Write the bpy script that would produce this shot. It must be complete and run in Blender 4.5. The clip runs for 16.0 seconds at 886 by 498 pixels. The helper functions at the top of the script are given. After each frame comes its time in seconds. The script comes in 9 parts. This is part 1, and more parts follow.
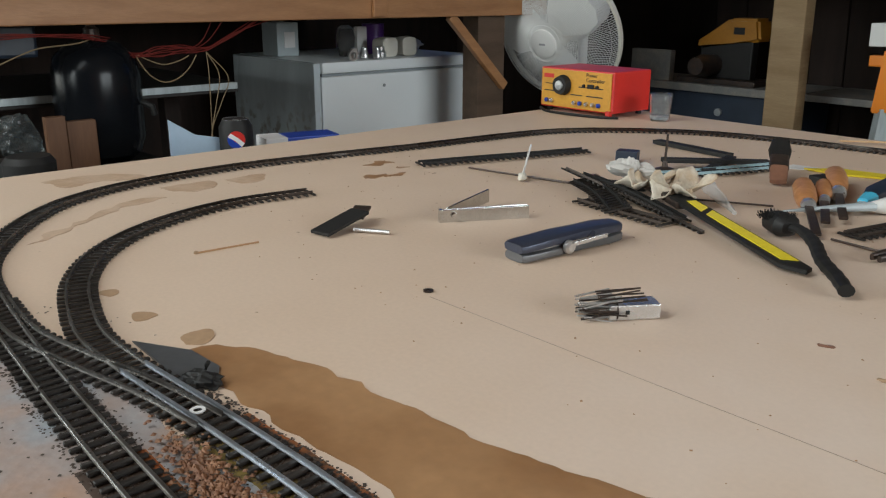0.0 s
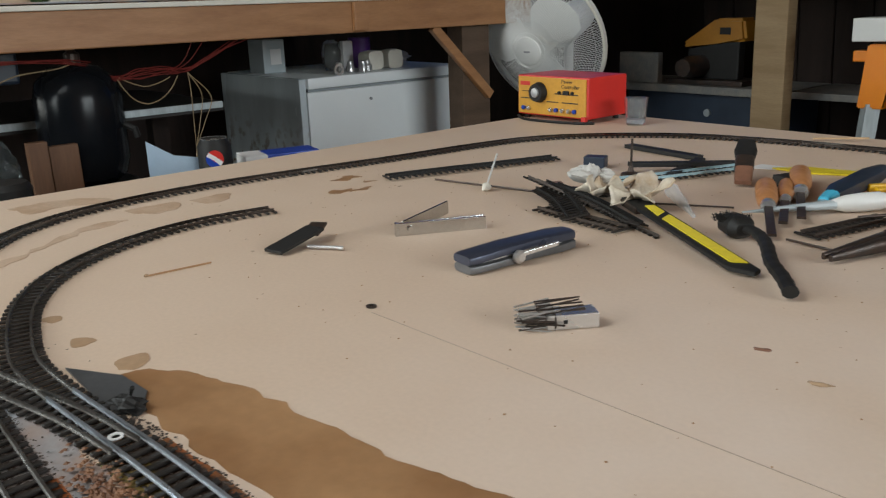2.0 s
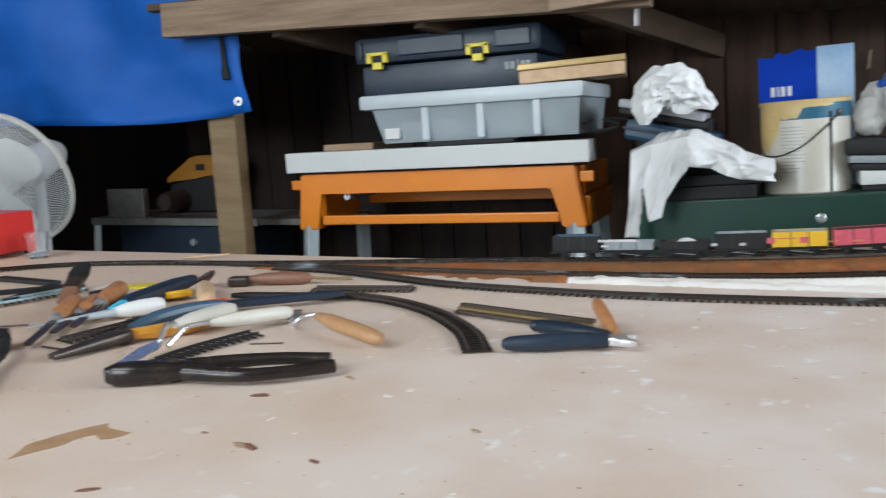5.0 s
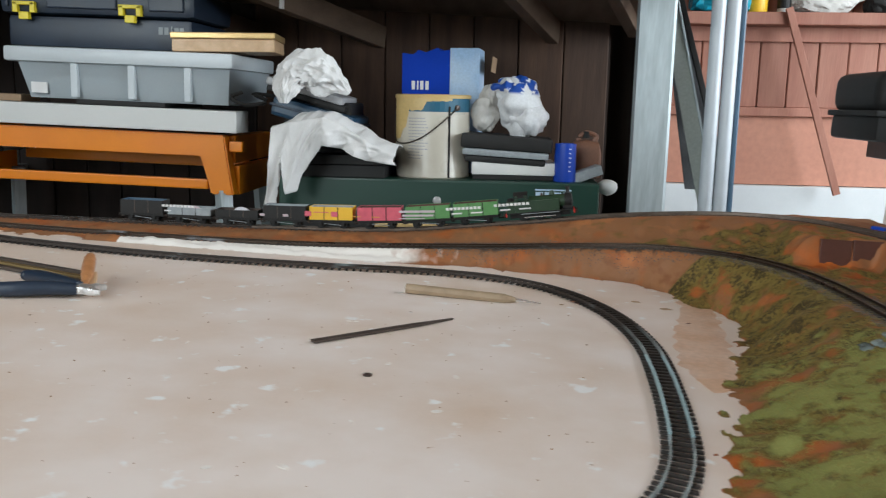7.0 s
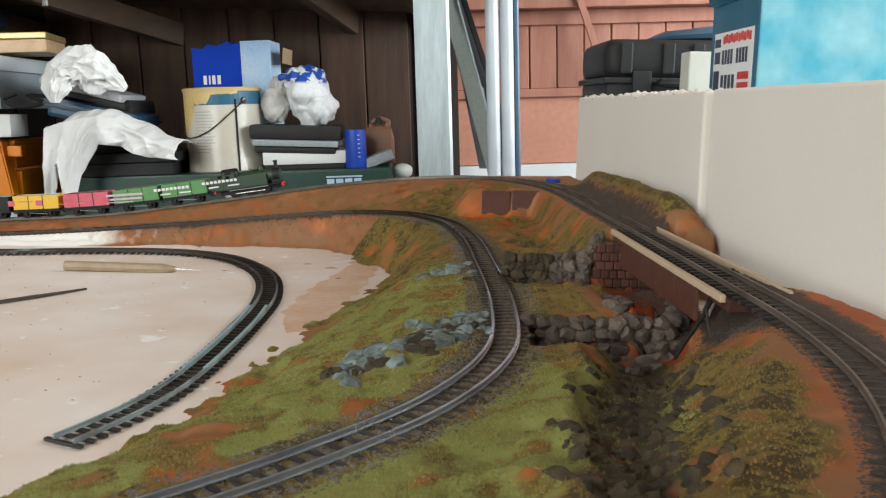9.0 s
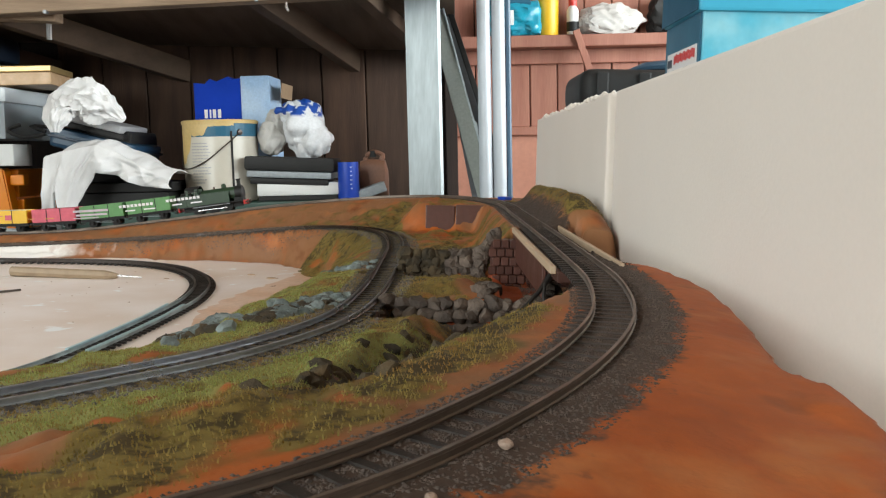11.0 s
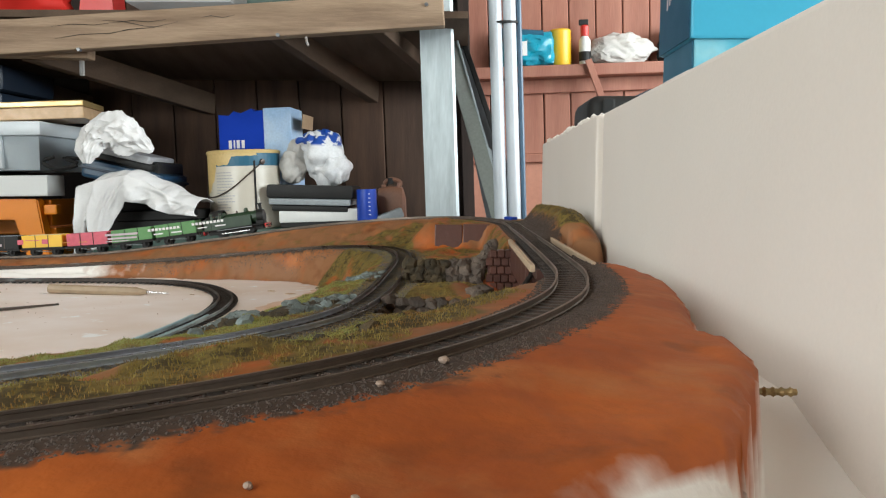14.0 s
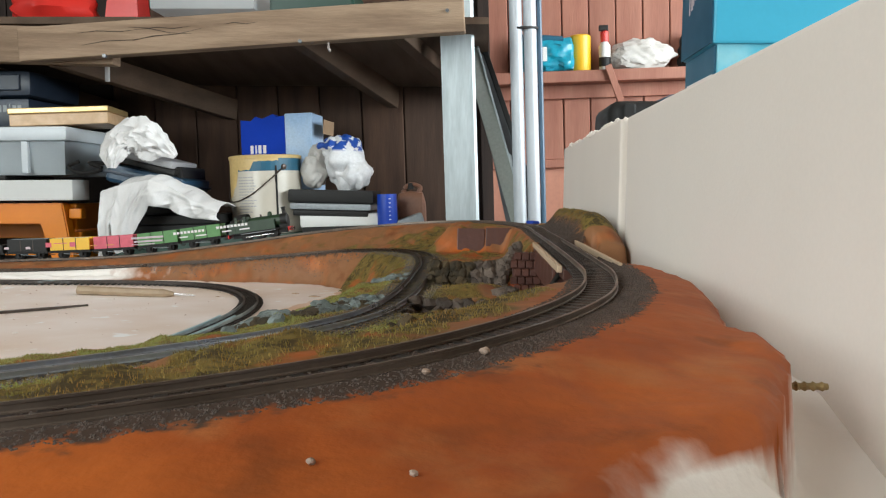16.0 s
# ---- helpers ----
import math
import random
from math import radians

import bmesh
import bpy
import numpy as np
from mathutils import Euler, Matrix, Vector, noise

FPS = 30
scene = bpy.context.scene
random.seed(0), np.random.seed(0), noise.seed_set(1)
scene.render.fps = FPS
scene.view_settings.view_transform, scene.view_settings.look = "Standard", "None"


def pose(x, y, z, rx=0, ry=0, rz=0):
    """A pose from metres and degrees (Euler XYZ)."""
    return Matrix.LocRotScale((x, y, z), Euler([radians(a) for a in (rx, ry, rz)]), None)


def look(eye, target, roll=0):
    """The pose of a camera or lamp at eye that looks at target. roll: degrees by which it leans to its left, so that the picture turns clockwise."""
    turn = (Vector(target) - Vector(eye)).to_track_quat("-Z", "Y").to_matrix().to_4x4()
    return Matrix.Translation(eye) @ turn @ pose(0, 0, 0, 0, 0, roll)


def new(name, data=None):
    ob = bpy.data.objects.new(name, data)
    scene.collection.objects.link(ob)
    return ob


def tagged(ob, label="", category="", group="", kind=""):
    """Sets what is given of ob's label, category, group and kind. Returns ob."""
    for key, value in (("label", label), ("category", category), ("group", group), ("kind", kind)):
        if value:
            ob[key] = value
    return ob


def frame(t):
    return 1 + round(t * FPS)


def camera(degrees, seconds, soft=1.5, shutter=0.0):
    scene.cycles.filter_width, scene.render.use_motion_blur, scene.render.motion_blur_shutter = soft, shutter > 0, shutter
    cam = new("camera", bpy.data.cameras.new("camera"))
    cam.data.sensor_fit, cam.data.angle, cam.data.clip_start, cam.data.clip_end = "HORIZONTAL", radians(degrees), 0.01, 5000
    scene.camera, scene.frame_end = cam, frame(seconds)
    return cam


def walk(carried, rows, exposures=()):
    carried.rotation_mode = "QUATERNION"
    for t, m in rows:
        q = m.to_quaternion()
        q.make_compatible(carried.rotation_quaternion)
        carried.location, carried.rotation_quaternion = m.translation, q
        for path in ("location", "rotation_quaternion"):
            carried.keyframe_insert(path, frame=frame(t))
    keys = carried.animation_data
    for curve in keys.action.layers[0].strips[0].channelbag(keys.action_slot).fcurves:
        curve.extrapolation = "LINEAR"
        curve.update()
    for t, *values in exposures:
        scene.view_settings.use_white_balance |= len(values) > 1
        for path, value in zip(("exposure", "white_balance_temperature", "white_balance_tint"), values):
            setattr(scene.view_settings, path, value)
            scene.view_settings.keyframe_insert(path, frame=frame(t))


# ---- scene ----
# the camera and its walk along the front of the layout
cam = camera(56.1, 16.0, soft=1.2, shutter=0.3)
PATH = [
    (0, (-0.1074, 0.5214, 0.23), (-1.5518, 1.7714, -0.363), 0.2),
    (0.5, (-0.108, 0.5236, 0.234), (-1.5615, 1.7551, -0.376), 0.1),
    (1, (-0.1076, 0.5292, 0.233), (-1.5652, 1.7518, -0.384), -0.1),
    (1.5, (-0.0997, 0.5414, 0.234), (-1.5627, 1.7672, -0.364), -0.7),
    (2, (-0.0746, 0.5645, 0.232), (-1.5376, 1.8023, -0.339), -2.0),
    (2.5, (-0.0333, 0.5885, 0.237), (-1.4975, 1.8492, -0.281), -2.8),
    (3, (-0.0135, 0.5978, 0.236), (-1.4095, 1.9415, -0.26), -2.8),
    (3.5, (0.0394, 0.6146, 0.232), (-1.2814, 2.0304, -0.272), -3.4),
    (3.8, (0.0843, 0.6271, 0.228), (-1.1269, 2.1408, -0.262), -3.4),
    (4, (0.1201, 0.6331, 0.225), (-0.9971, 2.2232, -0.248), -2.9),
    (4.5, (0.2183, 0.6482, 0.22), (-0.713, 2.384, -0.128), -2.2),
    (5, (0.2866, 0.6519, 0.223), (-0.4374, 2.4924, -0.073), -2.3),
    (5.2, (0.3084, 0.6497, 0.224), (-0.2928, 2.5333, -0.076), -1.8),
    (7.3, (0.6617, 0.5832, 0.239), (0.5261, 2.5469, -0.116), 3.5),
    (7.5, (0.699, 0.5891, 0.223), (0.5685, 2.5546, -0.126), 3.3),
    (8, (0.7946, 0.5675, 0.221), (0.743, 2.5367, -0.126), 2.3),
    (8.5, (0.8589, 0.5651, 0.208), (0.9244, 2.5354, -0.133), 1.3),
    (9, (0.9065, 0.5668, 0.202), (0.9911, 2.5364, -0.134), 0.7),
    (9.5, (0.9392, 0.5673, 0.197), (1.0394, 2.5372, -0.135), 0.8),
    (9.7, (0.9545, 0.5634, 0.191), (1.0406, 2.5343, -0.137), 0.8),
    (11.8, (1.0456, 0.5485, 0.153), (1.0353, 2.5404, -0.027), 1.0),
    (12, (1.0497, 0.5468, 0.154), (1.0381, 2.5388, -0.027), 0.9),
    (12.5, (1.0518, 0.546, 0.153), (1.0493, 2.538, -0.02), 1.0),
    (13, (1.0339, 0.5224, 0.149), (1.0385, 2.5153, -0.018), 1.1),
    (13.5, (1.0356, 0.4961, 0.151), (1.0119, 2.4895, -0.007), 0.6),
    (14, (1.0434, 0.487, 0.148), (0.9943, 2.4809, -0.003), 0.5),
    (14.5, (1.0339, 0.4827, 0.148), (0.972, 2.476, -0.006), 0.6),
    (15, (1.0365, 0.4797, 0.146), (0.9576, 2.4728, 0.005), 0.7),
    (15.5, (1.0372, 0.4789, 0.146), (0.9426, 2.4717, 0.009), 0.7),
    (16, (1.0364, 0.4783, 0.145), (0.9455, 2.4715, 0.008), 0.6),
]
walk(cam, [(t, look(eye, target, roll)) for t, eye, target, roll in PATH],
     exposures=[(0.0, -0.54, 6500, 10), (3.5, -0.56, 6500, 10), (4.4, -0.16, 5950, 10), (5.2, -0.11, 6000, 10), (7.5, -0.36, 6300, 10), (8.0, -0.30, 6400, 10), (8.5, -0.10, 6500, 10), (9.2, 0.01, 6550, 10), (12.0, 0.01, 6600, 10), (16.0, -0.03, 6500, 10)])

# ---- daylight: wide door opening in the side wall, window opposite ----
world = bpy.data.worlds.new("daylight")
scene.world = world
world.use_nodes = True
wn = world.node_tree
sky = wn.nodes.new("ShaderNodeTexSky")
sky.sky_type = "NISHITA"
sky.sun_disc = False
sky.sun_elevation = radians(38)
sky.sun_rotation = radians(200)
wn.nodes["Background"].inputs["Strength"].default_value = 0.10
wn.links.new(sky.outputs[0], wn.nodes["Background"].inputs["Color"])


def opening_lamp(name, place, target, sx, sy, watts, color):
    data = bpy.data.lights.new(name, "AREA")
    data.shape, data.size, data.size_y = "RECTANGLE", sx, sy
    data.energy, data.color = watts, color
    ob = new(name, data)
    ob.matrix_world = look(place, target)
    return ob


opening_lamp("door_daylight", (-3.62, -1.45, 0.85), (0.2, 1.1, 0.05), 2.2, 1.8, 62, (0.92, 1.0, 0.99))
# fill lamp added overhead, out of view, to lift the foam board and baseboard
opening_lamp("roof_daylight", (-1.2, -0.6, 1.93), (0.1, 0.9, 0.0), 1.9, 1.2, 52, (0.93, 1.0, 0.99))
opening_lamp("front_daylight", (-1.5, -2.62, 0.98), (0.5, 1.2, 0.05), 1.7, 1.2, 92, (0.92, 1.0, 0.99))
opening_lamp("window_daylight", (3.25, 1.85, 0.95), (-0.4, 2.2, 0.0), 2.5, 1.2, 160, (0.90, 0.98, 1.0))

# ---- materials ----


def material(name, color, rough=0.6, metal=0.0, second=None, amount=0.5, scale=12.0, grain=160.0, bump=0.15,
             rand=0.0, stretch=(1, 1, 1), spec=0.5, gloss_var=0.1, alpha=1.0, trans=0.0, dist=0.002, vary=0.18):
    """A procedural surface: base colour mixed with a second one by a large noise, a fine grain, relief from both."""
    m = bpy.data.materials.new(name)
    m.use_nodes = True
    nt = m.node_tree
    n, l = nt.nodes, nt.links
    b = n["Principled BSDF"]
    second = second or tuple(c * 0.72 for c in color)
    geo = n.new("ShaderNodeNewGeometry")
    mp = n.new("ShaderNodeMapping")
    mp.inputs["Scale"].default_value = stretch
    l.new(geo.outputs["Position"], mp.inputs["Vector"])
    big = n.new("ShaderNodeTexNoise")
    big.inputs["Scale"].default_value, big.inputs["Detail"].default_value = scale, 5
    fine = n.new("ShaderNodeTexNoise")
    fine.inputs["Scale"].default_value, fine.inputs["Detail"].default_value = grain, 4
    for t in (big, fine):
        l.new(mp.outputs[0], t.inputs["Vector"])
    ramp = n.new("ShaderNodeMapRange")
    ramp.inputs["From Min"].default_value, ramp.inputs["From Max"].default_value = 0.38, 0.66
    ramp.inputs["To Max"].default_value = amount
    l.new(big.outputs["Fac"], ramp.inputs["Value"])
    mix = n.new("ShaderNodeMix")
    mix.data_type = "RGBA"
    mix.inputs["A"].default_value, mix.inputs["B"].default_value = (*color, 1), (*second, 1)
    l.new(ramp.outputs[0], mix.inputs["Factor"])
    val = n.new("ShaderNodeHueSaturation")
    spread = n.new("ShaderNodeMapRange")
    spread.inputs["To Min"].default_value, spread.inputs["To Max"].default_value = 1 - vary, 1 + vary
    l.new(fine.outputs["Fac"], spread.inputs["Value"])
    l.new(mix.outputs["Result"], val.inputs["Color"])
    if rand:
        info = n.new("ShaderNodeObjectInfo")
        r2 = n.new("ShaderNodeMapRange")
        r2.inputs["To Min"].default_value, r2.inputs["To Max"].default_value = 1 - rand, 1 + rand
        l.new(info.outputs["Random"], r2.inputs["Value"])
        mul = n.new("ShaderNodeMath")
        mul.operation = "MULTIPLY"
        l.new(spread.outputs[0], mul.inputs[0])
        l.new(r2.outputs[0], mul.inputs[1])
        l.new(mul.outputs[0], val.inputs["Value"])
    else:
        l.new(spread.outputs[0], val.inputs["Value"])
    l.new(val.outputs[0], b.inputs["Base Color"])
    rr = n.new("ShaderNodeMapRange")
    rr.inputs["To Min"].default_value = max(0.02, rough - gloss_var)
    rr.inputs["To Max"].default_value = min(1.0, rough + gloss_var)
    l.new(big.outputs["Fac"], rr.inputs["Value"])
    l.new(rr.outputs[0], b.inputs["Roughness"])
    b.inputs["Metallic"].default_value = metal
    b.inputs["Specular IOR Level"].default_value = spec
    b.inputs["Alpha"].default_value = alpha
    b.inputs["Transmission Weight"].default_value = trans
    if bump:
        bp = n.new("ShaderNodeBump")
        bp.inputs["Strength"].default_value, bp.inputs["Distance"].default_value = bump, dist
        l.new(fine.outputs["Fac"], bp.inputs["Height"])
        l.new(bp.outputs[0], b.inputs["Normal"])
    return m


def tint_by(m, color, attribute=None, scale=30.0, lo=0.55, hi=0.62, where=None, z_lo=None):
    """Lays a further colour over a material, by a mesh attribute or by patches of noise, inside a box if given."""
    nt = m.node_tree
    n, l = nt.nodes, nt.links
    b = n["Principled BSDF"]
    old = b.inputs["Base Color"].links[0].from_socket
    mix = n.new("ShaderNodeMix")
    mix.data_type = "RGBA"
    mix.inputs["B"].default_value = (*color, 1)
    l.new(old, mix.inputs["A"])
    geo = n.new("ShaderNodeNewGeometry")
    noise_tex = n.new("ShaderNodeTexNoise")
    noise_tex.inputs["Scale"].default_value, noise_tex.inputs["Detail"].default_value = scale, 6
    l.new(geo.outputs["Position"], noise_tex.inputs["Vector"])
    rng = n.new("ShaderNodeMapRange")
    rng.inputs["From Min"].default_value, rng.inputs["From Max"].default_value = lo, hi
    l.new(noise_tex.outputs["Fac"], rng.inputs["Value"])
    fac = rng.outputs[0]
    if attribute:
        at = n.new("ShaderNodeAttribute")
        at.attribute_name = attribute
        add = n.new("ShaderNodeMath")
        add.operation = "ADD"
        l.new(noise_tex.outputs["Fac"], add.inputs[0])
        l.new(at.outputs["Fac"], add.inputs[1])
        l.new(add.outputs[0], rng.inputs["Value"])
    if where:
        axis, a, c = where
        sep = n.new("ShaderNodeSeparateXYZ")
        l.new(geo.outputs["Position"], sep.inputs[0])
        r3 = n.new("ShaderNodeMapRange")
        r3.inputs["From Min"].default_value, r3.inputs["From Max"].default_value = a, c
        l.new(sep.outputs[axis], r3.inputs["Value"])
        mul = n.new("ShaderNodeMath")
        mul.operation = "MULTIPLY"
        l.new(fac, mul.inputs[0])
        l.new(r3.outputs[0], mul.inputs[1])
        fac = mul.outputs[0]
    l.new(fac, mix.inputs["Factor"])
    l.new(mix.outputs["Result"], b.inputs["Base Color"])
    return m


BOARD = material("baseboard_paint", (0.67, 0.515, 0.395), 0.55, second=(0.625, 0.465, 0.345), amount=0.6, scale=5, grain=260, bump=0.05, vary=0.07)
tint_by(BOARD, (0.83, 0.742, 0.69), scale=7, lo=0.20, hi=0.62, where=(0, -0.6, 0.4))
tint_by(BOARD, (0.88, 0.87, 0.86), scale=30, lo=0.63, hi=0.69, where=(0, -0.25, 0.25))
tint_by(BOARD, (0.30, 0.19, 0.11), scale=48, lo=0.735, hi=0.76)
BROWN_PAINT = material("brown_paint", (0.43, 0.245, 0.12), 0.42, second=(0.28, 0.140, 0.06), amount=0.95, scale=9, grain=90, bump=0.1)
SLEEPER = material("sleeper_plastic", (0.016, 0.013, 0.011), 0.5, second=(0.030, 0.023, 0.019), rand=0.35, scale=60, bump=0.3)
RAIL = material("rail_nickel", (0.50, 0.49, 0.47), 0.28, metal=0.9, second=(0.14, 0.12, 0.10), amount=0.85, scale=22, grain=300, bump=0.05)
tint_by(RAIL, (0.075, 0.060, 0.052), scale=9, lo=0.30, hi=0.40, where=(1, 0.66, 0.92))
# blue window glint put into the rail colour, giving way to brown further back
RAIL_INNER = material("rail_window_glint", (0.60, 0.65, 0.72), 0.30, metal=0.80, second=(0.28, 0.28, 0.28), amount=0.6, scale=22, grain=300, bump=0.05)
tint_by(RAIL_INNER, (0.085, 0.062, 0.048), scale=9, lo=0.30, hi=0.40, where=(1, 1.02, 1.20))
RAIL_HILL = material("rail_brown", (0.19, 0.145, 0.115), 0.40, metal=0.45, second=(0.085, 0.060, 0.045), amount=0.8, scale=26, grain=300, bump=0.1)
RAIL_BLUE = material("rail_bare", (0.40, 0.56, 0.60), 0.45, metal=0.2, second=(0.30, 0.44, 0.48), scale=40, bump=0.05)
RAIL_LOOP = material("rail_loop", (0.42, 0.50, 0.51), 0.45, metal=0.35, second=(0.14, 0.15, 0.15), amount=0.7, scale=40, bump=0.1)
tint_by(RAIL_LOOP, (0.050, 0.038, 0.032), scale=9, lo=0.30, hi=0.40, where=(1, 1.38, 1.50))
RAIL_DULL = material("rail_weathered", (0.060, 0.045, 0.036), 0.5, metal=0.3, second=(0.10, 0.075, 0.06), scale=30, bump=0.2)
EARTH = material("orange_earth", (0.46, 0.112, 0.018), 0.62, second=(0.31, 0.066, 0.012), amount=0.9, scale=11, grain=120, bump=0.22, dist=0.003, spec=0.3)
tint_by(EARTH, (0.255, 0.115, 0.050), attribute="umber", scale=24, lo=0.95, hi=1.25)
tint_by(EARTH, (0.16, 0.045, 0.012), scale=34, lo=0.58, hi=0.80)
tint_by(EARTH, (0.47, 0.17, 0.055), scale=26, lo=0.56, hi=0.76)
tint_by(EARTH, (0.062, 0.040, 0.029), attribute="ballast", scale=140, lo=0.85, hi=1.05)
tint_by(EARTH, (0.130, 0.088, 0.022), attribute="grass", scale=46, lo=0.90, hi=1.14)
tint_by(EARTH, (0.19, 0.135, 0.036), attribute="grass", scale=120, lo=1.02, hi=1.20)
tint_by(EARTH, (0.055, 0.038, 0.014), attribute="grass", scale=210, lo=1.16, hi=1.32)
tint_by(EARTH, (0.24, 0.245, 0.075), attribute="lush", scale=60, lo=0.98, hi=1.16)
tint_by(EARTH, (0.26, 0.050, 0.014), attribute="bed", scale=40, lo=0.85, hi=1.05)
tint_by(EARTH, (0.87, 0.83, 0.78), attribute="plaster", scale=45, lo=0.78, hi=1.42)
tint_by(EARTH, (0.050, 0.040, 0.022), attribute="rocky", scale=70, lo=1.0, hi=1.25)
GRASS = material("static_grass", (0.180, 0.150, 0.032), 0.9, second=(0.29, 0.145, 0.036), amount=0.8, scale=26, grain=300, bump=0)
GRASS_LUSH = material("static_grass_fresh", (0.215, 0.265, 0.065), 0.9, second=(0.33, 0.285, 0.10), amount=0.8, scale=40, grain=300, bump=0)
BALLAST = material("ballast_grit", (0.085, 0.076, 0.070), 0.85, second=(0.175, 0.152, 0.135), amount=0.9, scale=240, grain=400, bump=0.3)
BALLAST_DARK = material("ballast_dark", (0.050, 0.036, 0.029), 0.9, second=(0.110, 0.082, 0.066), amount=0.9, scale=240, grain=400, bump=0.3)
RUBBLE = material("red_rubble", (0.17, 0.072, 0.034), 0.6, second=(0.30, 0.15, 0.075), amount=0.8, scale=120, bump=0.4)
STONE = material("grey_stone", (0.064, 0.046, 0.035), 0.8, second=(0.145, 0.108, 0.083), amount=0.8, scale=90, grain=500, bump=0.6, rand=0.35)
STONE_BLUE = material("blue_grey_stone", (0.085, 0.100, 0.092), 0.8, second=(0.25, 0.30, 0.295), amount=0.8, scale=90, grain=500, bump=0.6, rand=0.3)
STONE_DARK = material("dark_stone", (0.030, 0.023, 0.013), 0.95, second=(0.088, 0.058, 0.026), amount=0.8, scale=70, grain=400, bump=0.6, rand=0.35)
BRICK = material("model_brick", (0.078, 0.029, 0.020), 0.45, second=(0.085, 0.032, 0.021), scale=50, rand=0.25, bump=0.3)
BALSA = material("balsa", (0.50, 0.37, 0.25), 0.6, second=(0.50, 0.36, 0.23), stretch=(1, 6, 1), bump=0.2)
FOAM = material("white_foam_board", (0.705, 0.640, 0.578), 0.85, second=(0.65, 0.585, 0.520), amount=0.7, scale=3.5, grain=420, bump=0.08, vary=0.03)
tint_by(FOAM, (0.66, 0.64, 0.60), scale=110, lo=0.74, hi=0.78)
WHITE_STRIP = material("white_laminate", (0.66, 0.68, 0.69), 0.45, second=(0.60, 0.62, 0.63), bump=0.01, vary=0.03)
TIMBER = material("pine_timber", (0.29, 0.20, 0.105), 0.7, second=(0.21, 0.135, 0.065), amount=0.8, scale=5, grain=60, stretch=(1, 1, 8), bump=0.3)
BEAM_WOOD = material("varnished_beam", (0.36, 0.175, 0.072), 0.5, second=(0.25, 0.11, 0.042), amount=0.8, scale=6, grain=50, stretch=(5, 0.8, 5), bump=0.2)
OLD_BEAM = material("weathered_beam", (0.325, 0.227, 0.150), 0.8, second=(0.195, 0.127, 0.081), amount=0.9, scale=7, grain=70, stretch=(0.6, 4, 7), bump=0.4)
# timber with the shade under deck and table put into its colour
SHADED_WOOD = material("shaded_joist", (0.100, 0.062, 0.038), 0.8, second=(0.062, 0.037, 0.022), amount=0.8, scale=5, grain=70, stretch=(4, 0.6, 4), bump=0.3)
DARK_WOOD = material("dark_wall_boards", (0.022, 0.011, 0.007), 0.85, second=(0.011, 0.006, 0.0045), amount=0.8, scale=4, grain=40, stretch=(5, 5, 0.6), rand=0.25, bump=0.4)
PINK_WOOD = material("red_stained_boards", (0.36, 0.155, 0.105), 0.65, second=(0.27, 0.10, 0.066), amount=0.8, scale=3, grain=38, stretch=(5, 5, 0.5), rand=0.10, bump=0.35)
PINK_PLY = material("pink_panel", (0.50, 0.225, 0.15), 0.65, second=(0.42, 0.18, 0.12), scale=4, grain=50, bump=0.2)
CONCRETE = material("concrete_floor", (0.20, 0.19, 0.18), 0.8, second=(0.14, 0.135, 0.13), scale=3, grain=60, bump=0.4)
GALV = material("galvanised_steel", (0.50, 0.56, 0.575), 0.45, metal=0.30, second=(0.38, 0.43, 0.445), amount=0.9, scale=14, grain=60, stretch=(3, 3, 0.4), bump=0.08)
ALU = material("aluminium_pipe", (0.46, 0.49, 0.52), 0.45, metal=0.1, second=(0.40, 0.43, 0.46), bump=0.01, vary=0.04)
STEEL = material("bright_steel", (0.70, 0.70, 0.70), 0.28, metal=0.8, second=(0.45, 0.45, 0.45), grain=300, bump=0.03)
SAW_YELLOW = material("dull_yellow_paint", (0.40, 0.17, 0.008), 0.5, second=(0.30, 0.12, 0.008), bump=0.02)
DARK_STEEL = material("dark_tool_steel", (0.055, 0.045, 0.04), 0.38, metal=0.55, second=(0.095, 0.06, 0.045), amount=0.8, scale=50, bump=0.15)
ORANGE = material("orange_enamel", (0.84, 0.255, 0.005), 0.32, second=(0.72, 0.185, 0.004), scale=6, bump=0.01, vary=0.04)
WHITE_ENAMEL = material("white_enamel", (0.66, 0.66, 0.64), 0.35, second=(0.60, 0.60, 0.58), scale=4, bump=0.0, vary=0.03)
FREEZER_WHITE = material("freezer_enamel", (0.88, 0.92, 0.93), 0.35, second=(0.80, 0.84, 0.86), scale=4, bump=0.0, vary=0.02)
TIN_PAINT = material("cream_tin", (0.56, 0.52, 0.44), 0.28, second=(0.47, 0.42, 0.34), scale=9, bump=0.0, vary=0.03)
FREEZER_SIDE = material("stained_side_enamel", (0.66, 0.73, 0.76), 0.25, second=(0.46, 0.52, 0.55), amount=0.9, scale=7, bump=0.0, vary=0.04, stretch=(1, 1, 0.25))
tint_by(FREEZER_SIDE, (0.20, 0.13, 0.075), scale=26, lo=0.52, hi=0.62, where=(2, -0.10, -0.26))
TANK_BLACK = material("tank_gloss_black", (0.006, 0.007, 0.009), 0.20, second=(0.009, 0.010, 0.012), spec=0.16, bump=0.02, gloss_var=0.05)
GREY_ENAMEL = material("stained_grey_enamel", (0.46, 0.52, 0.54), 0.4, second=(0.33, 0.37, 0.39), amount=0.9, scale=5, bump=0.0, vary=0.04)
tint_by(GREY_ENAMEL, (0.20, 0.13, 0.075), scale=26, lo=0.52, hi=0.62, where=(2, -0.10, -0.26))
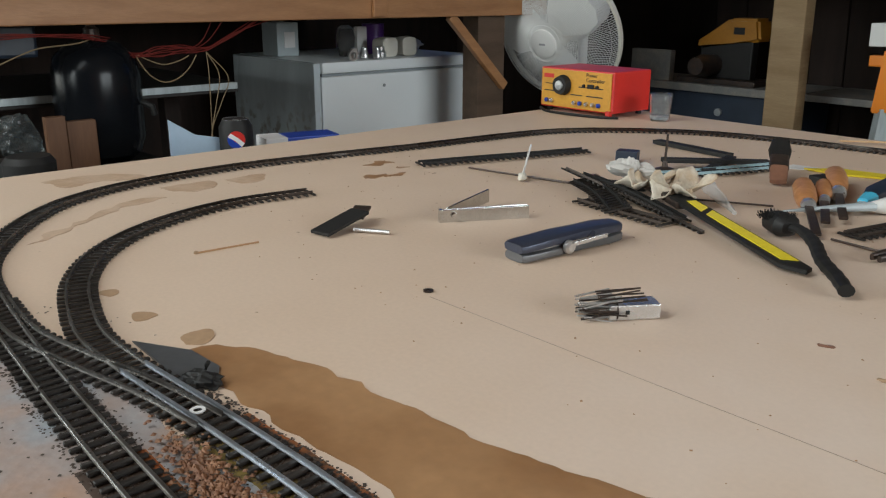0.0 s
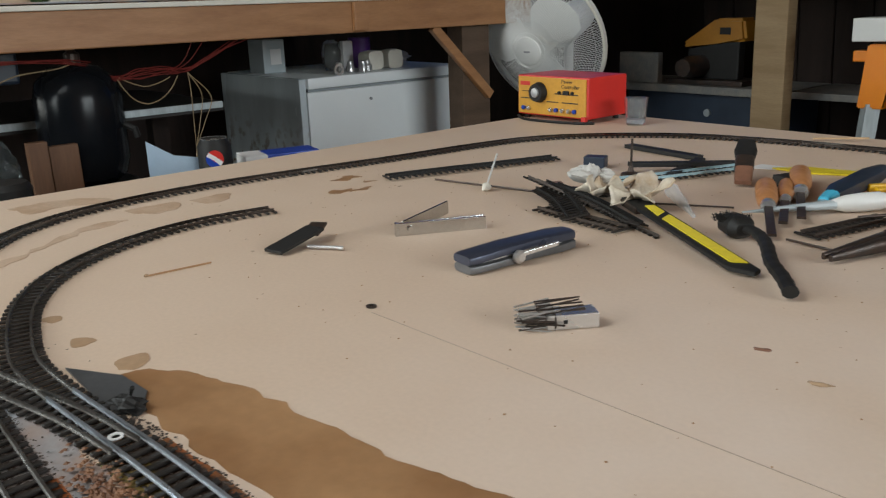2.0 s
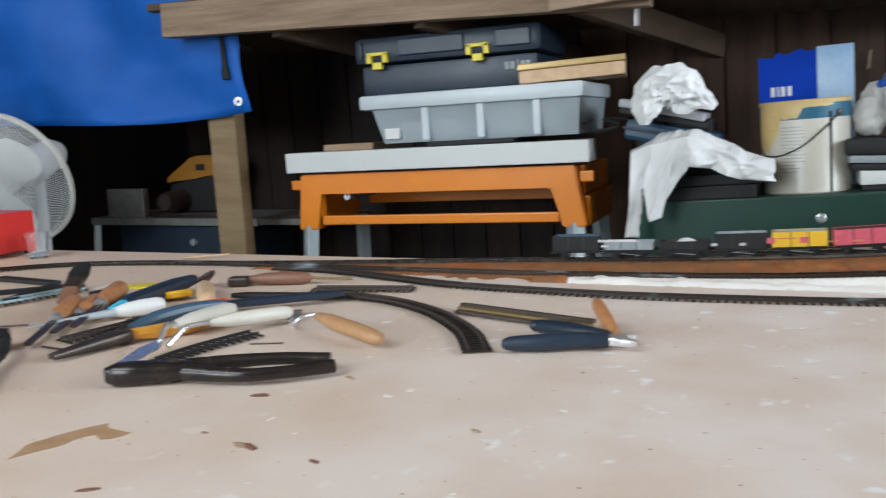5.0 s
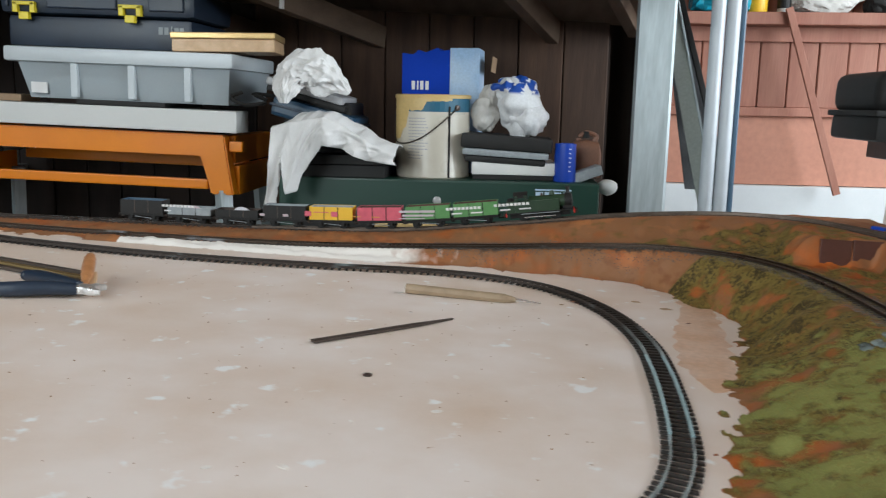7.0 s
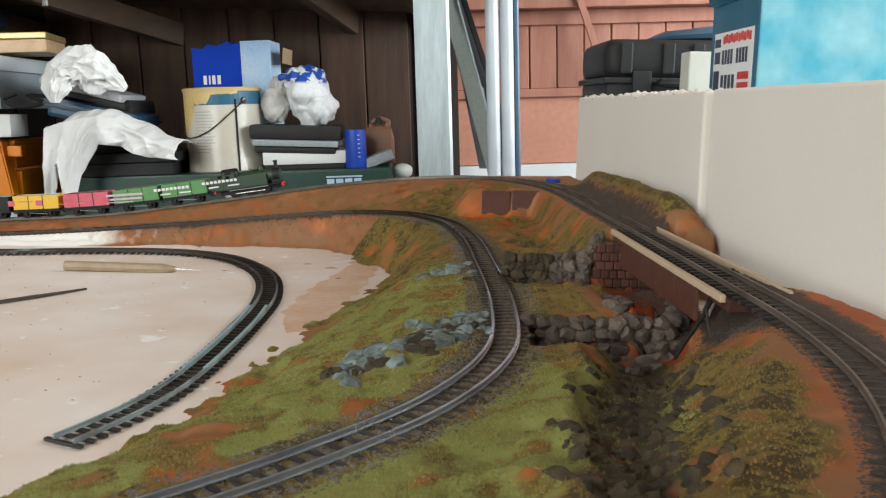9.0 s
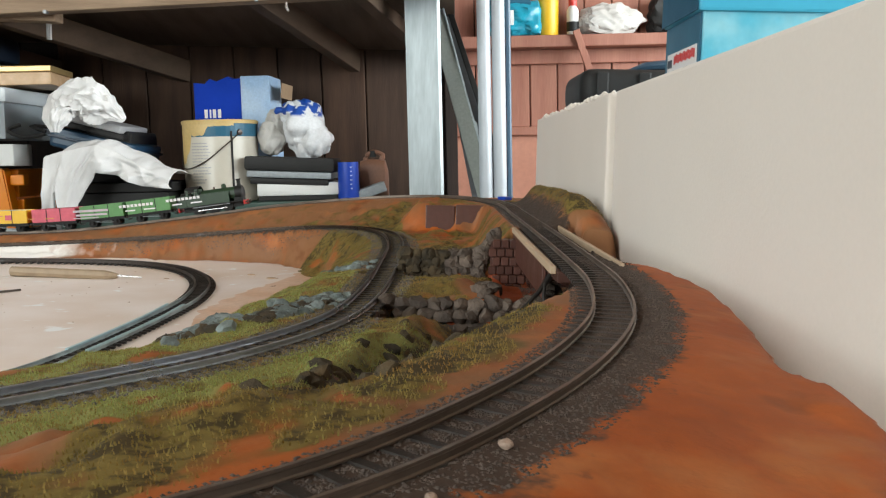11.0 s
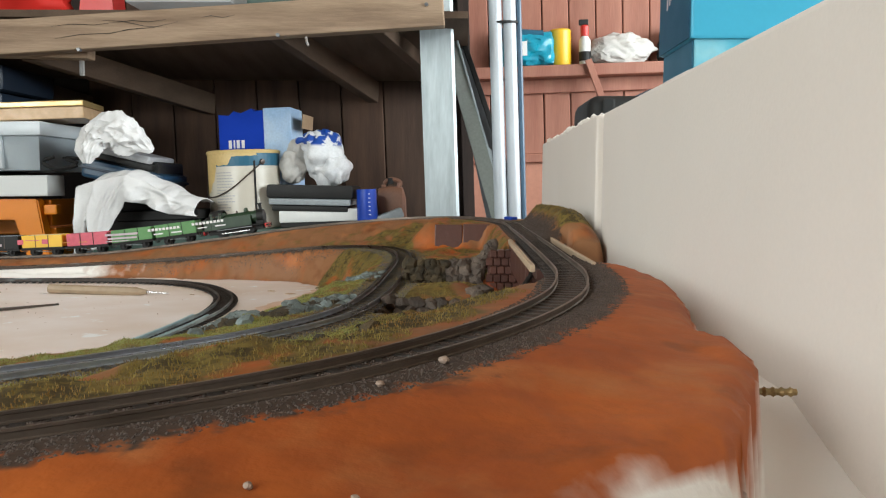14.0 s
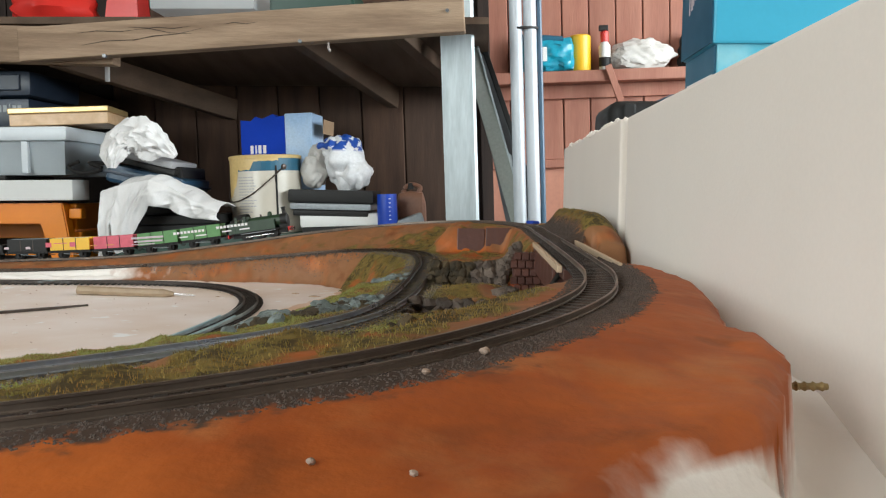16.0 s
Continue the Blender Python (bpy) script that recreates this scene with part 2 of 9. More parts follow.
WHITE_PLASTIC = material("white_plastic", (0.74, 0.74, 0.72), 0.4, second=(0.66, 0.66, 0.63), bump=0.01, vary=0.04)
CREAM = material("cream_plastic", (0.68, 0.65, 0.57), 0.45, second=(0.60, 0.56, 0.47), bump=0.01, vary=0.04)
BLACK = material("black_plastic", (0.015, 0.0145, 0.014), 0.58, second=(0.024, 0.023, 0.022), spec=0.3, bump=0.08)
KNIFE_BLUE = material("dark_blue_metal", (0.060, 0.070, 0.105), 0.30, metal=0.5, second=(0.085, 0.095, 0.13), bump=0.03)
PINCER_STEEL = material("blacked_steel", (0.020, 0.017, 0.016), 0.24, metal=0.3, second=(0.040, 0.028, 0.024), amount=0.7, scale=50, bump=0.06)
NAVY = material("navy_plastic", (0.014, 0.024, 0.042), 0.4, second=(0.024, 0.040, 0.07), bump=0.05)
STEEL_BLUE = material("slate_blue_plastic", (0.055, 0.105, 0.16), 0.4, second=(0.04, 0.08, 0.125), bump=0.05)
RED = material("red_enamel", (0.62, 0.030, 0.022), 0.35, second=(0.52, 0.024, 0.02), bump=0.01, vary=0.04)
YELLOW = material("yellow_paint", (0.80, 0.47, 0.020), 0.4, second=(0.70, 0.40, 0.02), bump=0.01, vary=0.04)
YELLOW_PANEL = material("yellow_panel", (0.62, 0.31, 0.030), 0.45, second=(0.54, 0.26, 0.03), bump=0.02)
LEMON = material("lemon_tape", (0.82, 0.66, 0.03), 0.4, second=(0.70, 0.54, 0.03), bump=0.05)
AMBER = material("amber_handle", (0.62, 0.30, 0.04), 0.3, second=(0.52, 0.22, 0.03), bump=0.03)
HANDLE = material("wooden_handle", (0.46, 0.21, 0.085), 0.38, second=(0.34, 0.14, 0.05), amount=0.8, scale=40, grain=200, stretch=(1, 3, 3), bump=0.1)
PALE_WOOD = material("pale_handle_wood", (0.62, 0.42, 0.25), 0.4, second=(0.52, 0.33, 0.18), amount=0.8, scale=40, bump=0.1)
BLUE_TARP = material("blue_tarpaulin", (0.004, 0.115, 0.50), 0.62, second=(0.003, 0.080, 0.36), scale=5, grain=420, bump=0.15)
BLUE = material("blue_print", (0.010, 0.055, 0.40), 0.4, second=(0.010, 0.045, 0.33), bump=0.01, vary=0.04)
PALE_BLUE = material("pale_blue_card", (0.42, 0.55, 0.68), 0.5, second=(0.36, 0.48, 0.62), bump=0.01, vary=0.04)
CYAN = material("cyan_plastic", (0.07, 0.46, 0.66), 0.35, second=(0.055, 0.40, 0.60), scale=4, bump=0.01, vary=0.04)
TEAL = material("petrol_blue_card", (0.018, 0.115, 0.19), 0.45, second=(0.015, 0.09, 0.15), bump=0.01, vary=0.04)
GREEN_BOX = material("green_enamel", (0.008, 0.040, 0.027), 0.4, second=(0.008, 0.045, 0.028), bump=0.01, vary=0.04)
LOCO_GREEN = material("loco_green", (0.020, 0.048, 0.022), 0.42, second=(0.014, 0.034, 0.017), scale=90, bump=0.06)
WAGON_GREEN = material("wagon_green", (0.10, 0.27, 0.085), 0.5, second=(0.075, 0.21, 0.065), scale=90, bump=0.06)
PINK = material("wagon_rose", (0.62, 0.10, 0.145), 0.5, second=(0.52, 0.075, 0.11), scale=90, bump=0.06)
WAGON_GREY = material("wagon_grey", (0.30, 0.33, 0.345), 0.55, second=(0.22, 0.245, 0.26), scale=90, bump=0.06)
RAG = material("white_rag", (0.74, 0.73, 0.72), 0.9, second=(0.62, 0.61, 0.60), scale=16, grain=700, bump=0.25)
RAG_GREY = material("worn_grey_rag", (0.58, 0.56, 0.53), 0.9, second=(0.42, 0.40, 0.37), amount=0.8, scale=14, grain=700, bump=0.25)
CLOTH_STAINED = material("stained_tissue", (0.66, 0.60, 0.50), 0.9, second=(0.42, 0.30, 0.19), amount=0.9, scale=40, grain=300, bump=0.2)
CARD = material("brown_card", (0.40, 0.27, 0.165), 0.7, second=(0.33, 0.215, 0.13), bump=0.1)
TAN_LABEL = material("paint_drips", (0.60, 0.43, 0.18), 0.45, second=(0.52, 0.36, 0.14), scale=20, bump=0.1)
PAPER = material("white_paper", (0.76, 0.75, 0.74), 0.6, second=(0.70, 0.69, 0.68), bump=0.01, vary=0.04)
GREY_INK = material("grey_print", (0.34, 0.34, 0.35), 0.6, bump=0)
BLACK_INK = material("black_print", (0.012, 0.012, 0.012), 0.5, bump=0)
GOLD = material("gold_lacquer", (0.62, 0.44, 0.20), 0.3, metal=0.55, second=(0.50, 0.34, 0.14), bump=0.03)
BRASS = material("brass", (0.30, 0.21, 0.09), 0.5, metal=0.6, second=(0.20, 0.14, 0.06), bump=0.1)
RED_WIRE = material("red_wire", (0.20, 0.028, 0.022), 0.4, bump=0)
YELLOW_WIRE = material("tan_wire", (0.32, 0.23, 0.13), 0.45, bump=0)
LOAD_WHITE = material("pale_pebble", (0.66, 0.66, 0.70), 0.7, second=(0.52, 0.50, 0.54), scale=90, bump=0.3)
LOAD_ROSE = material("rose_pebble", (0.52, 0.42, 0.45), 0.7, second=(0.60, 0.55, 0.62), scale=90, bump=0.3)
PEBBLE = material("tan_pebble", (0.36, 0.26, 0.20), 0.7, second=(0.28, 0.19, 0.14), scale=90, bump=0.3)
PURPLE = material("purple_plastic", (0.10, 0.028, 0.20), 0.4, bump=0.03)
FOLIAGE = material("model_foliage", (0.030, 0.060, 0.016), 0.9, second=(0.055, 0.085, 0.024), scale=40, bump=0)
TERRACOTTA = material("brown_jug", (0.22, 0.105, 0.066), 0.5, second=(0.17, 0.08, 0.05), bump=0.1)


def clear_material(name, color, rough, trans, ior=1.45):
    m = bpy.data.materials.new(name)
    m.use_nodes = True
    b = m.node_tree.nodes["Principled BSDF"]
    b.inputs["Base Color"].default_value = (*color, 1)
    b.inputs["Roughness"].default_value, b.inputs["Transmission Weight"].default_value = rough, trans
    b.inputs["IOR"].default_value = ior
    return m


CLEAR = clear_material("clear_plastic", (0.93, 0.95, 0.96), 0.06, 0.95, 1.2)
FROSTED = clear_material("frosted_plastic", (0.80, 0.85, 0.87), 0.35, 0.0, 1.4)
FROSTED.node_tree.nodes["Principled BSDF"].inputs["Alpha"].default_value = 0.30
BOX_PLASTIC = material("milky_plastic", (0.58, 0.65, 0.69), 0.35, second=(0.56, 0.62, 0.65), amount=0.9, scale=9, bump=0.02, vary=0.04, alpha=0.58)
LID_PLASTIC = material("milky_lid", (0.66, 0.71, 0.74), 0.32, second=(0.58, 0.63, 0.66), scale=9, bump=0.02, vary=0.04, alpha=0.88)
GUN_GREY = material("gun_grey", (0.13, 0.135, 0.14), 0.35, metal=0.5, second=(0.20, 0.20, 0.21), bump=0.05)
BAG_PRINTED = material("printed_white_bag", (0.74, 0.75, 0.77), 0.5, second=(0.66, 0.65, 0.64), scale=16, bump=0.1)
tint_by(BAG_PRINTED, (0.012, 0.07, 0.36), scale=34, lo=0.47, hi=0.50, where=(2, 0.262, 0.270))

# ---- mesh helpers ----


def thing(name, label, category, m=None, group="", kind=""):
    ob = new(name)
    ob.empty_display_size = 0.02
    if m is not None:
        ob.matrix_world = m
    return tagged(ob, label, category, group, kind)


def mesh_of(name, bm, mat, smooth=False):
    me = bpy.data.meshes.new(name)
    bmesh.ops.recalc_face_normals(bm, faces=bm.faces)
    bm.to_mesh(me)
    bm.free()
    for mt in (mat if isinstance(mat, (list, tuple)) else [mat]):
        me.materials.append(mt)
    if smooth:
        me.polygons.foreach_set("use_smooth", [True] * len(me.polygons))
        me.set_sharp_from_angle(angle=radians(35))
    return me


def part(name, bm, mat, parent=None, label="", smooth=False):
    ob = new(name, mesh_of(name, bm, mat, smooth))
    ob.parent = parent
    if label:
        ob["label"] = label
    return ob


def solid(name, bm, mat, label, category, kind="", m=None, smooth=False, group=""):
    ob = part(name, bm, mat, None, "", smooth)
    if m is not None:
        ob.matrix_world = m
    return tagged(ob, label, category, group, kind)


def box(x0, y0, z0, x1, y1, z1, bevel=0.0, bm=None, m=None, seg=2):
    own = bmesh.new()
    bmesh.ops.create_cube(own, size=1)
    for v in own.verts:
        v.co = Vector(((x0 + x1) / 2 + v.co.x * (x1 - x0), (y0 + y1) / 2 + v.co.y * (y1 - y0), (z0 + z1) / 2 + v.co.z * (z1 - z0)))
    if bevel:
        bmesh.ops.bevel(own, geom=own.edges[:], offset=bevel, segments=seg, affect="EDGES", profile=0.6)
    return merge(own, bm, m)


def merge(own, bm=None, m=None):
    if m is not None:
        bmesh.ops.transform(own, matrix=m, verts=own.verts)
    if bm is None:
        return own
    me = bpy.data.meshes.new("tmp")
    own.to_mesh(me)
    own.free()
    bm.from_mesh(me)
    bpy.data.meshes.remove(me)
    return bm


def lathe(profile, seg=24, bm=None, m=None, close=True):
    """Turns a profile of (radius, height) about z."""
    own = bmesh.new()
    rings = []
    for r, z in profile:
        rings.append([own.verts.new((r * math.cos(2 * math.pi * k / seg), r * math.sin(2 * math.pi * k / seg), z)) for k in range(seg)])
    for a, b in zip(rings, rings[1:]):
        for k in range(seg):
            own.faces.new((a[k], a[(k + 1) % seg], b[(k + 1) % seg], b[k]))
    if close:
        own.faces.new(rings[0][::-1])
        own.faces.new(rings[-1])
    bmesh.ops.remove_doubles(own, verts=own.verts, dist=1e-6)
    return merge(own, bm, m)


def smooth_line(pts, step):
    """A Catmull-Rom line through the points, at even steps."""
    p = [Vector(q) for q in pts]
    p = [2 * p[0] - p[1]] + p + [2 * p[-1] - p[-2]]
    dense = []
    for a, b, c, d in zip(p, p[1:], p[2:], p[3:]):
        for k in range(24):
            t = k / 24
            dense.append(0.5 * ((2 * b) + (c - a) * t + (2 * a - 5 * b + 4 * c - d) * t * t + (3 * b - a - 3 * c + d) * t ** 3))
    dense.append(p[-2])
    out, left = [dense[0].copy()], step
    for a, b in zip(dense, dense[1:]):
        n = (b - a).length
        pos = 0.0
        while n - pos >= left:
            pos += left
            out.append(a.lerp(b, pos / n))
            left = step
        left -= n - pos
    return out


def tube(pts, radius, seg=8, bm=None, m=None, smooth_step=None, flat=1.0):
    """A round bar along points; radius may be a list, one for each point."""
    p = smooth_line(pts, smooth_step) if smooth_step else [Vector(q) for q in pts]
    rad = radius if isinstance(radius, (list, tuple)) else [radius] * len(p)
    if len(rad) != len(p):
        rad = [rad[min(len(rad) - 1, int(k * len(rad) / len(p)))] for k in range(len(p))]
    own = bmesh.new()
    rings = []
    for k, q in enumerate(p):
        d = (p[min(k + 1, len(p) - 1)] - p[max(k - 1, 0)]).normalized()
        up = Vector((0, 0, 1)) if abs(d.z) < 0.95 else Vector((1, 0, 0))
        s = d.cross(up).normalized()
        u = s.cross(d)
        rings.append([own.verts.new(q + rad[k] * (math.cos(2 * math.pi * j / seg) * s + flat * math.sin(2 * math.pi * j / seg) * u)) for j in range(seg)])
    for a, b in zip(rings, rings[1:]):
        for j in range(seg):
            own.faces.new((a[j], a[(j + 1) % seg], b[(j + 1) % seg], b[j]))
    own.faces.new(rings[0][::-1])
    own.faces.new(rings[-1])
    return merge(own, bm, m)


def sweep(pts, section, bm=None, up=Vector((0, 0, 1))):
    """Carries a flat section of (across, height) along points."""
    own = bmesh.new()
    rings = []
    for k, q in enumerate(pts):
        d = pts[min(k + 1, len(pts) - 1)] - pts[max(k - 1, 0)]
        s = d.cross(up).normalized()
        rings.append([own.verts.new(q + a * s + h * up) for a, h in section])
    n = len(section)
    for a, b in zip(rings, rings[1:]):
        for j in range(n):
            own.faces.new((a[j], a[(j + 1) % n], b[(j + 1) % n], b[j]))
    own.faces.new(rings[0][::-1])
    own.faces.new(rings[-1])
    return merge(own, bm)


def loft(sections, bm=None, m=None, seg=10, power=2.6):
    """A rounded body along x: sections of (x, half width, half height, middle y, middle z)."""
    own = bmesh.new()
    rings = []
    for x, w, h, cy, cz in sections:
        ring = []
        for j in range(seg):
            a = 2 * math.pi * j / seg
            c, s = math.cos(a), math.sin(a)
            ring.append(own.verts.new((x, cy + w * math.copysign(abs(c) ** (2 / power), c), cz + h * math.copysign(abs(s) ** (2 / power), s))))
        rings.append(ring)
    for a, b in zip(rings, rings[1:]):
        for j in range(seg):
            own.faces.new((a[j], a[(j + 1) % seg], b[(j + 1) % seg], b[j]))
    own.faces.new(rings[0][::-1])
    own.faces.new(rings[-1])
    return merge(own, bm, m)


def slab(outline, z0, z1, bm=None, m=None, bevel=0.0):
    """A plate of the given outline between two heights."""
    own = bmesh.new()
    low = [own.verts.new((x, y, z0)) for x, y in outline]
    high = [own.verts.new((x, y, z1)) for x, y in outline]
    own.faces.new(low[::-1])
    own.faces.new(high)
    for k in range(len(low)):
        j = (k + 1) % len(low)
        own.faces.new((low[k], low[j], high[j], high[k]))
    if bevel:
        bmesh.ops.bevel(own, geom=own.edges[:], offset=bevel, segments=2, affect="EDGES")
    return merge(own, bm, m)


def blob(radius, seed, stretch=(1, 1, 1), rough=0.3, freq=1.5, sub=2, bm=None, m=None, flat=None):
    """An uneven lump: an icosphere pushed by noise."""
    own = bmesh.new()
    bmesh.ops.create_icosphere(own, subdivisions=sub, radius=1)
    off = Vector((seed * 7.31, seed * 3.17, seed * 5.77))
    for v in own.verts:
        k = 1 + rough * noise.noise(v.co * freq + off) + rough * 0.5 * noise.noise(v.co * freq * 2.3 + off)
        v.co = Vector((v.co.x * stretch[0], v.co.y * stretch[1], v.co.z * stretch[2])) * (radius * k)
        if flat is not None:
            v.co.z = max(v.co.z, flat)
    return merge(own, bm, m)


def span(p, q, lift=0.0):
    """The pose of a thing that lies from p to q: its x runs along, its origin at p; and the length."""
    p, q = Vector(p), Vector(q)
    d = q - p
    x = d.normalized()
    y = Vector((0, 0, 1)).cross(x).normalized()
    z = x.cross(y)
    r = Matrix((x, y, z)).transposed().to_4x4()
    return Matrix.Translation(p + Vector((0, 0, lift))) @ r, d.length


def bars(parent, name, mat, rows, origin, across, up, depth=0.0006):
    """Print that cannot be read: small raised bars; rows of (start, length, height, thickness) in a plane."""
    own = bmesh.new()
    o, a, u = Vector(origin), Vector(across).normalized(), Vector(up).normalized()
    n = a.cross(u)
    for s, length, h, w in rows:
        quad = [o + a * s + u * h, o + a * (s + length) + u * h, o + a * (s + length) + u * (h + w), o + a * s + u * (h + w)]
        lo = [own.verts.new(v) for v in quad]
        hi = [own.verts.new(v + n * depth) for v in quad]
        own.faces.new(lo[::-1])
        own.faces.new(hi)
        for k in range(4):
            own.faces.new((lo[k], lo[(k + 1) % 4], hi[(k + 1) % 4], hi[k]))
    return part(name, own, mat, parent)


def lean(m, degrees, about=(0.5, 3.0, 0.0)):
    """The same pose after a slight lean of the old shed about a point."""
    t = Matrix.Translation(about)
    return t @ Matrix.Rotation(radians(degrees), 4, "Y") @ t.inverted() @ m


SHED = lean(Matrix.Identity(4), -2.4)
SHED_LEFT = Matrix.Translation((0, 0, -0.012)) @ lean(Matrix.Identity(4), -1.0, (-0.8, 2.9, 0.0))
BOX_TOP = Matrix.Translation((0, 0, -0.015)) @ SHED_LEFT

# ---- the garage ----
FLOOR_Z = -0.86
X0, X1, Y0, Y1, TOP = -3.7, 3.4, -2.7, 3.75, 1.95
solid("floor", box(X0 - 0.2, Y0 - 0.6, FLOOR_Z - 0.12, X1 + 0.2, Y1 + 0.2, FLOOR_Z), CONCRETE, "grey concrete garage floor", "floor", "structure")
# unseen ceiling; its hole is added to fit the overhead fill lamp
roof = bmesh.new()
for x0, y0, x1, y1 in ((X0 - 0.2, Y0 - 0.2, -2.2, Y1 + 0.2), (-0.2, Y0 - 0.2, X1 + 0.2, Y1 + 0.2), (-2.2, Y0 - 0.2, -0.2, -1.25), (-2.2, 0.05, -0.2, Y1 + 0.2)):
    box(x0, y0, TOP, x1, y1, TOP + 0.1, bm=roof)
solid("ceiling", roof, OLD_BEAM, "dark timber garage ceiling with a roof light", "ceiling", "structure")
# side wall with the wide door opening
wall_w = bmesh.new()
for y0, z0, y1, z1 in ((Y0, FLOOR_Z, -2.6, TOP), (-0.3, FLOOR_Z, Y1, TOP), (-2.6, 1.78, -0.3, TOP)):
    box(X0 - 0.12, y0, z0, X0, y1, z1, bm=wall_w)
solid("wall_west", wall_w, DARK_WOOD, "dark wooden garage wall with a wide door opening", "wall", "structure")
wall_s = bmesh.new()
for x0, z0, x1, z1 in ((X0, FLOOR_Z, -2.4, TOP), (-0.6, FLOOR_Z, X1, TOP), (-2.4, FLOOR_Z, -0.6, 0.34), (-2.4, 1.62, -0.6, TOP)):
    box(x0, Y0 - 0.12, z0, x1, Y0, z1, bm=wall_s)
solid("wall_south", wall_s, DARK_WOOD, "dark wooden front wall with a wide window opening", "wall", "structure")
# right wall with a window
wall_e = bmesh.new()
for y0, z0, y1, z1 in ((Y0, FLOOR_Z, 0.55, TOP), (3.15, FLOOR_Z, Y1, TOP), (0.55, FLOOR_Z, 3.15, 0.3), (0.55, 1.65, 3.15, TOP)):
    box(X1, y0, z0, X1 + 0.12, y1, z1, bm=wall_e)
solid("wall_east", wall_e, PINK_PLY, "reddish wooden side wall with a window opening", "wall", "structure")
solid("wall_north", box(X0, Y1 - 0.02, FLOOR_Z, X1, Y1 + 0.12, TOP), DARK_WOOD, "dark brown boarded back wall", "wall", "structure")
solid("ground", box(-60, -90, FLOOR_Z - 0.4, 60, 60, FLOOR_Z - 0.13), CONCRETE, "plain paved yard outside the garage", "ground", "structure")

# ---- the baseboard on its trestle frame ----
BX0, BX1, BY0, BY1 = -1.265, 1.165, 0.47, 1.935
baseboard = thing("baseboard", "large beige painted board of the unfinished model railway", "baseboard", kind="structure")
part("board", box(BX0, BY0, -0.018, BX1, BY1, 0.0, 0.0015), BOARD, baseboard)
for y in (0.52, 1.2, 1.86):
    part("joist", box(BX0 + 0.05, y, -0.09, BX1 - 0.05, y + 0.045, -0.0185), TIMBER, baseboard)
for x in (-1.15, 1.05):
    for y in (0.57, 1.80):
        part("leg", box(x, y, FLOOR_Z, x + 0.07, y + 0.055, -0.0905), TIMBER, baseboard)


def stain(outline, wobble, seed, mat=BROWN_PAINT, name="paint_stain", z=0.0):
    p = [Vector((x, y, 0)) for x, y in outline]
    size = max((q - p[0]).length for q in p)
    p = smooth_line(p + [p[0]], min(0.008, size / 8))[:-1]
    out = []
    for q in p:
        out.append((q.x + wobble * noise.noise(q * 60 + Vector((seed, 0, 0))), q.y + wobble * noise.noise(q * 60 + Vector((0, seed, 9)))))
    return part(name, slab(out, z + 0.0001, z + 0.0004), mat, baseboard)


stain([(-0.60, 0.722), (-0.605, 0.738), (-0.575, 0.761), (-0.53, 0.777), (-0.468, 0.787), (-0.419, 0.791), (-0.361, 0.803), (-0.30, 0.82), (-0.16, 0.84), (0.0, 0.835),
       (0.05, 0.78), (-0.2, 0.735), (-0.40, 0.727), (-0.508, 0.72)], 0.006, 1)
STAIN_LEAF = material("leaf_stain", (0.46, 0.285, 0.155), 0.55, second=(0.36, 0.21, 0.105), scale=60, bump=0.05)
TRACK_WASH = material("thin_tan_wash", (0.47, 0.315, 0.205), 0.55, second=(0.58, 0.425, 0.31), amount=0.9, scale=26, bump=0.05)
STAIN_TAN = material("tan_stain", (0.40, 0.255, 0.15), 0.55, second=(0.46, 0.31, 0.19), scale=60, bump=0.05)
for k, (x, y, r) in enumerate(((-0.683, 0.729, 0.009), (-0.75, 0.727, 0.009), (-0.621, 0.741, 0.014))):
    stain([(x + r * math.cos(a), y + 0.8 * r * math.sin(a)) for a in (0, 1.05, 2.1, 3.14, 4.2, 5.25)], 0.006, k + 2, STAIN_TAN)
for k, (x, y, r, s) in enumerate(((-0.965, 1.149, 0.018, 0.5), (-1.03, 1.20, 0.024, 0.45), (-0.985, 1.21, 0.008, 0.6), (-0.955, 1.17, 0.02, 0.18))):
    stain([(x + r * s * math.cos(a), y + r * math.sin(a)) for a in (0, 1.05, 2.1, 3.14, 4.2, 5.25)], 0.012, k + 9, BROWN_PAINT if k < 4 else STAIN_TAN)
stain([(-0.212, 1.063), (-0.222, 1.083), (-0.215, 1.105), (-0.204, 1.126), (-0.194, 1.143), (-0.186, 1.131), (-0.163, 1.128), (-0.171, 1.110), (-0.189, 1.116), (-0.199, 1.087)], 0.004, 20, STAIN_LEAF)
EARTH_WASH = material("thin_earth_wash", (0.66, 0.43, 0.29), 0.6, second=(0.76, 0.60, 0.50), amount=0.9, scale=18, bump=0.05)
PLASTER_SPLASH = material("plaster_splash", (0.88, 0.84, 0.80), 0.8, second=(0.80, 0.70, 0.62), amount=0.9, scale=120, bump=0.2)
rs = random.Random(77)
for k in range(64):
    x, y, r = rs.uniform(-0.2, 0.68), rs.uniform(0.95, 1.6), rs.uniform(0.0015, 0.006)
    if abs(x - 0.15) < 0.12 and k % 2:
        continue
    s_, a_ = rs.uniform(0.3, 0.8), rs.uniform(-1.6, 1.6)
    stain([(x + r * math.cos(a) * math.cos(a_) - r * s_ * math.sin(a) * math.sin(a_), y + r * math.cos(a) * math.sin(a_) + r * s_ * math.sin(a) * math.cos(a_)) for a in (0, 1.05, 2.1, 3.14, 4.2, 5.25)], 0.003, k + 30, PLASTER_SPLASH, "plaster_splash")
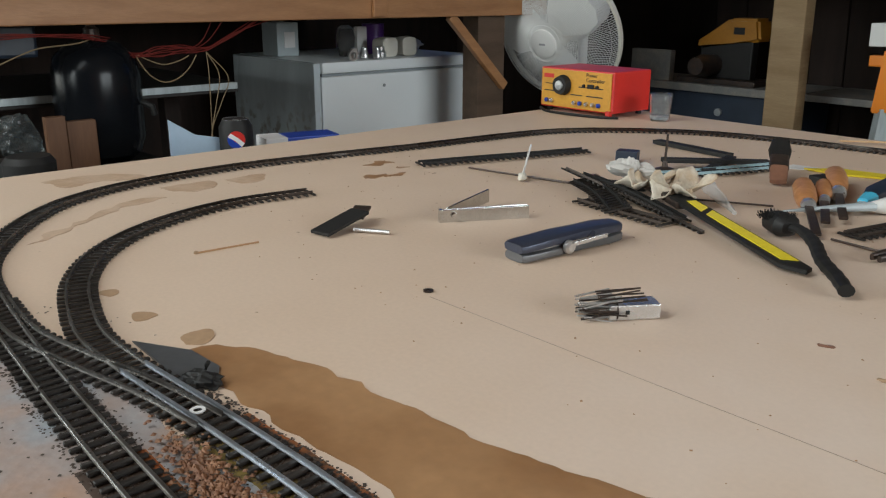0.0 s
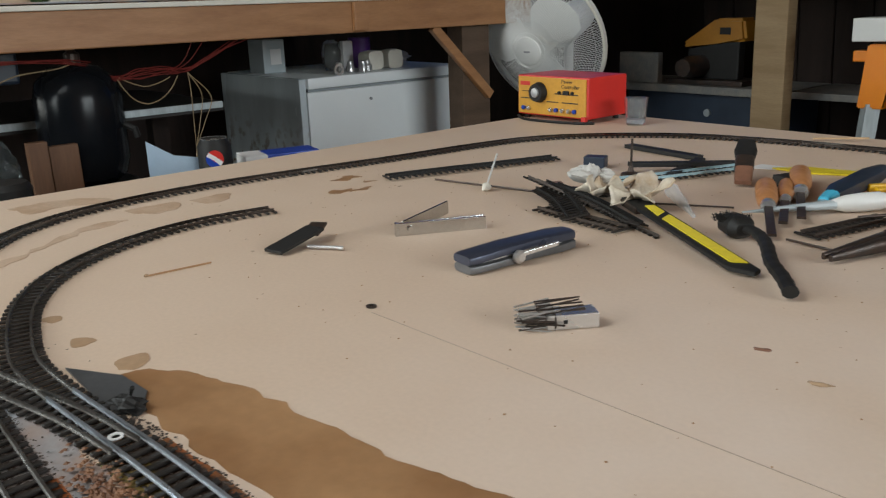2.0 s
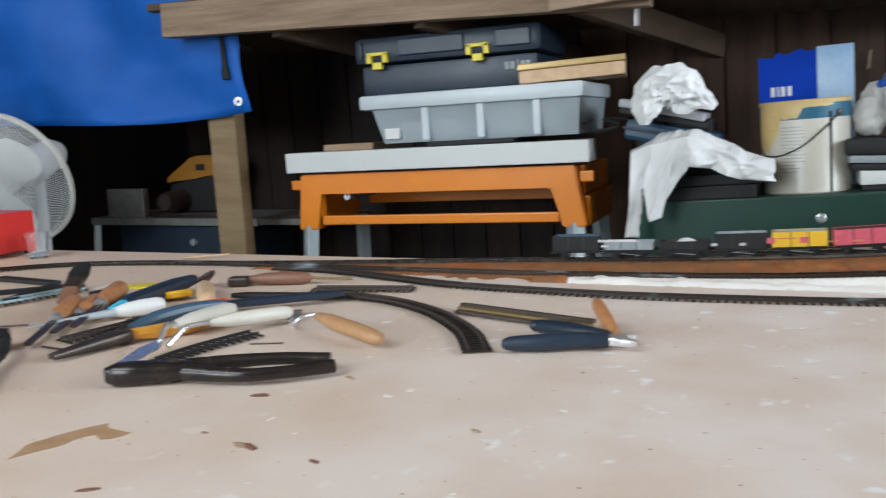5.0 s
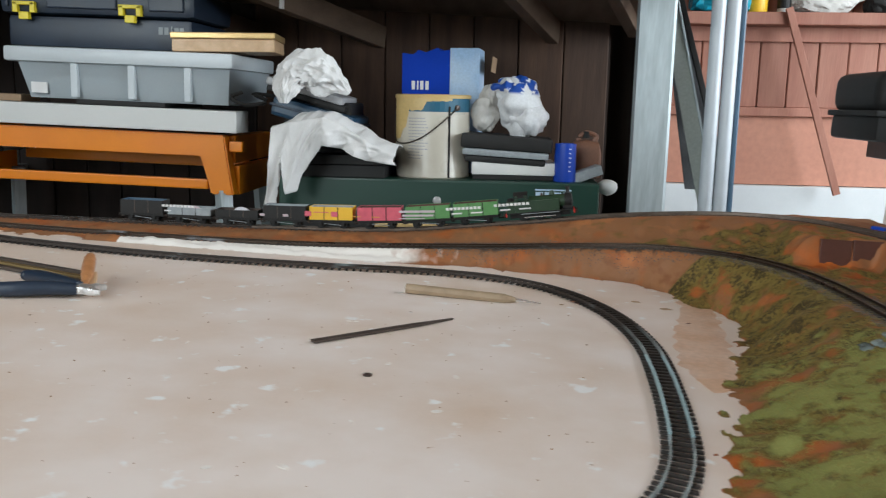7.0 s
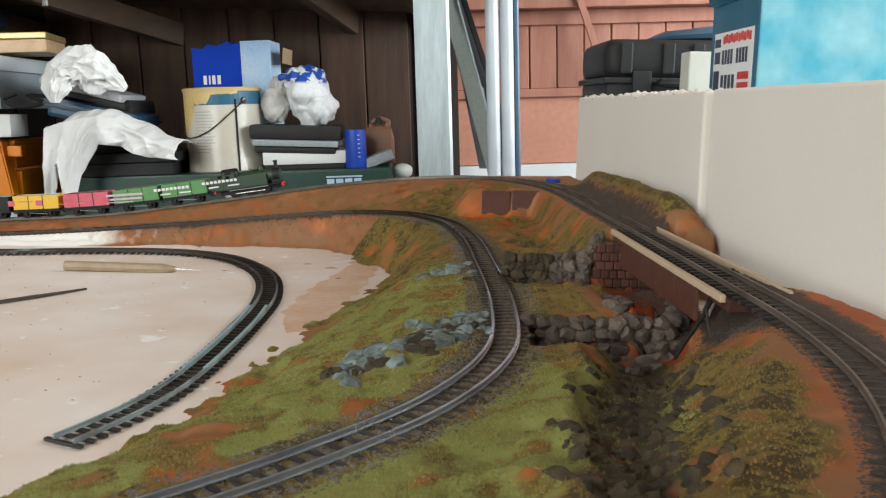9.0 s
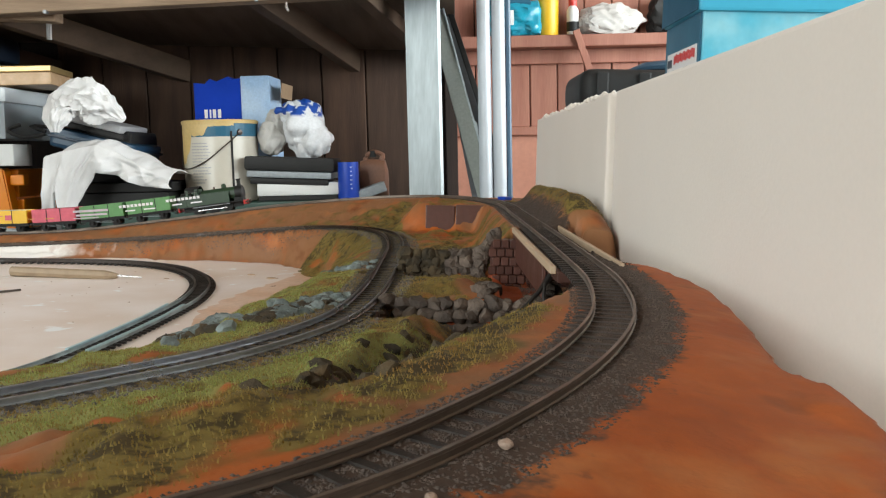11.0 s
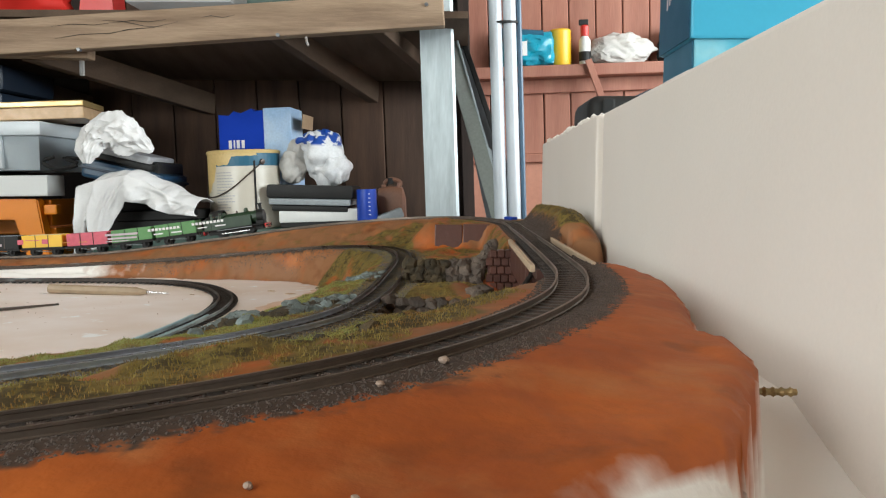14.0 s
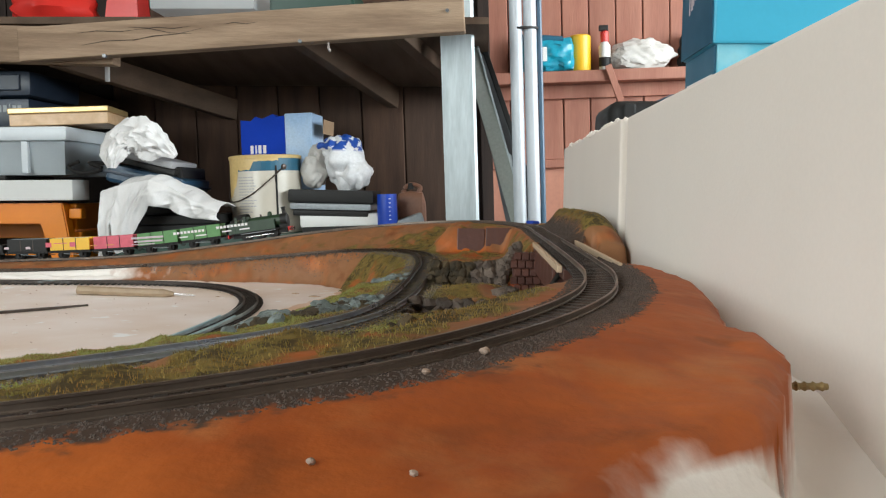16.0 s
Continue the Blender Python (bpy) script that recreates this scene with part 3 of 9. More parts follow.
PENCIL = material("pencil_mark", (0.46, 0.35, 0.27), 0.6, bump=0)
part("pencil_line", box(0, -0.00025, 0.0002, 0.60, 0.00025, 0.0004, m=span((-0.578, 0.915, 0), (-0.259, 0.926, 0))[0]), PENCIL, baseboard)
stain([(0.794, 1.296), (0.785, 1.381), (0.802, 1.501), (0.827, 1.603), (0.848, 1.753), (0.88, 1.794), (0.875, 1.663), (0.855, 1.487), (0.838, 1.381), (0.813, 1.306)], 0.008, 61, EARTH_WASH)
GREY_WASH = material("grey_wash", (0.30, 0.33, 0.36), 0.6, second=(0.40, 0.25, 0.175), amount=1.0, scale=13, bump=0.25)
stain([(-0.80, 0.56), (-0.66, 0.665), (-0.56, 0.672), (-0.40, 0.68), (-0.25, 0.68), (-0.1, 0.66), (-0.1, 0.53), (-0.4, 0.50), (-0.7, 0.50)], 0.01, 50, GREY_WASH, "grey_wash")

stain([(-0.928, 0.715), (-0.96, 0.747), (-0.984, 0.782), (-1.032, 0.837), (-1.038, 0.866), (-1.032, 0.893), (-1.018, 0.869), (-0.998, 0.817), (-0.958, 0.764), (-0.933, 0.729)], 0.008, 71, TRACK_WASH)
stain([(-1.075, 0.906), (-1.080, 0.939), (-1.072, 0.976), (-1.040, 0.957), (-1.034, 0.925)], 0.007, 72, TRACK_WASH)
stain([(-1.070, 0.99), (-1.075, 1.018), (-1.069, 1.044), (-1.041, 1.023), (-1.036, 0.996)], 0.007, 73, TRACK_WASH)
stain([(-1.207, 0.809), (-1.207, 0.86), (-1.194, 0.892), (-1.158, 0.924), (-1.145, 0.903), (-1.159, 0.865), (-1.155, 0.816)], 0.009, 74, TRACK_WASH)

# ---- running lines: centre lines with rail-top heights ----
OUTER = [(-0.60, 0.640, 0.006), (-0.72, 0.645, 0.006), (-0.85, 0.658, 0.006), (-0.935, 0.690, 0.006), (-1.02, 0.745, 0.006), (-1.075, 0.805, 0.006), (-1.110, 0.89, 0.006), (-1.124, 1.02, 0.006), (-1.112, 1.16, 0.006),
         (-1.088, 1.32, 0.006), (-1.072, 1.48, 0.006), (-1.048, 1.59, 0.006), (-0.985, 1.68, 0.006), (-0.875, 1.765, 0.006), (-0.73, 1.808, 0.006), (-0.55, 1.828, 0.006), (-0.38, 1.85, 0.007),
         (-0.2, 1.872, 0.010), (0.0, 1.885, 0.014), (0.2, 1.89, 0.019), (0.42, 1.89, 0.030), (0.6, 1.89, 0.053), (0.74, 1.888, 0.074), (0.85, 1.886, 0.087), (0.95, 1.865, 0.096), (1.035, 1.815, 0.100),
         (1.085, 1.73, 0.100), (1.106, 1.62, 0.100), (1.108, 1.45, 0.100), (1.109, 1.25, 0.100), (1.108, 1.05, 0.100), (1.104, 0.95, 0.100), (1.086, 0.855, 0.100), (1.045, 0.765, 0.099), (0.985, 0.695, 0.097),
         (0.88, 0.652, 0.090), (0.70, 0.640, 0.075), (0.4, 0.638, 0.045), (0.1, 0.638, 0.018), (-0.15, 0.638, 0.007), (-0.45, 0.638, 0.006), (-0.60, 0.640, 0.006)]
INNER = [(-0.56, 1.824, 0.006), (-0.42, 1.818, 0.006), (-0.25, 1.812, 0.006), (0.0, 1.808, 0.007), (0.3, 1.808, 0.012), (0.56, 1.806, 0.028), (0.71, 1.795, 0.042), (0.82, 1.76, 0.054), (0.905, 1.69, 0.061),
         (0.955, 1.59, 0.064), (0.974, 1.46, 0.064), (0.977, 1.30, 0.064), (0.975, 1.15, 0.064), (0.962, 1.04, 0.064), (0.925, 0.955, 0.064), (0.868, 0.89, 0.063), (0.79, 0.83, 0.060), (0.66, 0.76, 0.050),
         (0.45, 0.715, 0.030), (0.15, 0.70, 0.012), (-0.15, 0.70, 0.006), (-0.36, 0.703, 0.006), (-0.48, 0.697, 0.006), (-0.595, 0.686, 0.006)]
LEFT_CURVE = [(-0.595, 0.686, 0.006), (-0.66, 0.684, 0.006), (-0.72, 0.695, 0.006), (-0.786, 0.716, 0.006), (-0.847, 0.752, 0.006), (-0.897, 0.806, 0.006), (-0.932, 0.878, 0.006), (-0.944, 0.950, 0.006), (-0.935, 1.030, 0.006)]
BRANCH = [(-0.50, 0.692, 0.0062), (-0.56, 0.682, 0.0062), (-0.63, 0.664, 0.0062), (-0.70, 0.650, 0.0062), (-0.78, 0.652, 0.0062)]
LOOP = [(0.702, 1.045, 0.006), (0.728, 1.10, 0.006), (0.745, 1.17, 0.006), (0.757, 1.30, 0.006), (0.759, 1.43, 0.006), (0.735, 1.55, 0.006), (0.680, 1.645, 0.006), (0.60, 1.695, 0.006), (0.49, 1.705, 0.006), (0.36, 1.690, 0.006),
        (0.15, 1.682, 0.006), (0.0, 1.694, 0.006), (-0.12, 1.712, 0.006), (-0.22, 1.745, 0.006), (-0.34, 1.785, 0.006), (-0.46, 1.80, 0.006)]
GAUGE = 0.0165

sleeper_mesh = mesh_of("sleeper", box(-0.0017, -0.0152, -0.0022, 0.0017, 0.0152, 0.0, 0.0004, seg=1), SLEEPER)


def track(name, line, label, keep=lambda q: True, rail_mat=RAIL, pitch=0.0094, m=None, category="model track", sink=lambda q: 0.0, slim=1.0):
    """Two rails on sleepers along a line; sleepers inside the stretch of keep() are pieces of their own, the rest one part."""
    t = thing(name, label, category, m)
    pts = smooth_line(line, pitch)
    for side in (-1, 1):
        c = side * GAUGE / 2
        sec = [(c - 0.0011, -0.0032), (c + 0.0011, -0.0032), (c + 0.0011, -0.0027), (c + 0.0004, -0.0024), (c + 0.0004, -0.0010), (c + 0.0008, -0.0007), (c + 0.0008, 0.0), (c - 0.0008, 0.0), (c - 0.0008, -0.0007), (c - 0.0004, -0.0010), (c - 0.0004, -0.0024), (c - 0.0011, -0.0027)]
        part("rail", sweep(pts, [(c + slim * (a - c), b) for a, b in sec]), rail_mat, t)
    rest = bmesh.new()
    rng = random.Random(len(pts))
    count = 0
    for k, q in enumerate(pts):
        d = pts[min(k + 1, len(pts) - 1)] - pts[max(k - 1, 0)]
        a = math.atan2(d.y, d.x) + rng.uniform(-0.03, 0.03)
        pm = Matrix.Translation(q + Vector((0, 0, -0.0029 - sink(q)))) @ Matrix.Rotation(a, 4, "Z")
        if keep(q) and count < 300:
            s = new("sleeper", sleeper_mesh)
            s.parent, s.matrix_basis = t, pm
            count += 1
        else:
            box(-0.0017, -0.0152, -0.0022, 0.0017, 0.0152, 0.0, bm=rest, m=pm)
    if rest.verts:
        r = part("sleeper_bed", rest, SLEEPER, t)
        r["kind"] = "stuff"
    else:
        rest.free()
    return t


track("outer_track", OUTER[:20], "main loop of dark weathered model track round the bare board", lambda q: q.x < -0.9 and q.y < 1.15)
track("hill_track", OUTER[19:38], "brown weathered model track climbing over the hill", lambda q: q.x > 1.0 and q.y < 1.6, rail_mat=RAIL_HILL, sink=lambda q: 0.0002 if q.x > 0.4 else 0.0, slim=0.7)
track("siding_track", OUTER[37:], "straight model track along the front of the board", lambda q: q.x < -0.1)
track("inner_track", INNER, "inner loop of model track through the grassy bank", lambda q: q.x > 0.75 or (q.x < -0.3 and q.y < 0.8), rail_mat=RAIL_INNER)
track("curved_track", LEFT_CURVE, "curved model track ending open on the bare board", rail_mat=RAIL)
track("turnout_branch", BRANCH, "turnout of model track joining two lines", rail_mat=RAIL)
# frog and check rails of the turnout, its motor plate
turnout = thing("turnout_motor", "small dark turnout switch box beside the rails", "switch box")
part("plate", slab([(-0.640, 0.703), (-0.600, 0.727), (-0.565, 0.730), (-0.540, 0.716), (-0.560, 0.702)], 0.0008, 0.002), GUN_GREY, turnout)
part("housing", blob(0.011, 12, (1.25, 0.75, 0.36), 0.5, 2.2, 3, m=pose(-0.552, 0.713, 0.003, 0, 0, 20)), BLACK, turnout)
part("lever", tube([(-0.556, 0.716, 0.004), (-0.555, 0.717, 0.010), (-0.552, 0.717, 0.013)], 0.0014, 7), BLACK, turnout)
ring = thing("white_ring", "tiny white ring lying between the rails", "ring", pose(-0.515, 0.692, 0.004))
part("ring", lathe([(0.0026, 0.0), (0.0044, 0.0), (0.0044, 0.0008), (0.0026, 0.0008), (0.0026, 0.0)], 20, close=False), PAPER, ring)
track("loose_loop", LOOP[:], "loosely laid dark flexible track on the bare board", lambda q: q.x > 0.3, rail_mat=RAIL_LOOP)
bare = thing("bare_rails", "pale unpainted rails of the loose straight track", "model track")
for side in (-1, 1):
    pts = smooth_line(LOOP[:4] + [(0.7585, 1.38, 0.006)], 0.01)
    pts = [q for q in pts if q.y > 1.175]
    c = side * GAUGE / 2
    part("rail", sweep(pts, [(c - 0.0012, -0.0005), (c + 0.0012, -0.0005), (c + 0.0012, 0.0010), (c - 0.0012, 0.0010)]), RAIL_BLUE, bare)

# ---- landscape: one sheet shaped by the lines, the stream and the hills ----


def near_line(px, py, line, closed=False):
    """Distance of grid points to a line of (x, y, z), and the height there."""
    best = np.full(px.shape, 9.0)
    zz = np.zeros(px.shape)
    for a, b in zip(line, line[1:]):
        dx, dy = b[0] - a[0], b[1] - a[1]
        n2 = dx * dx + dy * dy + 1e-12
        t = np.clip(((px - a[0]) * dx + (py - a[1]) * dy) / n2, 0, 1)
        d = np.hypot(px - a[0] - t * dx, py - a[1] - t * dy)
        za = a[2] if len(a) > 2 else 0.0
        zb = b[2] if len(b) > 2 else 0.0
        hit = d < best
        best = np.where(hit, d, best)
        zz = np.where(hit, za + t * (zb - za), zz)
    return best, zz


def inside(px, py, poly):
    r = np.zeros(px.shape, bool)
    for a, b in zip(poly, poly[1:] + poly[:1]):
        c = ((a[1] > py) != (b[1] > py))
        with np.errstate(divide="ignore", invalid="ignore"):
            xs = (b[0] - a[0]) * (py - a[1]) / (b[1] - a[1] + 1e-12) + a[0]
        r ^= c & (px < xs)
    return r


def wave(px, py, f, seed):
    out = np.zeros(px.shape)
    rng = np.random.RandomState(seed)
    for k in range(7):
        a, ph = rng.uniform(0, 6.28), rng.uniform(0, 6.28)
        g = f * rng.uniform(0.6, 2.2)
        out += np.sin((px * math.cos(a) + py * math.sin(a)) * g + ph + 1.5 * np.sin(px * g * 0.5 + py * g * 0.4 + ph * 2)) / 7
    return out


def ss(a, b, v):
    t = np.clip((v - a) / (b - a), 0, 1)
    return t * t * (3 - 2 * t)


CUTS = [  # (x, y, floor height) of the channels, with half width and side slope
    ([(0.965, 1.086, 0.036), (1.03, 1.090, 0.034), (1.058, 1.076, 0.034)], 0.012, 3.2),
    ([(1.058, 1.076, 0.034), (1.034, 1.00, 0.047), (1.008, 0.93, 0.056), (0.994, 0.885, 0.064), (0.985, 0.84, 0.071), (0.979, 0.815, 0.077)], 0.009, 0.80),
    ([(1.058, 1.076, 0.034), (1.092, 1.11, 0.038), (1.102, 1.17, 0.045), (1.108, 1.24, 0.048)], 0.010, 2.6),
    ([(1.115, 1.14, 0.045), (1.118, 1.25, 0.048)], 0.022, 2.6),
    ([(1.050, 1.078, 0.037), (1.076, 1.098, 0.039), (1.084, 1.15, 0.044)], 0.015, 2.4),
    ([(0.975, 1.247, 0.054), (1.05, 1.246, 0.052), (1.11, 1.235, 0.048), (1.20, 1.235, 0.046)], 0.012, 3.0),
    ([(1.076, 1.160, 0.051), (1.086, 1.215, 0.050)], 0.016, 1.6),
]


def landscape(px, py):
    """Height of the ground and the shares of its coverings."""
    outer3, inner3 = [tuple(q) for q in smooth_line(OUTER, 0.03)], [tuple(q) for q in smooth_line(INNER, 0.03)]
    do, zo = near_line(px, py, outer3)
    di, zi = near_line(px, py, inner3)
    in_o, in_i = inside(px, py, OUTER), inside(px, py, INNER)
    bump = 0.0045 * wave(px, py, 60, 3) + 0.0030 * wave(px, py, 150, 4) + 0.0014 * wave(px, py, 210, 14)
    right = ss(0.55, 0.85, px) * (1 - ss(1.62, 1.75, py))
    w = 0.022 + right * (0.045 + 0.20 * ss(1.62, 0.95, py)) + 0.016 * wave(px, py, 45, 8) + 0.008 * wave(px, py, 130, 9)
    h_in = (zi - 0.0040) * (1 - ss(0.0, 1.0, (di - 0.016) / w)) + bump * np.clip(di * 30 - 0.5, 0, 1)
    h_in = np.where(di > w + 0.018, -0.02, np.where(h_in < 0.001, h_in - 0.002, h_in))
    ridge = (px > -0.02) & (px < 0.54) & (py > 1.70) & in_i
    h_in = np.where(ridge, np.maximum(h_in, (0.0060 + 0.9 * bump) * ss(0.052, 0.036, di) * ss(0.012, 0.022, di) * ss(0.545, 0.44, px + 3 * bump) - 0.001), h_in)
    # between the two lines: a low basin behind the stream, an even slope in front and at the back
    even = ss(0.12, 0.88, di / (di + do + 1e-6))
    basin = 1 - ss(0.018, 0.052 - 0.014 * ss(1.50, 1.62, py), do)
    low = ss(1.02, 1.10, py) * (1 - ss(1.650, 1.658, py)) * ss(0.93, 0.98, px)
    mixw = even * (1 - low) + basin * low
    corner = ss(0.955, 0.998, px) * ss(1.656, 1.662, py)
    mixw = np.maximum(mixw, corner)
    soft = np.clip(np.minimum(di, do - 0.012) * 30 - 0.5, 0, 1)
    h_mid = zi * (1 - mixw) + zo * mixw - 0.0036 + 1.5 * bump * soft
    h_mid = h_mid + 0.008 * np.exp(-((py - 1.285) / 0.02) ** 2) * (px < 1.07) * ss(0.012, 0.03, di) + 0.006 * np.exp(-((py - 1.16) / 0.04) ** 2) * ss(0.012, 0.03, di) * ss(0.03, 0.05, do)
    edge = np.interp(py, (0.45, 0.62, 0.64, 0.653, 0.664, 0.684, 0.703, 0.726, 0.747, 0.765, 0.797, 0.818, 0.86, 0.915, 0.96, 1.005, 1.035, 1.055, 1.10, 1.27), (1.06, 1.06, 1.068, 1.078, 1.092, 1.110, 1.119, 1.128, 1.137, 1.143, 1.148, 1.1395, 1.148, 1.158, 1.164, 1.165, 1.156, 1.134, 1.132, 1.133)) + 0.002 * wave(px * 0, py, 160, 6)
    h_out = zo - 0.0034 + 0.0012 * ss(0.009, 0.013, do) - 0.005 * ss(0.028, 0.07, do) + 0.25 * bump * np.clip(do * 30 - 0.6, 0, 1)
    mound = 0.028 * np.exp(-((np.maximum(0, np.abs(px - 1.152) - 0.006) / 0.016) ** 2)) * ss(1.265, 1.32, py + 0.3 * (px - 1.155)) * (1 - ss(1.60, 1.72, py))
    h_out = h_out + mound * (1 + 30 * bump)
    cliff = np.where(py < 1.27, edge, 1.174)
    h_out = h_out - 0.005 * ss(cliff - 0.008, cliff, px) * (py < 1.27) 
    ledge = np.interp(py, (0.47, 0.60, 0.70, 0.777, 0.83, 1.00, 1.22), (0.004, 0.012, 0.030, 0.047, 0.062, 0.067, 0.070)) + 0.25 * bump
    ledge = np.maximum(ledge, (zo - 0.014 - 1.1 * np.maximum(0, px - cliff) + 0.8 * bump) * ss(0.71, 0.67, py))
    h_out = np.where(px > cliff, np.where(py < 1.27, ledge, -0.02), h_out)
    h_out = np.where((py > 1.80) & (px < 0.95), (zo - 0.0045) * (1 - ss(0.020, 0.048, do)) - 0.001, h_out)
    h = np.where(in_i, h_in, np.where(in_o, h_mid, h_out))
    # front of the board under the two lines
    front = (py < 0.9) & (px < 0.6)
    h_front = np.maximum((zo - 0.0055) - 0.6 * np.maximum(0, do - 0.02), (zi - 0.0055) - 0.6 * np.maximum(0, di - 0.02))
    h = np.where(front, h_front, h)
    # the channels cut through
    bed = np.zeros(px.shape, bool)
    rocky = np.zeros(px.shape)
    for k, (line, width, slope) in enumerate(CUTS):
        d, floor = near_line(px, py, line)
        slope = np.where(py < 1.08, 1.0, slope) if k == 0 else slope
        cut = floor + 0.4 * bump + slope * np.maximum(0, d - width * (1 + 12 * bump / 0.05))
        room = (px > 0.955) & (px < 1.17) & ((di > 0.019) | (py > 1.0) & (di > 0.016))
        if k < 2 or k == 4:
            room &= in_o
        h = np.where((h > 0) & room, np.minimum(h, cut), h)
        bed |= (d < width + 0.004) & room
        if k == 1:
            rocky = np.where(room, 0.80 * ss(0.036, 0.010, d), 0)
    ballast = np.clip(1.3 - np.minimum(np.where(in_o, do / 0.72, do / 1.5), di) / 0.021, 0, 1) * ((px > 0.2) | front)
    ballast = np.where(in_i & (di > 0.02), 0, ballast)
    ballast = np.where(bed, 0, ballast)
    patch = 0.5 + 0.5 * wave(px, py, 55, 21)
    fleck = wave(px, py, 190, 25)
    grass = np.where(in_i, ss(0.60, 0.74, px) * (0.46 + 0.50 * patch + 0.3 * fleck) * ss(-0.006, 0.003, h), np.where(in_o, (0.26 + 0.65 * patch + 0.35 * fleck - 0.03 * low * ss(1.3, 1.4, py)) * ss(0.5, 0.75, px), 0.0))
    grass = np.where((~in_i) & (~in_o) & (py > 1.30) & (py < 1.74), 0.60 + 0.40 * patch + 0.3 * fleck, grass)
    grass = np.where(bed, 0, grass)
    grass = np.where(in_o & (~in_i) & (py > 1.80), 0.35 * ss(0.3, 0.8, px), grass)
    grass = np.where(in_i & (py > 1.70), grass * 0.1, grass)
    grass = np.maximum(grass, np.where((py > 1.125) & (py < 1.225) & in_o & ~in_i & (do > 0.035), 0.60 * ~bed, 0))
    grass = np.where(in_o & ~in_i & (py < 1.04) & ~bed, np.maximum(grass, 0.54 - 0.14 * ss(1.05, 1.09, px) * ss(0.80, 0.90, py) + 0.30 * patch + 0.4 * fleck), grass)
    grass = grass * np.where(in_o, ss(0.015, 0.024, do), ss(0.020, 0.034, do))
    lush = np.where(in_i & (di > 0.024) & (py < 1.5), 0.24 + 0.72 * patch + 0.35 * fleck, 0.0) * ss(1.6, 1.2, py) * ss(-0.004, 0.003, h)
    lush = np.where(in_o & ~in_i & (py < 1.02) & (di > 0.02) & (di < 0.15), (0.44 + 0.55 * patch + 0.4 * fleck) * ss(0.15, 0.09, di) * (0.35 + 0.65 * ss(1.065, 1.03, px)) * ss(0.020, 0.034, do), lush)
    bare = ss(0.24, 0.55, wave(px, py, 42, 33)) * ss(0.70, 0.80, px) * np.where(in_i, 0.55, 1.0)
    rust = in_o & ~in_i & (py < 1.0)
    strip = np.where(rust, ss(0.036, 0.024, do) * (0.3 + 0.5 * patch) * (0.25 + 0.6 * ss(1.0, 1.04, px)), 0.0)
    grass = grass * (1 - 0.75 * np.maximum(bare, strip))
    lush = lush * (1 - 0.8 * np.maximum(bare, strip))
    plaster = np.where((py < 1.27) & (px > 0.9), np.maximum(0.95 * ss(cliff - 0.034, cliff + 0.004, px) * ss(0.69, 0.62, py) * ss(1.04, 1.09, px), 1.35 * ss(cliff - 0.003, cliff + 0.004, px) * ss(1.24, 1.20, py)), 0.0)
    wet = np.where(bed & in_o & ~in_i, 0.75, 0.0)
    plaster = np.where(in_i & (di > 0.012) & (px > 0.03) & (px < 0.54) & (py > 1.7), 1.30 - 1.2 * ss(0.40, 0.53, px) - 0.6 * ss(0.040, 0.052, di) + 0.35 * fleck, plaster)
    umber = np.where((py > 1.70) & (px < 0.95), 0.76, np.where(in_o, 0.56 + 0.2 * patch, np.where(in_i & (px > 0.45), 0.95 + 0.2 * patch, np.where((~in_i) & (py > 1.2), 0.72 + 0.2 * patch, 0.1))))
    return h, dict(grass=grass, lush=lush, ballast=ballast, plaster=plaster, umber=umber, rocky=rocky, bed=wet)


nx, ny = 420, 364
gx, gy = np.meshgrid(np.linspace(-0.50, 1.181, nx), np.linspace(0.475, 1.93, ny))
gh, cover = landscape(gx, gy)


def terrain_mesh():
    keep = gh > -0.004
    quad = keep[:-1, :-1] | keep[1:, :-1] | keep[:-1, 1:] | keep[1:, 1:]
    drop = (gh < -0.01)
    hh = np.where(drop, -0.001, gh)
    idx = np.arange(nx * ny).reshape(ny, nx)
    js, is_ = np.nonzero(quad)
    faces = np.stack([idx[js, is_], idx[js, is_ + 1], idx[js + 1, is_ + 1], idx[js + 1, is_]], 1)
    used, inv = np.unique(faces, return_inverse=True)
    co = np.stack([gx.ravel(), gy.ravel(), hh.ravel()], 1)[used]
    me = bpy.data.meshes.new("landscape")
    me.from_pydata(co.tolist(), [], inv.reshape(-1, 4).tolist())
    for key, val in cover.items():
        at = me.attributes.new(key, "FLOAT", "POINT")
        at.data.foreach_set("value", val.ravel()[used].astype(np.float32))
    me.materials.append(EARTH)
    me.polygons.foreach_set("use_smooth", [True] * len(me.polygons))
    return me


tagged(new("landscape", terrain_mesh()), "orange earth and grass model hillside on the raised end", "landscape", kind="structure")


def sample(field, x, y):
    u = max(0.0, min(nx - 1.001, (x + 0.50) / 1.681 * (nx - 1)))
    v = max(0.0, min(ny - 1.001, (y - 0.475) / 1.455 * (ny - 1)))
    i, j = int(u), int(v)
    a, b = u - i, v - j
    return float((field[j, i] * (1 - a) + field[j, i + 1] * a) * (1 - b) + (field[j + 1, i] * (1 - a) + field[j + 1, i + 1] * a) * b)


def height_at(x, y):
    return sample(gh, x, y)


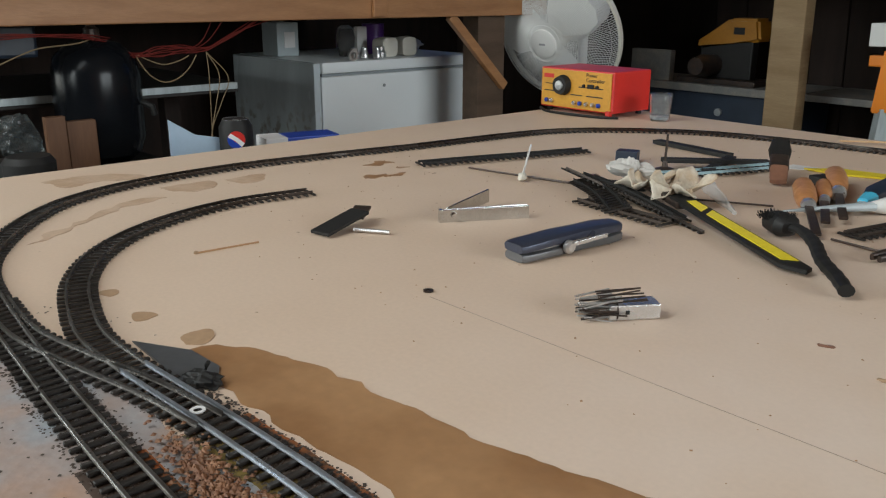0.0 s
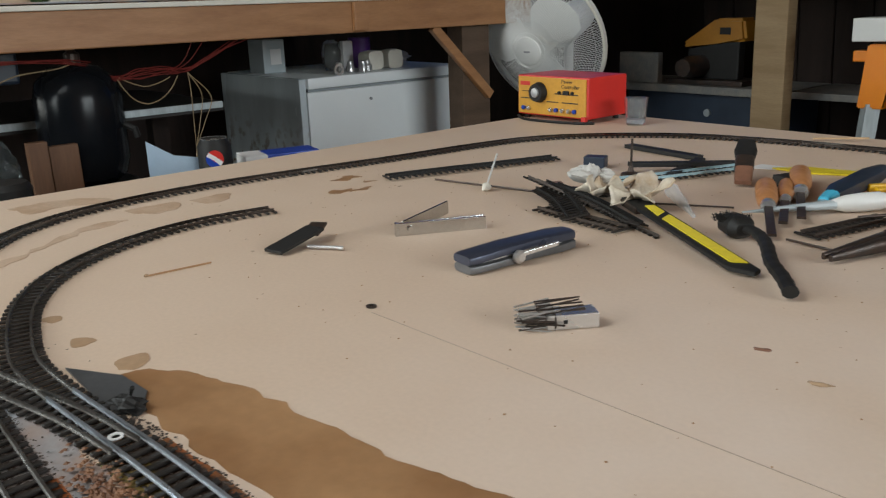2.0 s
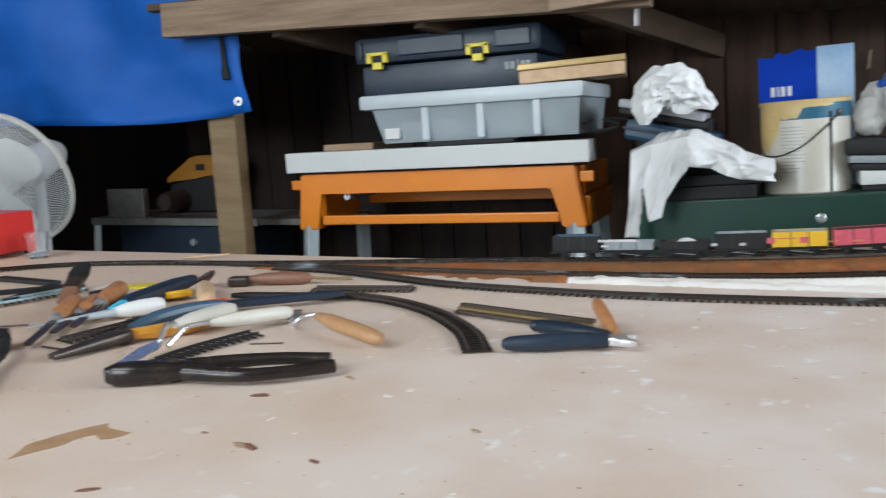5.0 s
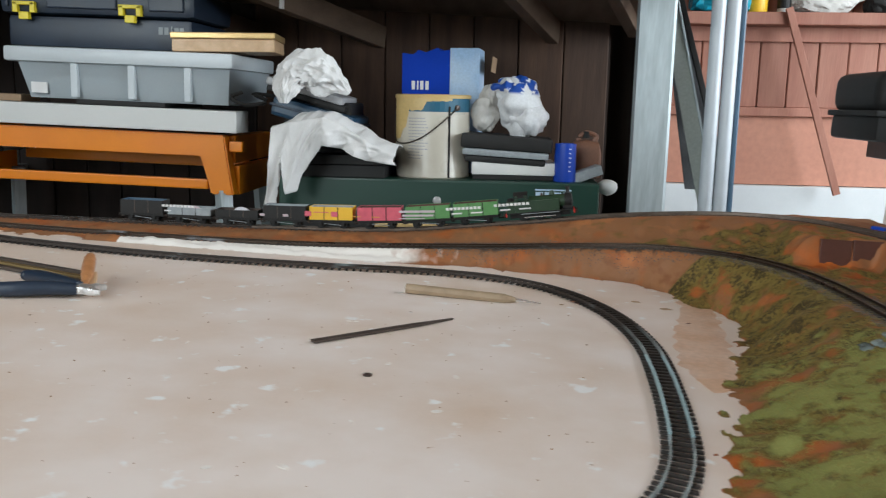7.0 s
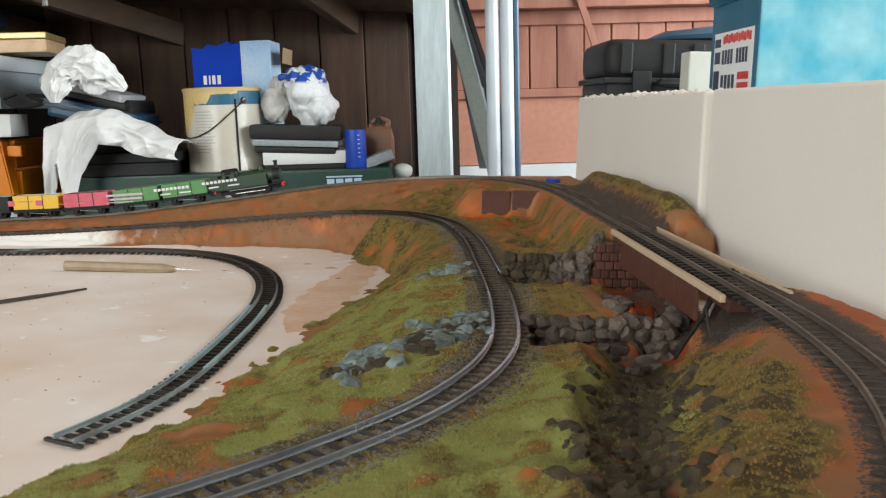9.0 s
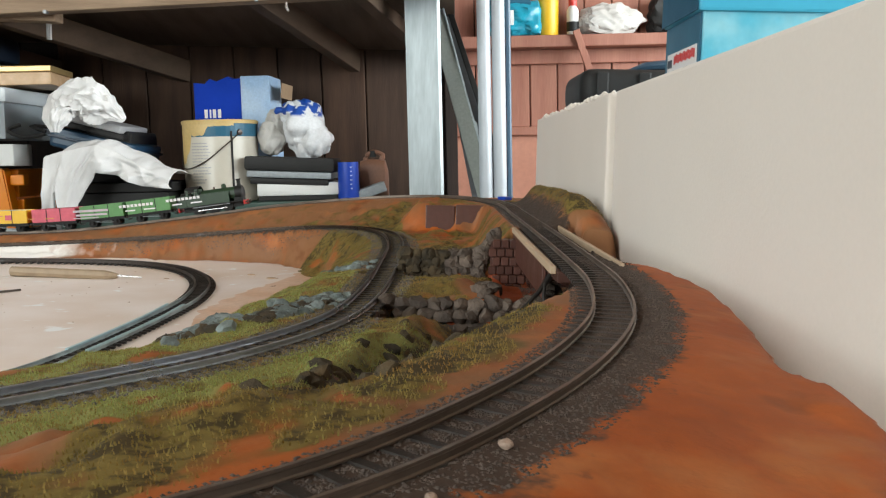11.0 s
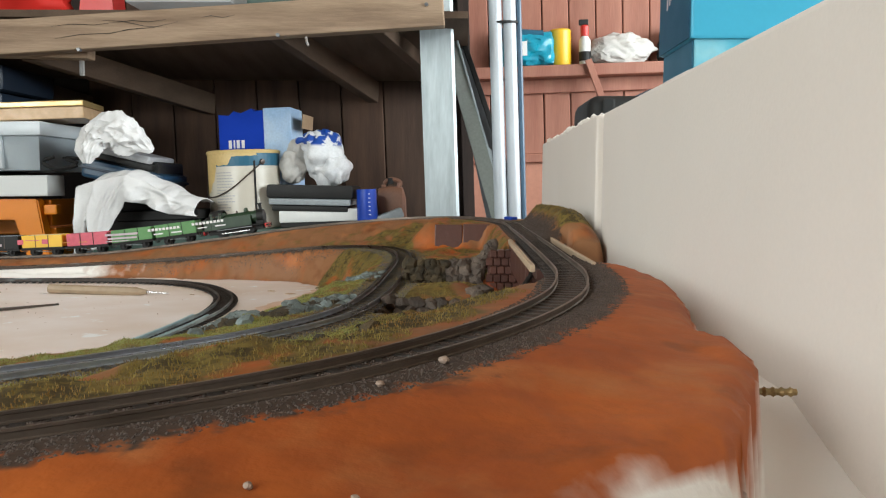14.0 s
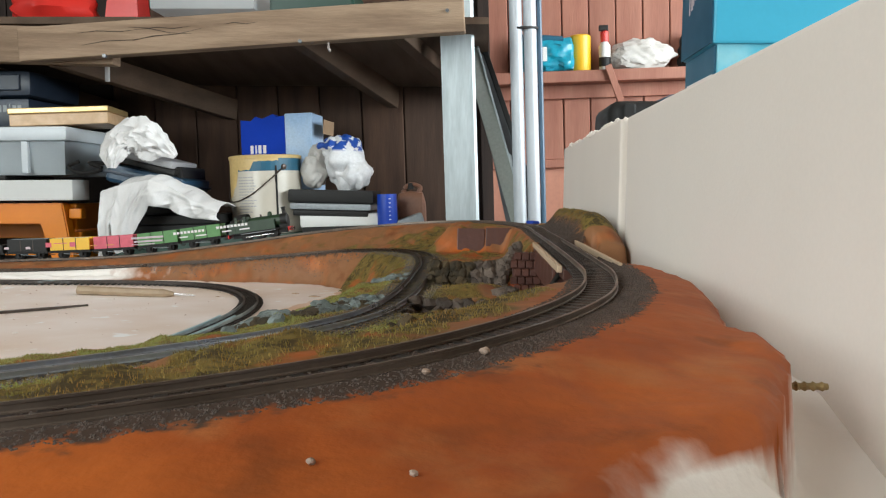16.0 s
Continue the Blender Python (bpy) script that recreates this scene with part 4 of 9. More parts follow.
def scatter(name, count, choose, make, mat, label, category, seed):
    """Tiny loose matter in one mesh: choose(rng) gives a place or None; make(rng) gives vertices and faces about it."""
    rng = random.Random(seed)
    vs, fs = [], []
    for _ in range(count):
        p = choose(rng)
        if p is None:
            continue
        v, f = make(rng)
        b = len(vs)
        vs.extend((p[0] + q[0], p[1] + q[1], p[2] + q[2]) for q in v)
        fs.extend(tuple(b + k for k in g) for g in f)
    me = bpy.data.meshes.new(name)
    me.from_pydata(vs, [], fs)
    me.materials.append(mat)
    return tagged(new(name, me), label, category, kind="stuff")


def grit(size):
    def make(rng):
        s = size * rng.uniform(0.6, 1.4)
        v = [(s * rng.uniform(0.6, 1) * a, s * rng.uniform(0.6, 1) * b, s * rng.uniform(0.3, 0.65) * c) for a, b, c in ((1, 0, 0), (0, 1, 0), (-1, 0, 0), (0, -1, 0), (0, 0, 1), (0, 0, -0.4))]
        return v, [(0, 1, 4), (1, 2, 4), (2, 3, 4), (3, 0, 4), (1, 0, 5), (2, 1, 5), (3, 2, 5), (0, 3, 5)]
    return make


def blade(length):
    def make(rng):
        a, n = rng.uniform(0, 6.28), length * rng.uniform(0.5, 1.3)
        lx, ly = rng.uniform(-0.6, 0.6) * n, rng.uniform(-0.6, 0.6) * n
        w = 0.00038
        c, s = math.cos(a) * w, math.sin(a) * w
        return [(-c, -s, -0.001), (c, s, -0.001), (lx, ly, n)], [(0, 1, 2)]
    return make


def on_cover(key, low, x0, x1, y0, y1, chance=1.0, pick=None):
    def choose(rng):
        x, y = rng.uniform(x0, x1), rng.uniform(y0, y1)
        h = height_at(x, y)
        v = sample(cover[key], x, y) + 0.35 * noise.noise(Vector((x * 30, y * 30, 2.0)))
        if v < low or h < 0.001 or (pick and not pick(x, y)):
            return None
        return x, y, h
    return choose


scatter("grass", 260000, on_cover("grass", 0.42, 0.6, 1.17, 0.66, 1.75), blade(0.0012), GRASS, "olive and straw static grass on the model hillside", "grass", 1)
scatter("fresh_grass", 150000, on_cover("lush", 0.38, 0.6, 1.04, 0.68, 1.5), blade(0.0013), GRASS_LUSH, "fresh green static grass on the bank", "grass", 2)


def beside(line, lo, hi, x0, x1, y0, y1, dz=0.0, inner=1.0):
    pts = [q for q in smooth_line(line, 0.004) if x0 < q.x < x1 and y0 < q.y < y1]

    def choose(rng):
        k = rng.randrange(len(pts) - 1)
        q, d = pts[k], (pts[k + 1] - pts[k]).normalized()
        s = rng.choice((-inner, 1)) * (lo + (hi - lo) * rng.random() ** 1.35)
        f = rng.uniform(-0.003, 0.003)
        x, y = q.x - d.y * s + d.x * f, q.y + d.x * s + d.y * f
        z = height_at(x, y)
        z = z if z > 0 else q.z - 0.006
        return x, y, z + dz
    return choose


scatter("ballast", 26000, beside(INNER, 0.0, 0.026, 0.5, 1.0, 0.7, 1.9), grit(0.0012), BALLAST, "grey grit ballast along the inner track", "ballast", 3)
scatter("dark_ballast", 80000, beside(OUTER, 0.0, 0.028, 0.6, 1.2, 0.6, 1.9, inner=0.66), grit(0.0007), BALLAST_DARK, "dark brown ballast under the outer track", "ballast", 4)
scatter("brown_ballast", 3500, beside(OUTER, 0.0, 0.020, -0.3, 0.95, 1.8, 1.9), grit(0.0012), BALLAST_DARK, "dark ballast along the back straight", "ballast", 5)
scatter("near_ballast", 4200, beside(INNER, 0.0, 0.022, -0.62, -0.1, 0.6, 0.8), grit(0.0013), BALLAST_DARK, "black grit between the near sleepers", "ballast", 6)
scatter("siding_ballast", 4200, beside(OUTER, 0.0, 0.020, -0.68, -0.1, 0.6, 0.66), grit(0.0013), BALLAST_DARK, "dark grit between the siding rails", "ballast", 7)
scatter("red_rubble", 900, lambda r: (r.gauss(-0.435, 0.030), r.gauss(0.667, 0.006), 0.001 + 0.003 * r.random()), grit(0.0021), RUBBLE, "heap of reddish brown rubble between the tracks", "rubble", 8)
scatter("crumbs", 420, lambda r: (r.uniform(-0.75, -0.2), r.uniform(0.58, 0.72), 0.001), grit(0.0011), BALLAST_DARK, "scattered dark crumbs on the board", "crumbs", 9)
scatter("board_specks", 620, lambda r: (r.uniform(-1.1, 0.7), r.uniform(0.85, 1.7), 0.0003), grit(0.0011), BROWN_PAINT, "tiny brown specks on the board", "specks", 10)


def plant_stone(parent, k, x, y, z, r, mat, sx=1.0, sz=0.8):
    s = part("stone", blob(r, k * 1.37, (sx, 1.0, sz), 0.45, 1.5, 2), mat, parent, smooth=True)
    s.matrix_basis = Matrix.Translation((x, y, z)) @ Matrix.Rotation(k * 2.4, 4, "Z")


rng = random.Random(11)
south = thing("stone_retaining_wall", "dry stone retaining wall of grey pebbles beside the stream", "stone wall")
k = 0
for row in range(4):
    for i in range(15):
        a = i / 14
        bend = max(0, a - 0.62) / 0.38
        x = 0.984 + 0.088 * min(a, 0.62) / 0.62 + 0.030 * math.sin(bend * 1.5) + 0.004 * (row % 2) + rng.uniform(-0.0015, 0.0015)
        z = 0.0355 + 0.0080 * row + rng.uniform(-0.001, 0.001) + 0.004 * bend
        y = 1.1005 + 0.30 * (z - 0.034) + 0.050 * bend * bend + rng.uniform(-0.001, 0.001)
        plant_stone(south, k, x, y, z, rng.uniform(0.0052, 0.0072), STONE, rng.uniform(0.95, 1.35), 0.9)
        k += 1
for i in range(34):
    x = rng.uniform(1.045, 1.098)
    y = 1.118 + rng.uniform(0.0, 0.05) + 0.6 * max(0, x - 1.08)
    plant_stone(south, k, x, y, height_at(x, y) + 0.001, rng.uniform(0.0045, 0.0068), STONE, rng.uniform(0.9, 1.4))
    k += 1
for i in range(14):
    x, y = 0.985 + 0.085 * i / 13, 1.083 + rng.uniform(-0.006, 0.012)
    plant_stone(south, k, x, y, height_at(x, y) + 0.001, rng.uniform(0.003, 0.0055), STONE, rng.uniform(0.9, 1.5))
    k += 1
north = thing("stone_retaining_wall", "low dark stone wall at the foot of the hill", "stone wall")
for row in range(4):
    for i in range(14):
        a = i / 13
        plant_stone(north, k, 0.990 + 0.068 * a + rng.uniform(-0.002, 0.002), 1.258 + 0.0025 * row + rng.uniform(-0.002, 0.002),
                    0.054 + 0.0068 * row + 0.006 * max(0, a - 0.6), rng.uniform(0.0042, 0.0062), STONE_DARK if i < 8 else STONE, 1.1, 1.1)
        k += 1
for i in range(16):
    a = i / 15
    plant_stone(north, k, 1.056 + 0.014 * a * a + rng.uniform(-0.002, 0.002), 1.256 + 0.010 * a, 0.054 + 0.040 * a, rng.uniform(0.0045, 0.006), STONE, 1.1, 1.1)
    k += 1
pale = thing("rock_outcrop", "blue-grey painted rocks at the culvert in the grass bank", "rocks")
for i in range(170):
    a = rng.random()
    x, y = 0.866 + 0.090 * a + rng.gauss(0, 0.004), 1.030 + 0.078 * a + rng.gauss(0, 0.015)
    plant_stone(pale, k, x, y, max(0.010, height_at(x, y)) - 0.0008, rng.uniform(0.0030, 0.0068), STONE_BLUE if i % 4 else STONE_DARK, rng.uniform(0.9, 1.6), 0.9)
    k += 1
for i in range(18):
    x, y = rng.gauss(0.940, 0.011), rng.gauss(1.30, 0.010)
    plant_stone(pale, k, x, y, height_at(x, y) + 0.0005, rng.uniform(0.0035, 0.006), STONE_BLUE, 1.2, 0.6)
    k += 1
gorge = thing("rock_outcrop", "dark mossy rocks in the gully beside the curve", "rocks")
GULLY = smooth_line([Vector((x, y, 0)) for x, y in ((1.050, 1.045), (1.034, 1.00), (1.008, 0.93), (0.990, 0.87), (0.984, 0.84), (0.979, 0.81))], 0.002)
for i in range(290):
    q = rng.choice(GULLY)
    side = rng.gauss(0.003, 0.014)
    x, y = q.x + 0.92 * side, q.y - 0.39 * side
    plant_stone(gorge, k, x, y, height_at(x, y) - 0.0016, rng.uniform(0.0022, 0.0048), STONE_DARK, rng.uniform(0.8, 1.5), 1.0)
    k += 1
root = thing("dry_root", "dark dry root lying over the grassy bank", "root")
part("stem", tube([(1.060, 1.020, 0.062), (1.072, 1.035, 0.070), (1.082, 1.043, 0.079), (1.090, 1.052, 0.088), (1.094, 1.056, 0.093)], [0.001, 0.0015, 0.0014, 0.002, 0.0008], 8), SLEEPER, root)
part("side_root", tube([(1.086, 1.047, 0.084), (1.085, 1.040, 0.076), (1.086, 1.036, 0.070)], [0.0012, 0.001, 0.0006], 8), SLEEPER, root)

# brick retaining panel on the hill, abutment and deck edges of the bridge
panel = thing("brick_retaining_panel", "reddish brown model brick panel set in the embankment", "brick panel")
for i in range(2):
    part("brick_block", box(0, 0, 0, 0.0385 + 0.003 * i, 0.008, 0.036, 0.001, m=pose(1.003 + 0.040 * i, 1.651, 0.0585 + 0.001 * i, -8)), BRICK, panel)
bridge = thing("railway_bridge", "low bridge with brick abutments and pale balsa edges", "bridge")
for c, w in ((1.0885, 0.0035), (1.1285, 0.0025)):
    part("edge_beam", box(c - w / 2, 1.028, 0.0925 if c < 1.1 else 0.094, c + w / 2, 1.292, 0.0972 if c < 1.1 else 0.0995, 0.0006), BALSA, bridge, "pale balsa edge strip")
    part("girder", box(c - 0.0012, 1.070, 0.071, c + 0.0012, 1.285, 0.0922, 0.0004), BRICK, bridge, "dark red side girder")
part("deck", box(1.0905, 1.024, 0.088, 1.127, 1.296, 0.0945, 0.0005), BRICK, bridge)
for row in range(6):
    for i in range(9):
        o = 0.0035 if row % 2 else 0
        part("brick", box(1.0645 + 0.0072 * i + o, 1.256, 0.044 + 0.0076 * row, 1.0712 + 0.0072 * i + o, 1.268, 0.0512 + 0.0076 * row, 0.0008, seg=1), BRICK, bridge)
part("abutment", box(1.066, 1.2585, 0.040, 1.134, 1.283, 0.0878), BRICK, bridge)
solid("blue_scrap", box(-0.006, -0.01, 0, 0.006, 0.01, 0.005, 0.0015), BLUE, "small blue plastic scrap on the bank", "scrap", m=pose(1.115, 1.755, height_at(1.115, 1.755), 0, 0, 30))
solid("brass_stud", tube([(1.140 + 0.0010 * k, 0.773, 0.078) for k in range(20)], [0.0012 + 0.0006 * (k % 3 > 1) for k in range(20)], 10), BRASS, "ribbed brass stud between hillside and foam board", "stud")
for k, (x, y, r) in enumerate(((1.038, 0.727, 0.0016), (1.022, 0.700, 0.0012), (1.001, 0.700, 0.0011), (1.003, 0.640, 0.0010), (1.024, 0.636, 0.0009))):
    solid("pebble", blob(r, k + 3, (1, 1, 0.8), 0.3, 1.4, 2), PEBBLE, "small pale pebble on the orange ground", "pebble", m=pose(x, y, height_at(x, y) + r * 0.6), group="pebbles")

# ---- the white foam board beside the hill ----
foam = thing("foam_backdrop", "thick white polystyrene backdrop sheet with a broken edge", "foam board")
part("sheet", box(1.180, 0.10, -0.06, 1.222, 1.318, 0.221, 0.003), FOAM, foam)
part("sheet", box(1.1735, 1.320, -0.06, 1.2235, 1.885, 0.2195, 0.003), FOAM, foam)
crumbs = bmesh.new()
for i in range(150):
    blob(rng.uniform(0.0014, 0.0036) * (1.0 if i % 9 else 1.5), i, (1, 1, 1), 0.3, 1.5, 1, bm=crumbs, m=Matrix.Translation((1.1745 + 0.044 * rng.random() ** 2, rng.uniform(1.325, 1.88), 0.2192)))
part("broken_beads", crumbs, FOAM, foam)

# ---- the train on the back straight ----
LINE = smooth_line(OUTER, 0.002)
LINE_START = min(range(len(LINE)), key=lambda i: abs(LINE[i].x - 0.715) + (9 if LINE[i].y < 1.5 else 0))


def on_rails(back):
    """The pose of a vehicle whose middle stands so many metres behind the train's front."""
    i = LINE_START - int(round(back / 0.002))
    d = (LINE[i + 12] - LINE[i - 12]).normalized()
    y = Vector((0, 0, 1)).cross(d).normalized()
    return Matrix.Translation(LINE[i]) @ Matrix((d, y, d.cross(y))).transposed().to_4x4()


def wheel(parent, x, r, spokes=False):
    for s in (-1, 1):
        w = part("wheel", lathe([(0.0, -0.001), (r * 0.8, -0.001), (r + 0.001, -0.001), (r + 0.001, -0.0002), (r, 0.0), (r, 0.0016), (r * 0.82, 0.0016), (r * 0.78, 0.001), (0.0015, 0.0012)], 20), BLACK, parent)
        w.matrix_basis = pose(x, s * 0.0078, r, -90 * s)


def locomotive(m):
    t = thing("steam_locomotive", "dark green model tank locomotive with red buffer beams", "locomotive", m)
    part("frame", box(-0.047, -0.0075, 0.005, 0.047, 0.0075, 0.0125, 0.0005), BLACK, t)
    part("footplate", box(-0.052, -0.0155, 0.0125, 0.052, 0.0155, 0.0142, 0.0004), BLACK, t)
    for s in (-1, 1):
        part("buffer_beam", box(s * 0.0525 - 0.0008, -0.0155, 0.0075, s * 0.0525 + 0.0008, 0.0155, 0.0140, 0.0003), RED, t, "red buffer beam")
        for y in (-0.0105, 0.0105):
            part("buffer", lathe([(0.0012, 0), (0.0012, 0.003), (0.0028, 0.0032), (0.0028, 0.0042), (0, 0.0046)], 12, m=pose(s * 0.0532, y, 0.0108, 0, 90 * s)), DARK_STEEL, t)
        part("side_tank", box(-0.020, s * 0.0148 - 0.003, 0.0142, 0.030, s * 0.0148, 0.0315, 0.0006) if s > 0 else box(-0.020, -0.0148, 0.0142, 0.030, -0.0118, 0.0315, 0.0006), LOCO_GREEN, t)
        part("coupling_rod", box(-0.024, s * 0.0102 - 0.0006, 0.0050, 0.024, s * 0.0102 + 0.0006, 0.0066, 0.0003), STEEL, t)
        part("valance_pipe", tube([(-0.03, s * 0.0152, 0.0118), (0.03, s * 0.0152, 0.0118)], 0.0007, 6), WAGON_GREY, t)
    part("boiler", lathe([(0.0, -0.022), (0.0108, -0.022), (0.0108, 0.036), (0.0, 0.036)], 28, m=pose(0.006, 0, 0.0265, 0, 90)), LOCO_GREEN, t, smooth=True)
    part("smokebox", lathe([(0.0, 0), (0.0114, 0), (0.0114, 0.011), (0.0095, 0.0122), (0.003, 0.0132), (0.0, 0.0134)], 28, m=pose(0.0385, 0, 0.0265, 0, 90)), BLACK, t, smooth=True)
    part("saddle", box(0.036, -0.009, 0.0142, 0.050, 0.009, 0.0235, 0.001), BLACK, t)
    part("chimney", lathe([(0.0044, 0.0), (0.0032, 0.002), (0.0029, 0.009), (0.0038, 0.0105), (0.0038, 0.012), (0.0026, 0.012)], 18, m=pose(0.0445, 0, 0.0368)), BLACK, t, smooth=True)
    part("dome", lathe([(0.0055, 0.0), (0.0042, 0.0018), (0.0038, 0.005), (0.0026, 0.0072), (0.0, 0.0080)], 18, m=pose(0.020, 0, 0.0362)), LOCO_GREEN, t, smooth=True)
    part("safety_valve", lathe([(0.002, 0.0), (0.0015, 0.004), (0.0, 0.0042)], 10, m=pose(0.004, 0, 0.0370)), DARK_STEEL, t)
    cab = bmesh.new()
    for s in (-1, 1):
        box(-0.038, s * 0.0148 - 0.0005, 0.0142, -0.0195, s * 0.0148 + 0.0005, 0.030, bm=cab)
        box(-0.038, s * 0.0148 - 0.0005, 0.030, -0.034, s * 0.0148 + 0.0005, 0.0405, bm=cab)
        box(-0.0235, s * 0.0148 - 0.0005, 0.030, -0.0195, s * 0.0148 + 0.0005, 0.0405, bm=cab)
    box(-0.0205, -0.0148, 0.0142, -0.0195, 0.0148, 0.0405, bm=cab)
    box(-0.0385, -0.0148, 0.0142, -0.0375, 0.0148, 0.034, bm=cab)
    part("cab", cab, LOCO_GREEN, t)
    roof = bmesh.new()
    for k in range(8):
        a, b = radians(-60 + 15 * k), radians(-45 + 15 * k)
        q = [(x, 0.018 * math.sin(u), 0.0290 + 0.0155 * math.cos(u) + dz) for u in (a, b) for x in (-0.040, -0.018) for dz in (0.0, 0.0008)]
        v = [roof.verts.new(c) for c in q]
        for f in ((0, 2, 6, 4), (1, 5, 7, 3), (0, 1, 3, 2), (4, 6, 7, 5), (0, 4, 5, 1), (2, 3, 7, 6)):
            roof.faces.new([v[i] for i in f])
    part("cab_roof", roof, BLACK, t)
    part("bunker", box(-0.0515, -0.0148, 0.0142, -0.0387, 0.0148, 0.0320, 0.0006), LOCO_GREEN, t)
    part("coal", blob(0.008, 3, (0.7, 1.4, 0.5), 0.5, 2.2, 2, m=pose(-0.045, 0, 0.0325)), BLACK, t)
    for x in (-0.024, 0.0, 0.024):
        wheel(t, x, 0.0088)
    for s in (-1, 1):
        part("coupling", tube([(s * 0.053, 0, 0.007), (s * 0.058, 0, 0.0065), (s * 0.0585, 0, 0.009)], 0.0009, 6), DARK_STEEL, t)
    return t


def wagon(m, side, inner, label, bright=None, low=False, load=None, print_rows=(), print_mat=PAPER):
    t = thing("open_wagon", label, "model wagon", m, group="goods wagons")
    h = 0.0145 + (0.011 if low else 0.0205)
    L, W = 0.0345, 0.0152
    part("floor", box(-L, -W, 0.0125, L, W, 0.0142, 0.0003), BLACK, t)
    for s in (-1, 1):
        part("side", box(-L, s * W - 0.0006, 0.0142, L, s * W + 0.0006, h, 0.0003), side, t)
        part("end", box(s * L - 0.0006, -W + 0.0007, 0.0142, s * L + 0.0006, W - 0.0007, h, 0.0003), side, t)
        part("inner_side", box(-L + 0.0007, s * (W - 0.0009) - 0.0002, 0.0144, L - 0.0007, s * (W - 0.0009) + 0.0002, h - 0.0004), inner, t)
        part("inner_end", box(s * (L - 0.0009) - 0.0002, -W + 0.0012, 0.0144, s * (L - 0.0009) + 0.0002, W - 0.0012, h - 0.0004), inner, t)
        part("sole_bar", box(-L - 0.001, s * 0.0125 - 0.0008, 0.0095, L + 0.001, s * 0.0125 + 0.0008, 0.0125, 0.0002), BLACK, t)
        part("brake_lever", tube([(-0.012, s * 0.0142, 0.0085), (0.016, s * 0.0142, 0.0058)], 0.0005, 5), WAGON_GREY, t)
        for x in (-0.0185, 0.0185):
            part("axle_box", box(x - 0.0022, s * 0.0118 - 0.001, 0.0045, x + 0.0022, s * 0.0118 + 0.001, 0.0095, 0.0004), BLACK, t)
        for y in (-0.0095, 0.0095):
            part("buffer", lathe([(0.001, 0), (0.001, 0.003), (0.0024, 0.0032), (0.0024, 0.004), (0, 0.0043)], 10, m=pose(s * (L + 0.0006), y, 0.0110, 0, 90 * s)), DARK_STEEL, t)
        part("coupling", tube([(s * L, 0, 0.007), (s * (L + 0.006), 0, 0.0065)], 0.0008, 5), DARK_STEEL, t)
        for x in (-0.011, 0.011):
            part("strap", box(x - 0.0006, s * (W + 0.0007), 0.0142, x + 0.0006, s * (W + 0.0010), h, 0.0), BLACK if side is not BLACK else DARK_STEEL, t)
        if print_rows:
            bars(t, "side_print", print_mat, print_rows, (-s * 0.030 if s < 0 else 0.030, s * (W + 0.0012), 0.0), (1 if s < 0 else -1, 0, 0), (0, 0, 1), 0.0002) if s < 0 else None
    part("inner_floor", box(-L + 0.001, -W + 0.001, 0.0143, L - 0.001, W - 0.001, 0.0147), inner, t)
    if load:
        mat_, r = load
        part("load", blob(r, 5 if low else 8, (1.5, 0.9, 0.8), 0.35, 1.6, 2, m=pose(0.004, 0, 0.0150 + r * 0.5)), mat_, t, smooth=True)
    for x in (-0.0185, 0.0185):
        wheel(t, x, 0.0062)
    return t


name_print = [(-0.003 + 0.0062 * k, 0.0046, 0.0262, 0.0042) for k in range(9)] + [(0.006, 0.016, 0.0195, 0.0022), (0.036, 0.018, 0.0195, 0.0022)]
name_print = [(a + 0.002, b, c, d) for a, b, c, d in name_print]
locomotive(on_rails(0.055))
FIRST, GAP = 0.055 + 0.058 + 0.042, 0.0775
wagon(on_rails(FIRST), WAGON_GREEN, BRICK, "bright green model coal wagon with pale lettering", print_rows=name_print, print_mat=PAPER)
wagon(on_rails(FIRST + GAP), WAGON_GREEN, BRICK, "bright green model coal wagon with pale lettering", print_rows=name_print, print_mat=PAPER)
wagon(on_rails(FIRST + 2 * GAP), PINK, BRICK, "rose red model wagon with pale side stripes", print_rows=[(0.002, 0.056, 0.0265, 0.0035), (0.006, 0.05, 0.0205, 0.0030), (0.002, 0.04, 0.0165, 0.0015)], print_mat=LOAD_ROSE)
wagon(on_rails(FIRST + 3 * GAP), YELLOW, WAGON_GREY, "yellow model wagon with grey inside", low=False, print_rows=[(0.006, 0.012, 0.020, 0.0012), (0.034, 0.014, 0.020, 0.0012)], print_mat=AMBER)
wagon(on_rails(FIRST + 4 * GAP), BLACK, WAGON_GREY, "black model wagon with pink square marks", print_rows=[(0.004, 0.010, 0.020, 0.008), (0.046, 0.010, 0.020, 0.008), (0.018, 0.024, 0.026, 0.0012)], print_mat=PINK)
wagon(on_rails(FIRST + 5 * GAP), BLACK, DARK_STEEL, "low black model wagon carrying a white pebble", low=True, load=(LOAD_WHITE, 0.010), print_rows=[(0.008, 0.008, 0.018, 0.004), (0.046, 0.008, 0.018, 0.004)], print_mat=LOAD_ROSE)
wagon(on_rails(FIRST + 6 * GAP), WAGON_GREY, WAGON_GREY, "pale grey model wagon carrying a rosy pebble", low=True, load=(LOAD_ROSE, 0.009))
wagon(on_rails(FIRST + 7 * GAP), BLACK, STEEL_BLUE, "dark model wagon with white lettering and blue inside", print_rows=[(0.004 + 0.006 * k, 0.0045, 0.0262, 0.0036) for k in range(9)] + [(0.008, 0.010, 0.019, 0.002)], print_mat=PAPER)

